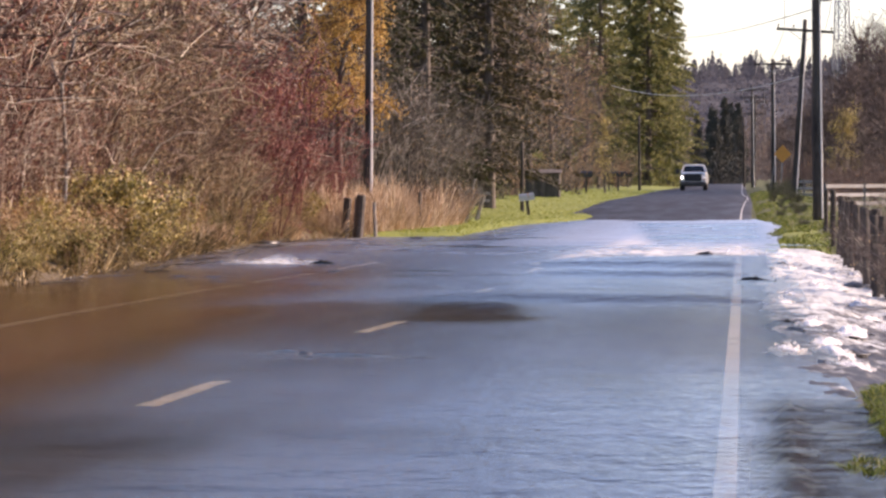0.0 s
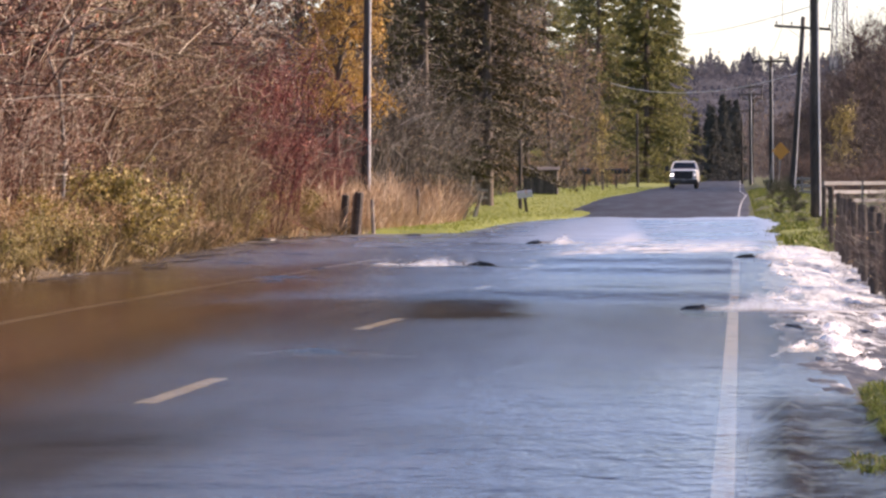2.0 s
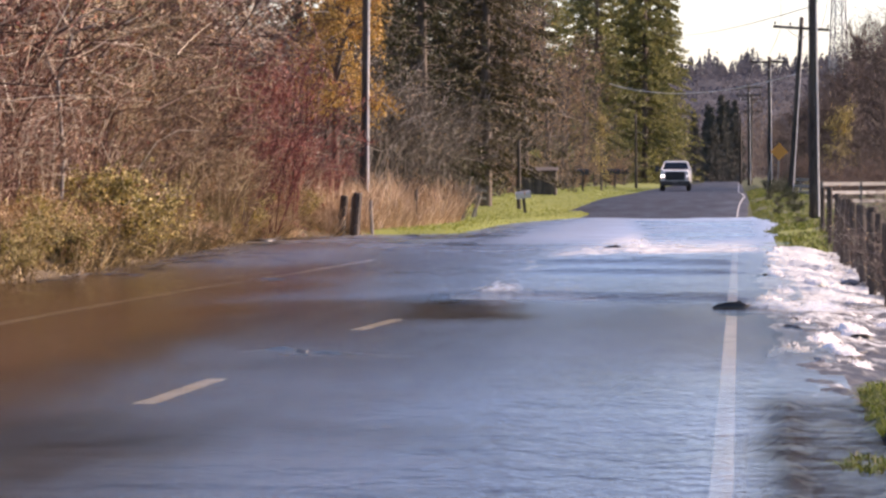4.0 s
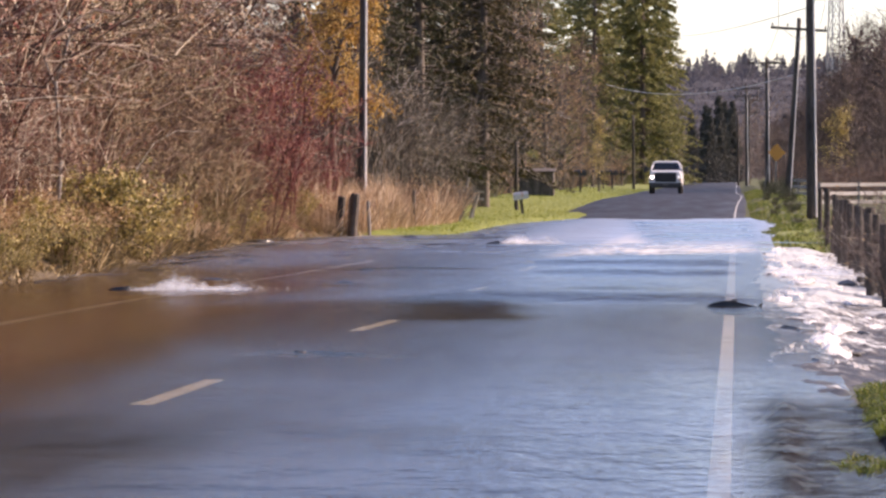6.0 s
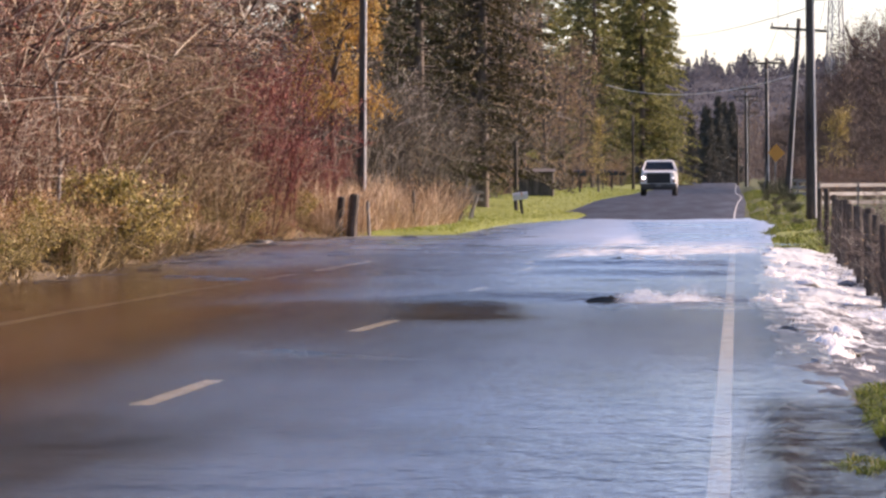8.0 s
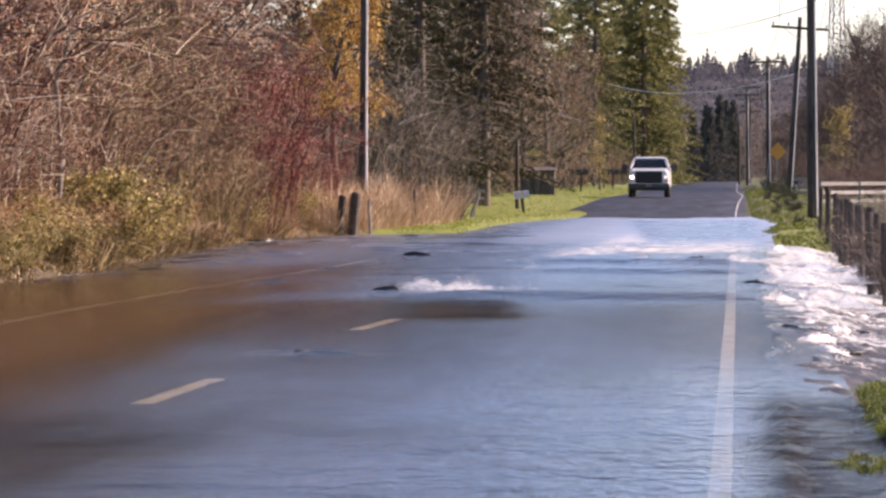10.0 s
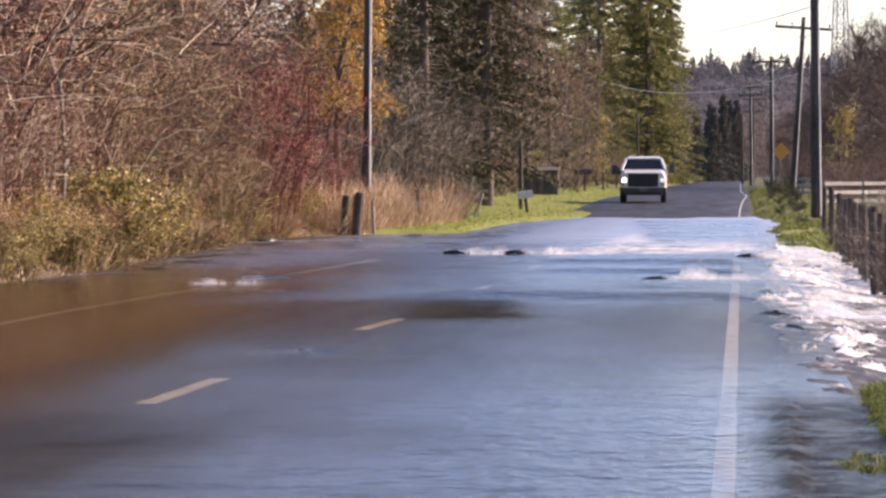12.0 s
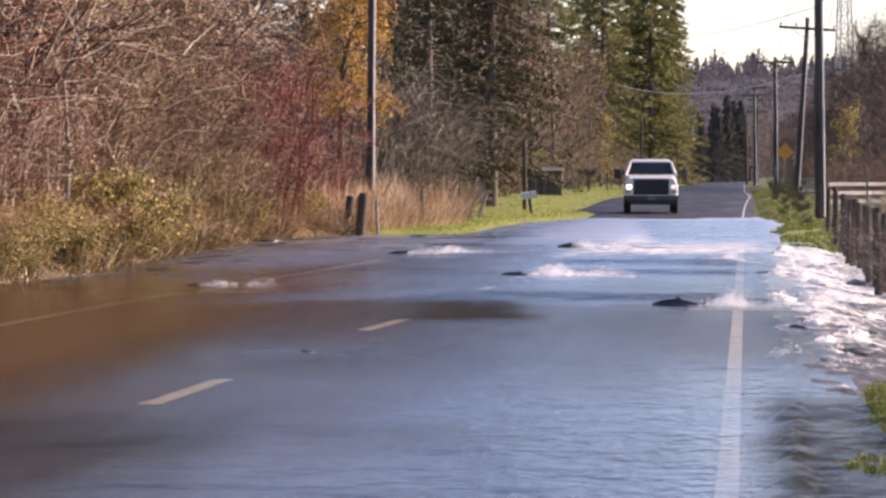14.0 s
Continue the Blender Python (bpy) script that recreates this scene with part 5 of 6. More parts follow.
def make_white_fence():
    for name, pts, zb, hgt in (("board_fence", [(3.05, 150), (4.6, 153), (6.2, 156), (7.8, 159), (9.4, 162)], 0.20, 1.05), ("board_fence", [(2.55, 205), (3.05, 201.5), (3.5, 198)], 0.30, 1.05)):
        f = new(name)
        tagged(f, "white painted three-rail board fence beside the verge", "fence", "white fences")
        for x, y in pts:
            bm = bmesh.new()
            box(bm, (0.10, 0.10, hgt + 0.2), (x, y, zb + hgt / 2 - 0.1), bevel=0.01)
            part("post", bm, WHITE_BOARD, f)
        for p, q in zip(pts, pts[1:]):
            ang = math.degrees(math.atan2(q[1] - p[1], q[0] - p[0]))
            L = math.hypot(q[0] - p[0], q[1] - p[1])
            for z in (0.28, 0.60, 0.93):
                bm = bmesh.new()
                box(bm, (L - 0.11, 0.03, 0.14), ((p[0] + q[0]) / 2, (p[1] + q[1]) / 2 - 0.0, zb + z), (0, 0, ang), bevel=0.006)
                part("rail", bm, WHITE_BOARD, f)


def make_sign():
    s = new("warning_sign")
    bm = bmesh.new()
    box(bm, (0.10, 0.10, 2.95), (0, 0, 1.375), bevel=0.008)
    part("post", bm, GREY_WOOD, s)
    bm = bmesh.new()
    box(bm, (0.76, 0.012, 0.76), (0, -0.065, 2.35), (0, 45, 0), bevel=0.004)
    part("sign_plate", bm, SIGN_ORANGE, s, "orange diamond plate")
    tagged(s, "orange diamond road sign on a wooden post", "road sign")
    s.matrix_basis = pose(2.25, 240, float(ground_z(np.array(2.25), np.array(240.0))) - 0.02, 0, 2, 14)
    d = new("marker_post")
    bm = bmesh.new()
    box(bm, (0.09, 0.09, 2.0), (0, 0, 0.9), bevel=0.008)
    part("post", bm, GREY_WOOD, d)
    tagged(d, "slanting pale wooden stake beside the road sign", "post")
    d.matrix_basis = pose(1.55, 238, 0.35, 0, 9, 0)


def make_mailbox(body_mat, label, height, lean, big=1.0):
    root = new("mailbox")
    bm = bmesh.new()
    box(bm, (0.10, 0.10, height + 0.25), (0, 0, height / 2 - 0.125), bevel=0.008)
    part("post", bm, POST_WOOD, root, "dark wooden post")
    bm = bmesh.new()
    w, L, h = 0.20 * big, 0.50 * big, 0.15 * big
    ring = [(-w / 2, 0), (w / 2, 0), (w / 2, h)] + [(w / 2 * math.cos(a), h + w / 2 * math.sin(a)) for a in np.linspace(0, math.pi, 9)[1:-1]] + [(-w / 2, h)]
    a = [bm.verts.new((-L / 2, x, height + z)) for x, z in ring]
    b = [bm.verts.new((L / 2, x, height + z)) for x, z in ring]
    for i in range(len(ring)):
        j = (i + 1) % len(ring)
        bm.faces.new((a[i], a[j], b[j], b[i]))
    bm.faces.new(a[::-1])
    bm.faces.new(b)
    part("box", bm, body_mat, root)
    bm = bmesh.new()
    box(bm, (0.012, w * 0.96, h * 1.45), (L / 2 + 0.008, 0, height + h * 0.78), bevel=0.004)
    part("door", bm, body_mat, root)
    bm = bmesh.new()
    box(bm, (0.03, 0.008, 0.16), (0.05, -w / 2 - 0.006, height + h + 0.03))
    part("flag", bm, SIGN_ORANGE, root, "small red flag")
    tagged(root, label, "mailbox")
    return root


def make_roadside():
    m = make_mailbox(MAILBOX_GREY, "pale grey mailbox on a leaning dark post", 0.62, 8, 1.05)
    m.matrix_basis = pose(-7.6, 142, 0.02, 0, -7, 8)
    for i, (x, y, s, n) in enumerate(((-9.25, 236, 1.0, 1), (-9.3, 278, 1.05, 2), (-9.55, 331, 1.0, 1))):
        for k in range(n):
            b = make_mailbox(MAILBOX_BLACK, "black metal mailbox on a wooden post", 0.98, 0, 1.4)
            b.matrix_basis = pose(x + 0.62 * k, y + 0.2 * k, float(ground_z(np.array(x), np.array(y))) - 0.02, 0, 0, 10)
            tagged(b, group="black mailboxes along the lawn")
    rng = random.Random(17)
    for x, y, h, r, lean, mat, lab in ((-9.72, 97.2, 1.02, 0.105, 5, POST_WOOD, "dark leaning old fence post at the water's edge"), (-9.36, 97.0, 1.10, 0.125, 4, POST_WOOD, "dark leaning old fence post at the water's edge"),
                                      (-9.52, 97.7, 0.98, 0.06, 4, GREY_WOOD, "pale grey fence post between dark ones"), (-9.05, 98.2, 0.9, 0.05, -2, GREY_WOOD, "thin grey fence post in dry grass"), (-8.75, 108.0, 1.0, 0.055, 0, POST_WOOD, "thin dark fence post in dry grass"),
                                      (-8.9, 128.5, 1.35, 0.06, 11, GREY_WOOD, "leaning pale stake by the lawn"), (-8.55, 128.0, 0.85, 0.06, 18, GREY_WOOD, "leaning pale stake by the lawn"),
                                      (-10.4, 122, 1.3, 0.05, -3, POST_WOOD, "thin dark fence post under bushes"), (-9.9, 124, 1.25, 0.05, 2, POST_WOOD, "thin dark fence post under bushes"), (-9.4, 126, 1.2, 0.05, -1, POST_WOOD, "thin dark fence post under bushes")):
        p = new("fence_post")
        bm = bmesh.new()
        rod(bm, (0, 0, -0.3), (0, 0, h), r, r * 0.92, 9, 5, 0.008, rng)
        bmesh.ops.bevel(bm, geom=[e for e in bm.edges if all(v.co.z > h - 0.01 for v in e.verts)], offset=r * 0.2, segments=1, affect="EDGES")
        part("post", bm, mat, p)
        tagged(p, lab, "fence post")
        p.matrix_basis = pose(x, y, max(-0.05, float(ground_z(np.array(x), np.array(y)))), 0, lean, 0)
    b = new("notice_board")
    for z in (0.62, 0.86):
        bm = bmesh.new()
        box(bm, (0.42, 0.03, 0.09), (0, -0.07, z), (0, 4, 0), bevel=0.005)
        part("board", bm, GREY_WOOD, b)
    bm = bmesh.new()
    box(bm, (0.07, 0.07, 1.2), (-0.1, 0, 0.45), bevel=0.006)
    part("post", bm, GREY_WOOD, b)
    tagged(b, "two small pale boards nailed to a stake", "sign")
    b.matrix_basis = pose(-8.55, 131, 0.1, 0, 3, 6)
    # a boarded dark block added where a dark hollow lies in the hedge
    s = new("shed")
    for i in range(9):
        bm = bmesh.new()
        box(bm, (0.176, 0.03, 1.35), (-0.72 + 0.18 * i, -0.6, 0.65), bevel=0.004)
        part("board", bm, POST_WOOD, s)
    bm = bmesh.new()
    box(bm, (0.05, 1.2, 1.35), (-0.8, 0, 0.65), bevel=0.006)
    part("wall", bm, POST_WOOD, s)
    bm = bmesh.new()
    box(bm, (0.05, 1.2, 1.35), (0.8, 0, 0.65), bevel=0.006)
    part("wall", bm, POST_WOOD, s)
    bm = bmesh.new()
    box(bm, (1.85, 1.5, 0.06), (0, 0, 1.38), (6, 0, 0), bevel=0.01)
    part("roof", bm, POST_WOOD, s)
    tagged(s, "dark boarded block filling a hollow under the trees", "shed")
    s.matrix_basis = pose(-9.75, 195, 0.35, 0, 0, 0)


def make_tower():
    """The lattice mast behind the trees."""
    root = new("lattice_tower")
    H, w0, w1 = 26.0, 2.4, 1.0
    corners = [(-1, -1), (1, -1), (1, 1), (-1, 1)]

    def at(c, f):
        w = w0 + (w1 - w0) * f
        return (c[0] * w / 2, c[1] * w / 2, H * f)
    for c in corners:
        bm = bmesh.new()
        rod(bm, at(c, 0), at(c, 1), 0.09, 0.07, 6)
        part("leg", bm, STEEL, root)
    n = 12
    for i in range(n):
        f, g = i / n, (i + 1) / n
        bm = bmesh.new()
        for k in range(4):
            a, b = corners[k], corners[(k + 1) % 4]
            rod(bm, at(a, f), at(b, g), 0.04, sides=5)
            rod(bm, at(b, f), at(a, g), 0.04, sides=5)
            rod(bm, at(a, g), at(b, g), 0.04, sides=5)
        part("lattice_bay", bm, STEEL, root)
    tagged(root, "grey steel lattice tower behind bare trees", "tower")
    root.matrix_basis = pose(11.5, 470, 0.6, 0, 0, 20)


def make_rocks():
    rng = random.Random(3)
    for x, y, sx, sy, sz, lab, nm in ((-3.70, 33.7, 0.075, 0.10, 0.032, "small dark wet stone breaking the flood's surface", "stone"), (0.93, 35.8, 0.22, 0.10, 0.05, "dark waterlogged branch in the rapids", "branch"),
                                      (-3.20, 56.5, 0.13, 0.12, 0.035, "small dark wet stone breaking the flood's surface", "stone"), (-7.9, 96.5, 0.22, 0.3, 0.06, "dark clod of turf at the waterline", "clod"),
                                      (-10.6, 88.5, 0.35, 0.5, 0.09, "dark clod of turf at the waterline", "clod"), (-6.5, 101, 0.2, 0.4, 0.05, "dark clod of turf at the waterline", "clod"),
                                      (1.72, 62.5, 0.10, 0.35, 0.10, "dark wet boulder by the fence", "boulder"), (0.66, 33.2, 0.05, 0.2, 0.035, "dark wet stone in white water", "stone"),
                                      (0.52, 40.0, 0.05, 0.18, 0.04, "dark wet stone in white water", "stone"), (1.25, 41.0, 0.05, 0.2, 0.035, "dark wet stone in white water", "stone")):
        bm = bmesh.new()
        bmesh.ops.create_icosphere(bm, subdivisions=3, radius=1.0)
        s = rng.uniform(0, 50)
        for v in bm.verts:
            v.co *= 1 + 0.35 * noise.noise(v.co * 1.6 + Vector((s, 0, 0))) + 0.12 * noise.noise(v.co * 4 + Vector((s, 3, 0)))
            v.co.x *= sx
            v.co.y *= sy
            v.co.z *= sz
        o = part(nm, bm, ROCK, None, lab, True)
        tagged(o, lab, "stone" if nm in ("stone", "boulder") else nm)
        o.matrix_basis = pose(x, y, -0.02 if x < 0.4 else float(rapid_z(np.array(x), np.array(y))), 0, 0, rng.uniform(0, 40))


def make_driftwood():
    """Sticks washed up along the waterline."""
    rng = random.Random(29)
    for i in range(18):
        y = 54 + 43 * (i + rng.random()) / 18
        x = float(shore_x(np.array(y))) + 0.15 + rng.uniform(0, 1.1)
        L = rng.uniform(0.35, 0.9)
        bm = bmesh.new()
        a, b = Vector((-L / 2, 0, 0)), Vector((L / 2, 0, rng.uniform(0.0, 0.07)))
        rod(bm, a, b, 0.013, 0.006, 7, 5, 0.014, rng)
        mid = a.lerp(b, 0.6)
        rod(bm, mid, mid + Vector((0.14, 0.06, 0.09)), 0.009, 0.004, 6, 2, 0.004, rng)
        o = part("driftwood_stick", bm, GREY_WOOD if i % 3 else POST_WOOD, None)
        tagged(o, "pale forked stick floating by the bank" if i % 3 else "dark wet stick floating by the bank", "stick", "sticks along the waterline")
        o.matrix_basis = pose(x, y, 0.006, 0, 0, rng.uniform(-50, 50))


# ---- the pickup truck ----
TRUCK_WHITE = plain("white_car_paint", (0.66, 0.66, 0.655), 0.22, grime=0.04)
DULL_CHROME = plain("dull_grey_chrome", (0.08, 0.08, 0.085), 0.35, 0.8, 0.2)
CHROME = plain("chrome", (0.62, 0.63, 0.65), 0.15, 1.0, 0.05)
BLACK_PLASTIC = plain("black_plastic", (0.018, 0.018, 0.020), 0.45)
TYRE = rough_matter("tyre_rubber", (0.012, 0.012, 0.013), (0.035, 0.034, 0.034), 6.0, 0.8, 0.4, 8.0, by_object=0)


def glass_matter():
    m, n, l, b = nodes_of("dark_window_glass")
    b.inputs["Base Color"].default_value = (0.02, 0.025, 0.028, 1)
    b.inputs["Roughness"].default_value = 0.04
    b.inputs["Transmission Weight"].default_value = 0.35
    b.inputs["IOR"].default_value = 1.5
    return m


def glow_matter(name, col, power):
    m, n, l, b = nodes_of(name)
    b.inputs["Base Color"].default_value = (0.8, 0.8, 0.8, 1)
    b.inputs["Roughness"].default_value = 0.1
    b.inputs["Emission Color"].default_value = (*col, 1)
    b.inputs["Emission Strength"].default_value = power
    return m


GLASS = glass_matter()
LAMP_LIT = glow_matter("lit_headlamp", (1.0, 0.95, 0.86), 5.0)
LAMP_DIM = glow_matter("headlamp_glass", (1.0, 0.95, 0.88), 0.5)
LAMP_AMBER = plain("amber_lamp", (0.50, 0.20, 0.04), 0.2)


def loft(bm, sections, close_ends=True):
    rings = [[bm.verts.new(p) for p in s] for s in sections]
    n = len(rings[0])
    for a, b in zip(rings, rings[1:]):
        for i in range(n):
            bm.faces.new((a[i], a[(i + 1) % n], b[(i + 1) % n], b[i]))
    if close_ends:
        bm.faces.new(rings[0][::-1])
        bm.faces.new(rings[-1])
    bmesh.ops.recalc_face_normals(bm, faces=bm.faces)
    return bm


def section(y, w, z0, z1, r=0.08, top=1.0):
    """A rounded upright cross-section at y: width w at the foot, w * top at the head."""
    h = w / 2
    ht = h * top
    return [(-h, y, z0), (-h, y, z0 + (z1 - z0) * 0.55), (-ht, y, z1 - r), (-ht + r, y, z1), (ht - r, y, z1), (ht, y, z1 - r), (h, y, z0 + (z1 - z0) * 0.55), (h, y, z0)]


def make_truck():
    """Full-size pickup; its nose points along -y, its origin is on the ground under the front axle."""
    t = new("pickup_truck")
    bm = bmesh.new()
    loft(bm, [section(-0.86, 1.84, 0.62, 1.27, 0.08, 0.95), section(-0.78, 1.96, 0.58, 1.31, 0.10, 0.93), section(-0.4, 1.98, 0.56, 1.37, 0.10, 0.90), section(0.55, 2.00, 0.56, 1.42, 0.10, 0.90), section(0.75, 2.00, 0.50, 1.42, 0.09, 0.93)])
    part("hood", bm, TRUCK_WHITE, t, smooth=False)
    bm = bmesh.new()
    loft(bm, [section(0.75, 2.00, 0.48, 1.38, 0.08, 0.95), section(2.9, 2.02, 0.48, 1.38, 0.08, 0.95)])
    part("lower_cab", bm, TRUCK_WHITE, t)
    bm = bmesh.new()
    loft(bm, [section(2.92, 2.02, 0.55, 1.36, 0.06, 0.97), section(5.1, 2.02, 0.55, 1.36, 0.06, 0.97)])
    part("cargo_bed", bm, TRUCK_WHITE, t)
    # cab above the belt: pillars and roof as one shell, glass set in
    bm = bmesh.new()
    loft(bm, [[(-0.70, 1.35, 1.86), (-0.66, 1.35, 1.91), (0.66, 1.35, 1.91), (0.70, 1.35, 1.86)], [(-0.76, 1.6, 1.88), (-0.68, 1.6, 1.97), (0.68, 1.6, 1.97), (0.76, 1.6, 1.88)],
              [(-0.76, 2.6, 1.88), (-0.68, 2.6, 1.98), (0.68, 2.6, 1.98), (0.76, 2.6, 1.88)], [(-0.74, 2.85, 1.86), (-0.68, 2.85, 1.93), (0.68, 2.85, 1.93), (0.74, 2.85, 1.86)]])
    part("roof", bm, TRUCK_WHITE, t)
    for s in (-1, 1):
        bm = bmesh.new()
        rod(bm, (s * 0.93, 0.72, 1.36), (s * 0.735, 1.40, 1.89), 0.055, 0.045, 8)
        part("pillar", bm, TRUCK_WHITE, t)
        bm = bmesh.new()
        rod(bm, (s * 0.94, 2.80, 1.36), (s * 0.735, 2.78, 1.89), 0.09, 0.07, 8)
        part("pillar", bm, TRUCK_WHITE, t)
        bm = bmesh.new()
        loft(bm, [[(s * 0.93, 0.85, 1.37), (s * 0.93, 2.75, 1.37), (s * 0.74, 2.72, 1.88), (s * 0.74, 1.42, 1.88)], [(s * 0.915, 0.85, 1.37), (s * 0.915, 2.75, 1.37), (s * 0.725, 2.72, 1.88), (s * 0.725, 1.42, 1.88)]])
        part("side_window", bm, GLASS, t)
    bm = bmesh.new()
    loft(bm, [[(-0.90, 0.73, 1.365), (0.90, 0.73, 1.365), (0.70, 1.39, 1.885), (-0.70, 1.39, 1.885)], [(-0.90, 0.75, 1.36), (0.90, 0.75, 1.36), (0.70, 1.41, 1.88), (-0.70, 1.41, 1.88)]])
    part("windscreen", bm, GLASS, t, "dark windscreen")
    bm = bmesh.new()
    box(bm, (1.5, 0.1, 0.5), (0, 2.83, 1.62))
    part("rear_window", bm, BLACK_PLASTIC, t)
    # nose
    g = None
    bm = bmesh.new()
    box(bm, (1.30, 0.06, 0.56), (0, -0.87, 0.975), bevel=0.03)
    g = part("grille", bm, BLACK_PLASTIC, t, "black grille")
    for z in (0.77, 0.86, 0.96, 1.06, 1.16):
        bm = bmesh.new()
        box(bm, (1.22, 0.03, 0.022), (0, -0.905, z), bevel=0.006)
        part("grille_bar", bm, BLACK_PLASTIC, g)
    bm = bmesh.new()
    box(bm, (1.36, 0.05, 0.05), (0, -0.88, 1.275), bevel=0.012)
    part("grille_trim", bm, TRUCK_WHITE, g)
    for s, mt in ((-1, LAMP_LIT), (1, LAMP_DIM)):
        bm = bmesh.new()
        box(bm, (0.15, 0.08, 0.14), (s * 0.81, -0.85, 0.98), (0, 0, s * 10), bevel=0.03)
        part("headlight", bm, mt, t, "glowing headlight" if s < 0 else "clear headlight")
        bm = bmesh.new()
        box(bm, (0.18, 0.07, 0.06), (s * 0.85, -0.85, 0.80), (0, 0, s * 10), bevel=0.015)
        part("turn_signal", bm, LAMP_AMBER, t)
        m = bmesh.new()
        box(m, (0.25, 0.12, 0.36), (s * 1.23, 0.80, 1.44), (0, 0, -s * 12), bevel=0.03)
        mir = part("door_mirror", m, BLACK_PLASTIC, t, "black door mirror")
        m = bmesh.new()
        rod(m, (s * 0.96, 0.9, 1.46), (s * 1.10, 0.88, 1.48), 0.03, sides=8)
        part("mirror_arm", m, BLACK_PLASTIC, mir)
    bm = bmesh.new()
    loft(bm, [[(x, -0.98 + 0.10 * (x / 1.0) ** 2, z) for x, z in ((-1.0, z0), (-0.5, z0), (0, z0), (0.5, z0), (1.0, z0))] + [(x, -0.74, z0) for x in (1.0, 0, -1.0)] for z0 in (0.50, 0.53, 0.63, 0.66)])
    bp = part("front_bumper", bm, DULL_CHROME, t, "dull chrome front bumper")
    bm = bmesh.new()
    box(bm, (0.32, 0.012, 0.16), (0, -0.995, 0.58), bevel=0.003)
    part("number_plate", bm, WHITE_BOARD, bp, "plain white number plate")
    bm = bmesh.new()
    box(bm, (1.66, 0.12, 0.18), (0, -0.86, 0.42), bevel=0.03)
    part("air_dam", bm, BLACK_PLASTIC, t)
    bm = bmesh.new()
    box(bm, (1.2, 5.2, 0.16), (0, 2.1, 0.44), bevel=0.03)
    part("chassis", bm, BLACK_PLASTIC, t)
    for y in (0.0, 3.7):
        bm = bmesh.new()
        rod(bm, (-0.8, y, 0.40), (0.8, y, 0.40), 0.05, sides=8)
        part("axle", bm, BLACK_PLASTIC, t)
        for s in (-1, 1):
            bm = bmesh.new()
            ring = 28
            prof = [(0.24, -0.115), (0.36, -0.125), (0.395, -0.10), (0.40, 0), (0.395, 0.10), (0.36, 0.125), (0.24, 0.115)]
            rows = [[bm.verts.new((x, r * math.cos(2 * math.pi * k / ring), r * math.sin(2 * math.pi * k / ring))) for r, x in prof] for k in range(ring)]
            for k in range(ring):
                a, b = rows[k], rows[(k + 1) % ring]
                for i in range(len(prof) - 1):
                    bm.faces.new((a[i], a[i + 1], b[i + 1], b[i]))
            bmesh.ops.recalc_face_normals(bm, faces=bm.faces)
            wheel = part("wheel", bm, TYRE, t, smooth=True)
            wheel.matrix_basis = pose(s * 0.87, y, 0.40)
            wheel["radius"] = 0.40
            bm = bmesh.new()
            rod(bm, (-0.09, 0, 0), (0.09, 0, 0), 0.24, 0.24, 20)
            for k in range(6):
                a = k * math.pi / 3
                box(bm, (0.03, 0.05, 0.10), (s * 0.10, 0.13 * math.cos(a), 0.13 * math.sin(a)), (math.degrees(a) - 90, 0, 0))
            part("rim", bm, CHROME, wheel, "chrome rim")
    tagged(t, "white full-size pickup truck with black grille, headlight lit", "pickup truck")
    return t


# ---- the salmon and the water that they throw up ----
FISH_BACK = rough_matter("dark_salmon_skin", (0.008, 0.009, 0.009), (0.040, 0.038, 0.032), 9.0, 0.14, 0.2, 6.0, by_object=0.3)
FISH_FIN = rough_matter("dark_fin", (0.03, 0.03, 0.028), (0.09, 0.085, 0.07), 12.0, 0.35, 0.2, 6.0, by_object=0)


def spray_matter():
    m, n, l, b = nodes_of("thrown_spray")
    b.inputs["Base Color"].default_value = (0.88, 0.875, 0.86, 1)
    b.inputs["Roughness"].default_value = 0.4
    tl = n.new("ShaderNodeBsdfTranslucent")
    tl.inputs["Color"].default_value = (0.88, 0.875, 0.86, 1)
    a = n.new("ShaderNodeMixShader")
    a.inputs[0].default_value = 0.5
    l.new(b.outputs[0], a.inputs[1])
    l.new(tl.outputs[0], a.inputs[2])
    tr = n.new("ShaderNodeBsdfTransparent")
    mx = n.new("ShaderNodeMixShader")
    mx.inputs[0].default_value = 0.55
    l.new(tr.outputs[0], mx.inputs[1])
    l.new(a.outputs[0], mx.inputs[2])
    l.new(mx.outputs[0], n["Material Output"].inputs["Surface"])
    return m


THROWN = spray_matter()


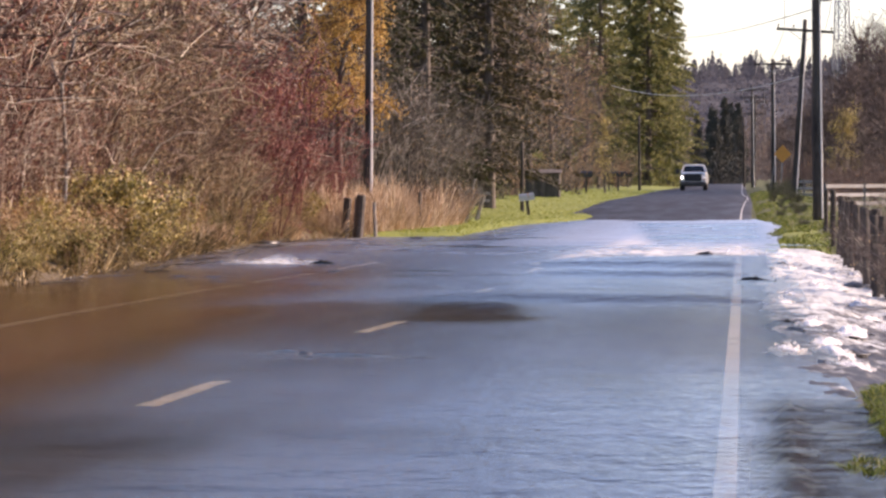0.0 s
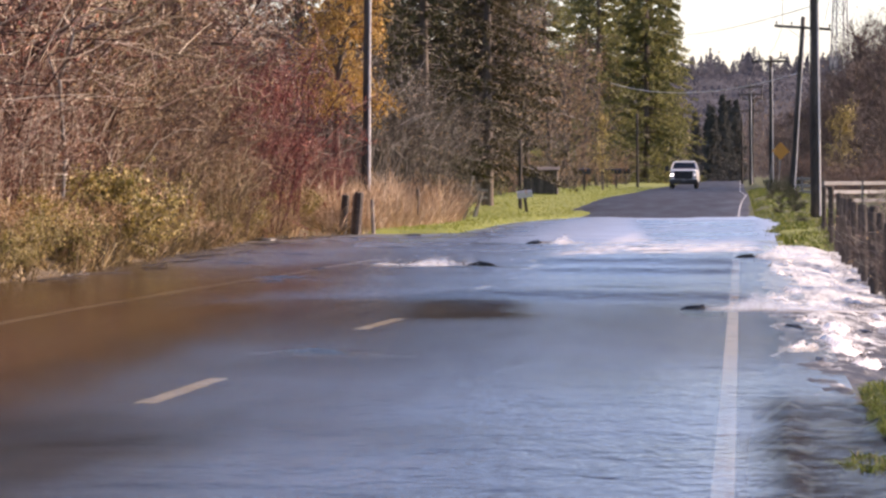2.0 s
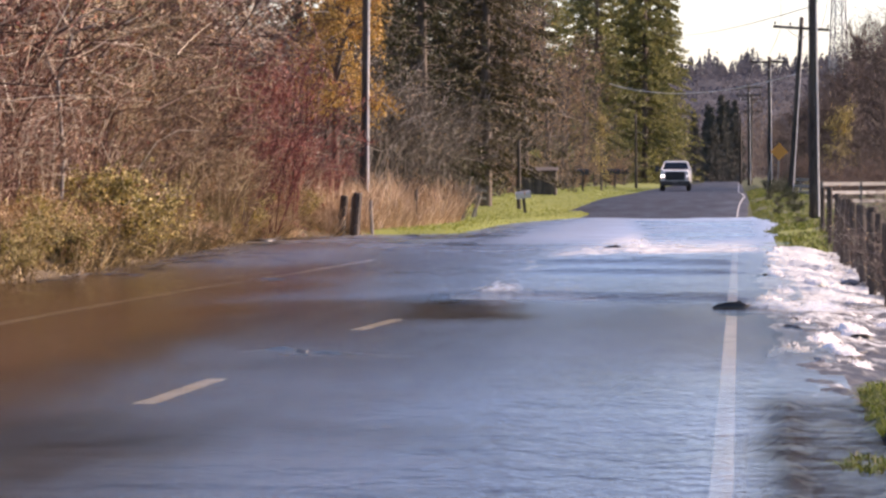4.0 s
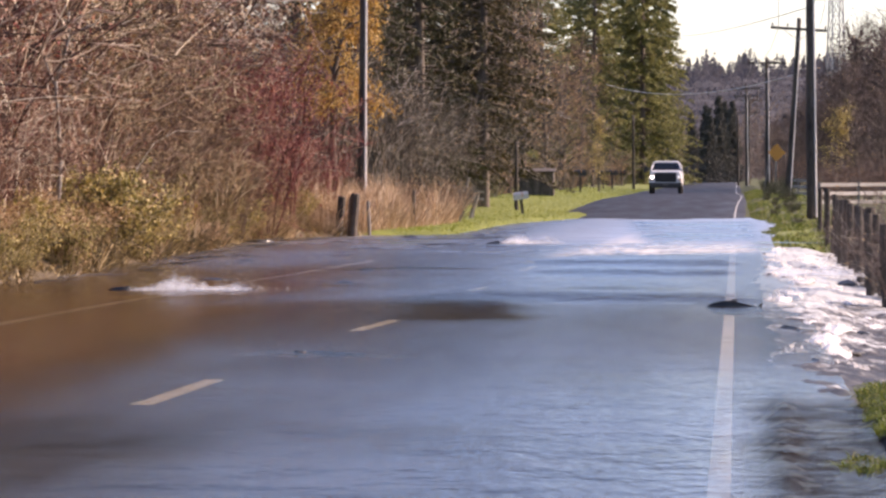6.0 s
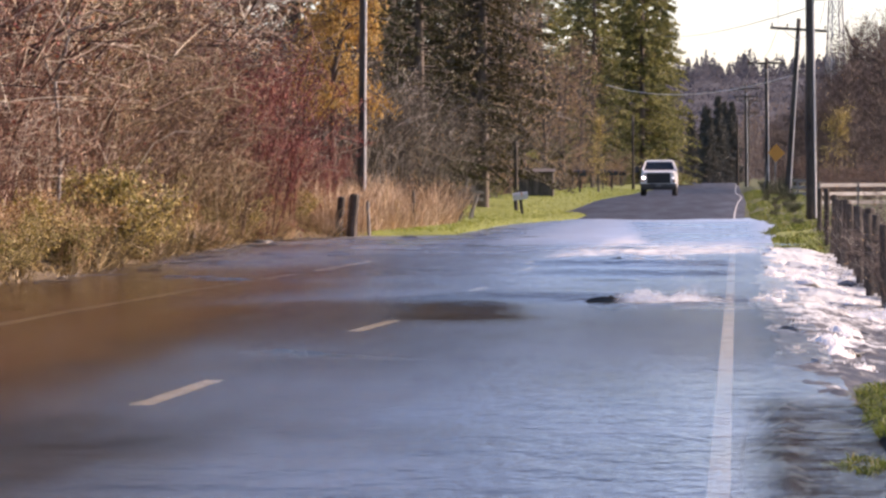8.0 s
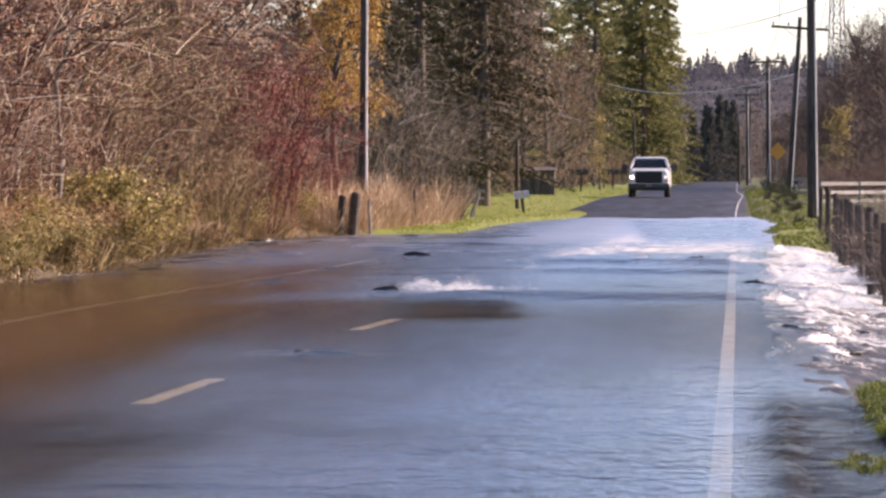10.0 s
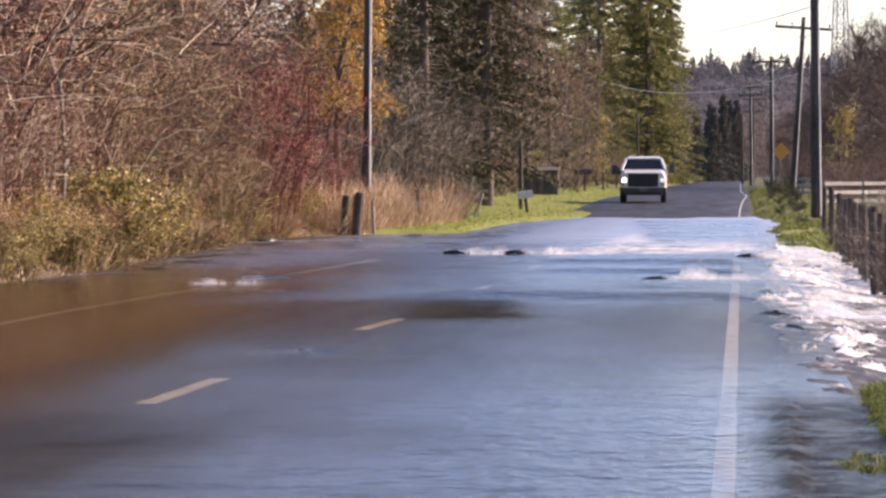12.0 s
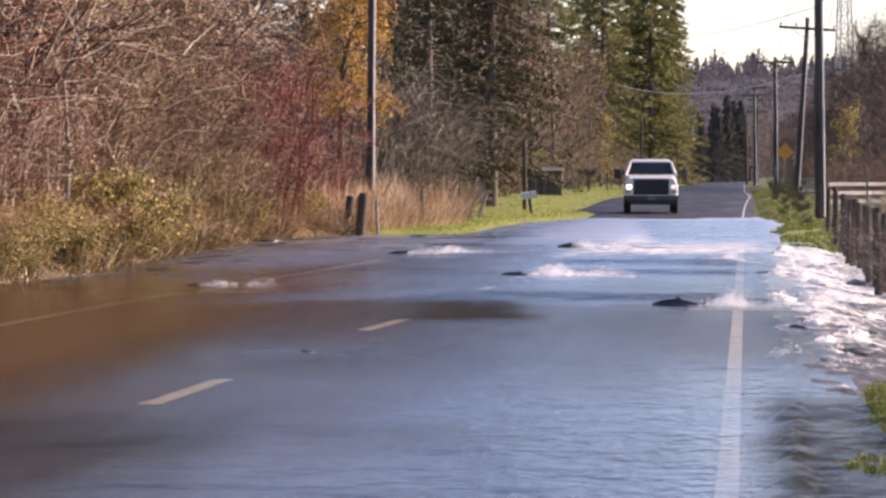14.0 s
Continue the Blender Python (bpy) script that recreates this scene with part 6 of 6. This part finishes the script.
def make_salmon(seed, length):
    """A salmon, its head towards -x, its origin in the middle of the body."""
    rng = random.Random(seed)
    f = new("salmon")
    bm = bmesh.new()
    prof = [(-0.50, 0.012, 0.016), (-0.47, 0.035, 0.045), (-0.41, 0.058, 0.080), (-0.30, 0.075, 0.115), (-0.15, 0.085, 0.140), (0.0, 0.082, 0.138), (0.15, 0.068, 0.115), (0.28, 0.048, 0.080), (0.38, 0.030, 0.052), (0.43, 0.022, 0.046)]
    rings = []
    for x, w, h in prof:
        rings.append([(x * length, math.cos(2 * math.pi * k / 14) * w * length, (math.sin(2 * math.pi * k / 14) * h + (0.02 if x < 0 else 0.01)) * length) for k in range(14)])
    loft(bm, rings)
    part("body", bm, FISH_BACK, f, smooth=True)
    bm = bmesh.new()
    L = length
    loft(bm, [[(-0.10 * L, 0, 0.13 * L), (0.07 * L, 0, 0.12 * L), (0.075 * L, 0, 0.155 * L), (-0.01 * L, 0, 0.185 * L)], [(-0.10 * L, 0.008, 0.13 * L), (0.07 * L, 0.008, 0.12 * L), (0.075 * L, 0.008, 0.155 * L), (-0.01 * L, 0.008, 0.185 * L)]])
    part("dorsal_fin", bm, FISH_FIN, f)
    for s in (-1, 1):
        bm = bmesh.new()
        loft(bm, [[(-0.30 * L, s * 0.07 * L, -0.02 * L), (-0.22 * L, s * 0.075 * L, -0.03 * L), (-0.17 * L, s * 0.15 * L, -0.05 * L)], [(-0.30 * L, s * 0.07 * L, -0.03 * L), (-0.22 * L, s * 0.075 * L, -0.04 * L), (-0.17 * L, s * 0.15 * L, -0.06 * L)]])
        part("pectoral_fin", bm, FISH_FIN, f)
    bm = bmesh.new()
    pts = [(0, 0.022), (0.05, 0.05), (0.14, 0.115), (0.115, 0.05), (0.105, 0), (0.115, -0.05), (0.14, -0.115), (0.05, -0.05), (0, -0.022)]
    loft(bm, [[(x * L, y, z * L) for x, z in pts] for y in (-0.006, 0.006)])
    tail = part("tail_fin", bm, FISH_FIN, f)
    tail.matrix_basis = pose(0.42 * L, 0, 0.01 * L)
    tagged(f, "dark salmon swimming half out of the shallow water", "salmon", "salmon crossing the road")
    return f, tail


def mist_matter():
    """Fine white spray: dense near the water, torn and thinning upwards and at both ends."""
    m, n, l, b = nodes_of("fine_spray")
    n.remove(b)
    tc = n.new("ShaderNodeTexCoord")
    sp = n.new("ShaderNodeSeparateXYZ")
    l.new(tc.outputs["UV"], sp.inputs[0])
    torn = noise_tex(n, l, 6.0, 5, 0.65)
    a = maths(n, l, "MULTIPLY_ADD", torn, 1.9, maths(n, l, "MULTIPLY_ADD", sp.outputs["Y"], -1.25, -0.05))
    ends = maths(n, l, "MULTIPLY", maths(n, l, "MINIMUM", maths(n, l, "MULTIPLY", sp.outputs["X"], 9.0), 1.0), maths(n, l, "MINIMUM", maths(n, l, "MULTIPLY_ADD", sp.outputs["X"], -2.2, 2.2), 1.0))
    clip = n.new("ShaderNodeClamp")
    l.new(a, clip.inputs["Value"])
    a = maths(n, l, "MULTIPLY", maths(n, l, "MULTIPLY", clip.outputs[0], ends), 0.80)
    df, tl, mx, cl, out = (n.new("ShaderNodeBsdf" + k) if k[0] != "M" else n.new("ShaderNode" + k) for k in ("Diffuse", "Translucent", "MixShader", "Transparent", "MixShader"))
    df.inputs["Color"].default_value = tl.inputs["Color"].default_value = (0.84, 0.89, 0.95, 1)
    l.new(df.outputs[0], mx.inputs[1])
    l.new(tl.outputs[0], mx.inputs[2])
    l.new(a, out.inputs[0])
    l.new(cl.outputs[0], out.inputs[1])
    l.new(mx.outputs[0], out.inputs[2])
    l.new(out.outputs[0], n["Material Output"].inputs["Surface"])
    return m


MIST = mist_matter()


def make_splash(seed, length, height, drops, name="splash", label="white splash thrown up behind a salmon"):
    """Veils of fine spray, a scatter of drops and a low mound of white water, trailing towards +x."""
    rng = np.random.RandomState(seed)
    root = new(name)

    def crown(f):
        return np.sin(np.pi * np.clip(f * 0.84 + 0.12, 0, 1)) * (0.38 + 0.62 * np.sin(f * 6.5 + seed * 1.3) ** 2)
    S, T = np.meshgrid(np.linspace(0, 1, 48), np.linspace(0, 1, 9))
    vs, fs, uvs = [], [], []
    wide = 0.10 if height > 0.15 else 0.26
    layers = 3 if height > 0.15 else 2
    for j in range(layers):
        y = (j - (layers - 1) / 2) * wide + 0.05 * fractal(S, T, seed * 7 + j, 3, 9, 3) * (0.4 + T)
        z = T * height * crown(S + 0.05 * rng.uniform(-1, 1)) * rng.uniform(0.75, 1.25) - 0.02
        vs.append(np.stack([S * length + 0.05 * rng.normal(), y, z], -1).reshape(-1, 3))
        idx = np.arange(S.size).reshape(S.shape) + j * S.size
        fs.append(np.stack([idx[:-1, :-1], idx[:-1, 1:], idx[1:, 1:], idx[1:, :-1]], -1).reshape(-1, 4))
        uvs.append(np.stack([S, T], -1).reshape(-1, 2))
    fs, uvs = np.concatenate(fs), np.concatenate(uvs)
    me = array_mesh("veil", np.concatenate(vs), fs, True)
    me.uv_layers.new(name="UVMap").data.foreach_set("uv", uvs[fs.ravel()].astype(np.float32).ravel())
    tagged(link_mesh("veil", me, MIST, root), kind="stuff")
    f = rng.uniform(0, 1, drops)
    c = np.stack([f * length, rng.normal(0, 0.10, drops), np.abs(rng.normal(0, 0.6, drops)) * height * crown(f)], -1)
    v, q = leaves(c, 0.018, rng, 1.3, None, 0.5)
    tagged(link_mesh("spray", array_mesh("spray", v, q), THROWN, root), kind="stuff")
    if height < 0.15:
        return tagged(root, label, "splash", "splashes behind the salmon")
    xs, ys = np.linspace(0, 1, 40), np.linspace(-1, 1, 9)
    X, Y = np.meshgrid(xs, ys)
    Z = height * 0.13 * np.sin(np.pi * X) ** 0.7 * (1 - Y ** 2) * (0.75 + 0.35 * fractal(X, Y, seed, 3, 18, 3)) - 0.025
    idx = np.arange(X.size).reshape(X.shape)
    q = np.stack([idx[:-1, :-1], idx[:-1, 1:], idx[1:, 1:], idx[1:, :-1]], -1).reshape(-1, 4)
    P = np.stack([X * length, Y * (0.10 + 0.12 * X), Z], -1).reshape(-1, 3)
    link_mesh("foam", array_mesh("foam", P, q, True), THROWN, root)
    return tagged(root, label, "splash", "splashes behind the salmon")


# when it stops splashing; then time, across, along: each salmon's way over the road
SALMON = [
    (2.3, [(0, -0.67, 76.6), (0.3, -1.06, 77.7), (0.6, -1.65, 77.7), (0.9, -2.05, 78.3), (1.2, -2.67, 80.2), (1.5, -3.22, 81.6), (1.8, -4.05, 83.9), (2.1, -4.41, 85.1), (2.5, -4.77, 86.1), (3, -4.95, 86.6), (6.9, -9.6, 86.6), (14, -9.7, 86.6)]),
    (7.3, [(0, 0.7, 70.9), (1.2, 0.54, 70.6), (1.8, 0.27, 70), (2.1, 0.09, 71.4), (2.4, -0.24, 73), (2.7, -0.63, 74), (3, -1.04, 75.5), (3.2, -1.31, 76.7), (5.3, -4.39, 85.8), (5.9, -5.04, 86.9), (6.5, -6.3, 86.7), (7.2, -7.59, 87.3), (8.9, -9.6, 87.3), (14, -9.7, 87.3)]),
    (10, [(0, 0.18, 57.8), (0.3, 0.21, 57.5), (0.6, 0.36, 56.9), (0.9, 0.42, 56.3), (1.2, 0.56, 55.8), (1.5, 0.62, 55.2), (2.1, 0.76, 61.4), (3.2, 0.44, 59.8), (5.3, 0.41, 60), (5.9, 0.42, 60.2), (6.2, 0.61, 60.9), (6.5, 0.39, 62.6), (6.8, -0.03, 64.9), (7.1, -0.42, 65.3), (7.4, -1, 66.5), (7.7, -1.44, 68), (8, -2.02, 68.7), (8.2, -2.43, 69.5), (9.4, -4.69, 72.7), (10.2, -6.33, 73.8), (12.9, -9.6, 73.8), (14, -9.7, 73.8)]),
    (6.9, [(0, 0.46, 41.8), (0.6, 0.46, 42.5), (0.9, 0.47, 42.9), (1.2, 0.27, 43.2), (1.5, -0.06, 43.8), (1.8, -0.27, 44.3), (2.1, -0.54, 44.4), (2.4, -0.91, 44.9), (2.7, -1.32, 45.5), (3, -1.72, 45.6), (3.2, -2.03, 46.3), (5.5, -6.91, 51.1), (6, -7.95, 51.7), (6.5, -8.43, 51.7), (7.2, -9.23, 51.6), (8.4, -9.6, 51.6), (14, -9.7, 51.6)]),
    (15, [(0, 0.82, 42.8), (2.4, 0.6, 42.9), (3, 0.39, 43.8), (3.2, 0.33, 44), (5.3, -0.32, 45.2), (5.6, -0.24, 45.2), (5.9, -0.07, 45.3), (6.2, -0.03, 45.5), (6.5, -0.1, 45.7), (6.8, -0.34, 46), (7.1, -0.59, 46.2), (7.4, -0.92, 46.6), (7.7, -1.19, 46.9), (8, -1.49, 47.3), (8.2, -1.73, 47.4), (10.3, -5.25, 52.6), (10.5, -5.85, 53.3), (11, -6.85, 53.8), (11.5, -7.35, 53.8), (12, -7.55, 54), (12.3, -7.25, 54), (12.6, -7.5, 54), (13, -7.75, 54), (13.4, -7.45, 54), (13.7, -7.65, 53.8), (14, -7.4, 53.6)]),
    (3.7, [(0, -7.23, 68.2), (0.5, -6.97, 67.9), (1, -6.84, 67.7), (1.5, -5.69, 65.5), (2, -4.23, 64.8), (2.4, -3.09, 63), (2.7, -2.3, 61.9), (3, -1.6, 61.2), (3.2, -1.01, 60.5), (3.8, 0.74, 58.3), (4.5, 1.35, 55.4), (14, 1.95, 55.4)]),
    (15, [(0, 2.48, 65.5), (8.2, 1.18, 66.5), (9.4, -1.01, 67.6), (10.3, -2.4, 68.5), (10.6, -2.87, 70.2), (10.9, -3.44, 71.7), (11.5, -4.47, 73.6), (12.5, -6.06, 74.7), (13, -6.62, 75), (13.3, -6.35, 75.2), (13.7, -6.7, 75.2), (14, -6.5, 75.2)]),
    (15, [(0, 2.95, 65.5), (8.2, 1.65, 66.5), (9.5, 0.23, 67.6), (10.3, -1.18, 69), (10.6, -1.68, 70.7), (10.9, -2.23, 70.7), (11.2, -2.61, 71.2), (11.5, -3.3, 72.6), (11.8, -3.78, 73.6), (12.1, -4.31, 74.7), (13, -5.65, 76), (14, -6.3, 76.8)]),
    (15, [(0, 2.62, 52.2), (8.2, 1.32, 53.2), (9.6, 0.5, 54.9), (10.3, 0.08, 55.3), (10.6, -0.07, 55.5), (10.9, -0.16, 55.5), (11.2, -0.37, 55.5), (11.5, -0.66, 56.1), (11.8, -0.9, 56.4), (12.1, -1.29, 56.7), (12.4, -1.51, 57), (12.7, -1.91, 57.6), (13, -2.22, 57.8), (13.3, -2.62, 58.5), (13.6, -2.98, 58.9), (14, -3.35, 59.2)]),
    (15, [(0, 2.5, 47.3), (8.2, 1.2, 48.3), (10.3, 0.66, 50.1), (10.6, 0.54, 50.3), (10.9, 0.36, 51), (11.2, 0.28, 51), (11.5, 0.29, 51), (12.1, 0.33, 51), (12.4, 0.29, 51), (12.7, 0.36, 50.9), (14, 0.4, 51)]),
    (15, [(0, 2.3, 39.1), (8.2, 1, 40.1), (11.2, 0.51, 41.3), (11.5, 0.45, 42.4), (11.8, 0.43, 42.8), (12.1, 0.32, 43.6), (12.4, 0.07, 44.4), (12.7, -0.09, 44.5), (13, -0.29, 44.7), (13.3, -0.39, 45.1), (13.6, -0.57, 45.3), (14, -0.77, 45.7)]),
    (15, [(0, 2.95, 65.5), (8.2, 1.65, 66.5), (10.3, 0.89, 67.6), (11.5, 0.55, 69.8), (12.1, 0.02, 71.7), (12.4, -0.39, 72.6), (12.7, -1.04, 73.5), (13.3, -2.28, 78.3), (14, -3.6, 82.2)]),
    (15, [(0, 2.86, 61.6), (8.2, 1.56, 62.6), (11.5, 0.81, 63.5), (12.5, 0.63, 63.1), (13, 0.14, 66.1), (13.5, -0.35, 67.4), (14, -0.78, 69.3)]),
    (15, [(0, 2.77, 58.1), (8.2, 1.47, 59.1), (11.5, 0.94, 59.9), (12.5, 0.66, 61.7), (13, 0.55, 60.8), (14, 0.31, 60.9)]),
]
TRUCK_WAY = [(0, -3.80, 305), (1, -3.96, 296), (2, -4.10, 286.5), (3, -4.18, 276), (4.2, -4.26, 262), (5.5, -4.32, 247.5), (6.5, -4.33, 238), (7.5, -4.33, 227.5), (8.2, -4.31, 219),
             (9.3, -4.33, 204.5), (10.3, -4.32, 191), (11, -4.26, 182), (11.5, -4.26, 177), (12, -4.22, 172), (12.5, -4.10, 167), (13, -3.95, 161.5), (13.5, -3.68, 153.5), (14, -3.48, 147.5)]


def glide(rows, t, col):
    """A smooth value at t between rows."""
    ts = np.array([r[0] for r in rows], dtype=float)
    vs = np.array([r[col] for r in rows], dtype=float)
    m = np.gradient(vs, ts)
    i = int(np.clip(np.searchsorted(ts, t) - 1, 0, len(ts) - 2))
    h = ts[i + 1] - ts[i]
    s = min(max((t - ts[i]) / h, 0), 1)
    return float((2 * s ** 3 - 3 * s ** 2 + 1) * vs[i] + (s ** 3 - 2 * s ** 2 + s) * h * m[i] + (3 * s ** 2 - 2 * s ** 3) * vs[i + 1] + (s ** 3 - s ** 2) * h * m[i + 1])


def motions():
    # the truck rolls up to the flood
    rows = []
    for k in range(29):
        t = k * 0.5
        x, y = glide(TRUCK_WAY, t, 1), glide(TRUCK_WAY, t, 2)
        ahead = (glide(TRUCK_WAY, min(t + 0.4, 14), 1) - glide(TRUCK_WAY, max(t - 0.4, 0), 1)) / (glide(TRUCK_WAY, max(t - 0.4, 0), 2) - glide(TRUCK_WAY, min(t + 0.4, 14), 2))
        z0, z1 = float(road_z(np.array(y))), float(road_z(np.array(y + 3.7)))
        rows.append((t, pose(x, y, z0 + 0.012, math.degrees(math.atan2(z1 - z0, 3.7)), 0, math.degrees(math.atan(ahead)))))
    walk(TRUCK, rows)
    for w in [c for c in TRUCK.children if c.name.startswith("wheel")]:
        at = w.matrix_basis.translation.copy()
        turn = []
        for k in range(281):
            t = k * 0.05
            turn.append((t, Matrix.Translation(at) @ pose(0, 0, 0, math.degrees((305 - glide(TRUCK_WAY, t, 2)) / 0.40))))
        walk(w, turn)
    # the salmon dash over the crown of the road
    for i, (fish, tail, splash, wake, rows, until) in enumerate(SHOAL):
        keys, tails, wash, low = [], [], [], []
        for k in range(141):
            t = k * 0.1
            x, y = glide(rows, t, 1), glide(rows, t, 2)
            a, b = max(t - 0.15, 0), min(t + 0.15, 14)
            speed = (glide(rows, b, 1) - glide(rows, a, 1)) / (b - a)
            away = abs(speed) < 0.12 and (x < -5.5 or x > 0.9)
            head = 180 if rows[0][1] < -2 and t < 5 else 0
            beat = math.sin(t * 19 + i * 1.7)
            run = min(1.0, abs(speed) / 1.1)
            z = -0.020 + 0.022 * math.sin(t * 7 + i) * run
            if x > 0.1:
                z -= 0.055 * min(1, (x - 0.1) / 0.25)
            if x > 0.45:
                z -= 0.10 * min(1, (x - 0.45) / 0.6) + 0.22 * min(1, max(0, x - 0.95) / 0.3)
            if t > until:
                z -= 0.05
            if x < -6.5 and t > 11.2:
                z -= 0.07 * min(1, (-6.5 - x) / 0.5)
            if x < -7.8 or away:
                z -= 0.18 * min(1, max(0, (-7.8 - x) / 0.8)) if x < -7.8 else 0.2
            keys.append((t, pose(x, y, z, 6 * beat * run, 4 * math.sin(t * 9 + i) * run, head + 7 * beat * (0.3 + run))))
            tails.append((t, Matrix.Translation(TAIL_AT[i]) @ pose(0, 0, 0, 0, 0, 24 * math.sin(t * 19 + i * 1.7 - 1.2) * (0.3 + run))))
            up = -0.30 + 0.30 * min(1, max(0, (abs(speed) - 0.12) / 0.4)) if -8.9 < x < 1.3 and t < until else -0.4
            if x < -6.2 and t > 10.6:
                up -= (0.16 if t < 11.8 else 0.08) * min(1, (-6.2 - x) / 0.6)
            side = 1 if speed <= 0 else -1
            lag = 0.03 * side
            wash.append((t, pose(x + lag, y + 0.05, up + 0.012 * beat, 4 * math.sin(t * 13 + i), 0.5 * math.sin(t * 11 + i), 0 if head == 0 else 180)))
            trail = -0.30 + 0.30 * min(1, max(0, (abs(speed) - 0.7) / 0.5))
            low.append((t, pose(x + 0.7 * side, y + 0.12, min(up, trail) - 0.004 + 0.008 * math.sin(t * 8 + i), 0, 0, 0 if head == 0 else 180)))
        walk(fish, keys)
        walk(tail, tails)
        walk(splash, wash)
        walk(wake, low)
    # ripples that run and fade in place
    for i, c in enumerate(RIPPLES):
        at = c.matrix_basis.translation.copy()
        far = 1.0 if at.y > 40 else 0.12
        walk(c, [(k * 0.25, pose(at.x + 0.55 * far * math.sin(k * 0.21 + i * 2.3), at.y + 0.45 * far * math.sin(k * 0.33 + i * 1.1), 0.012 * math.sin(k * 0.45 + i * 1.9) - 0.004, 0, 0, 2 * math.sin(k * 0.2 + i))) for k in range(57)])
    # tumbling crests in the rapids surge to and fro
    for i, c in enumerate(CRESTS):
        at = c.matrix_basis.translation.copy()
        sz = c.scale.copy()
        walk(c, [(k * 0.2, pose(at.x + 0.07 * math.sin(k * 0.9 + i * 2.1), at.y + 0.05 * math.sin(k * 0.5 + i), at.z + 0.03 * math.sin(k * 1.3 + i * 1.3), 0, 7 * math.sin(k * 0.8 + i), 12 * math.sin(k * 0.37 + i))) for k in range(71)])
        c.scale = sz


def make_crest(seed):
    rng = np.random.RandomState(seed)
    n = 260
    root = new("foam_crest")
    a = rng.uniform(0, 6.28, n)
    r = np.sqrt(rng.uniform(0, 1, n))
    c = np.stack([r * np.cos(a) * 0.17, r * np.sin(a) * 0.55, np.abs(rng.normal(0, 0.05, n)) * (1.1 - r)], -1)
    v, q = leaves(c, 0.035, rng, 1.4, None, 0.5)
    tagged(link_mesh("spray" , array_mesh("spray", v, q), THROWN, root), kind="stuff")
    xs = np.linspace(-1, 1, 15)
    X, Y = np.meshgrid(xs, xs)
    Z = 0.075 * np.clip(1 - X ** 2 - Y ** 2, -0.3, 1) * (0.8 + 0.45 * fractal(X, Y, seed, 3, 4, 4)) - 0.02
    idx = np.arange(X.size).reshape(X.shape)
    q = np.stack([idx[:-1, :-1], idx[:-1, 1:], idx[1:, 1:], idx[1:, :-1]], -1).reshape(-1, 4)
    link_mesh("foam", array_mesh("foam", np.stack([X * 0.17, Y * 0.6, Z], -1).reshape(-1, 3), q, True), SPRAY, root)
    return tagged(root, "tumbling crest of white foam in the rapids", "foam", "foam crests of the rapids")


make_ground()
make_road()
make_water()
make_rapids()
make_shoulder()
make_hill()
make_thicket()
make_trees()
make_dead_sapling()
make_bank_weeds()
make_bank_straw()
make_dry_grass()
make_lawn()
make_poles()
make_wires()
make_fence_posts()
make_white_fence()
make_sign()
make_roadside()
make_tower()
make_rocks()
make_driftwood()
TRUCK = make_truck()
SHOAL, TAIL_AT = [], []
for i, (until, rows) in enumerate(SALMON):
    fish, tail = make_salmon(300 + i, 0.50 + 0.05 * ((i * 5) % 3))
    splash = make_splash(400 + i, (1.15, 1.4, 1.7)[i % 3] if i != 3 else 1.8, 0.30, 260)
    wake = make_splash(450 + i, 1.5 if i % 2 else 1.2, 0.11, 80, "wake", "low streak of foam trailing behind a salmon")
    SHOAL.append((fish, tail, splash, wake, rows, until))
    TAIL_AT.append(tail.matrix_basis.translation.copy())
RIPPLES = []
_w = random.Random(77)
for i in range(15):
    y = 46 + 52 * (i + 0.5 * _w.random()) / 15
    w = make_wavelet(i * 1.37, _w.uniform(1.2, 2.6) * (0.5 + y / 70), 0.012 + 0.00035 * y, _w.uniform(0.35, 0.7) * (0.4 + y / 50))
    w.matrix_basis = pose(_w.uniform(-6.0 if y > 50 else -2.6, -0.6), y, 0)
    RIPPLES.append(w)
for i in range(14):
    y = 54 + 36 * (i + _w.random()) / 14
    w = make_wavelet(i * 2.11, _w.uniform(0.7, 1.7), 0.040, _w.uniform(0.35, 0.6))
    w.matrix_basis = pose(_w.uniform(-9.0, -6.0), y, 0)
    RIPPLES.append(w)
for x, y, L in ((-3.52, 33.6, 0.9), (-3.95, 33.9, 0.6), (-3.25, 33.3, 1.2)):
    w = make_wavelet(x * 3, L, 0.032, 0.5)
    w.matrix_basis = pose(x, y, 0)
    RIPPLES.append(w)
CRESTS = []
_r = random.Random(9)
for i in range(34):
    y = 33.0 + 55 * _r.random() ** 0.8
    x = 0.42 + 0.35 * min(1, max(0, (y - 55) / 30)) + _r.random() ** 1.3 * 1.35
    c = make_crest(500 + i)
    c.matrix_basis = pose(x, y, float(rapid_z(np.array(x), np.array(y))) - 0.02)
    CRESTS.append(c)
motions()
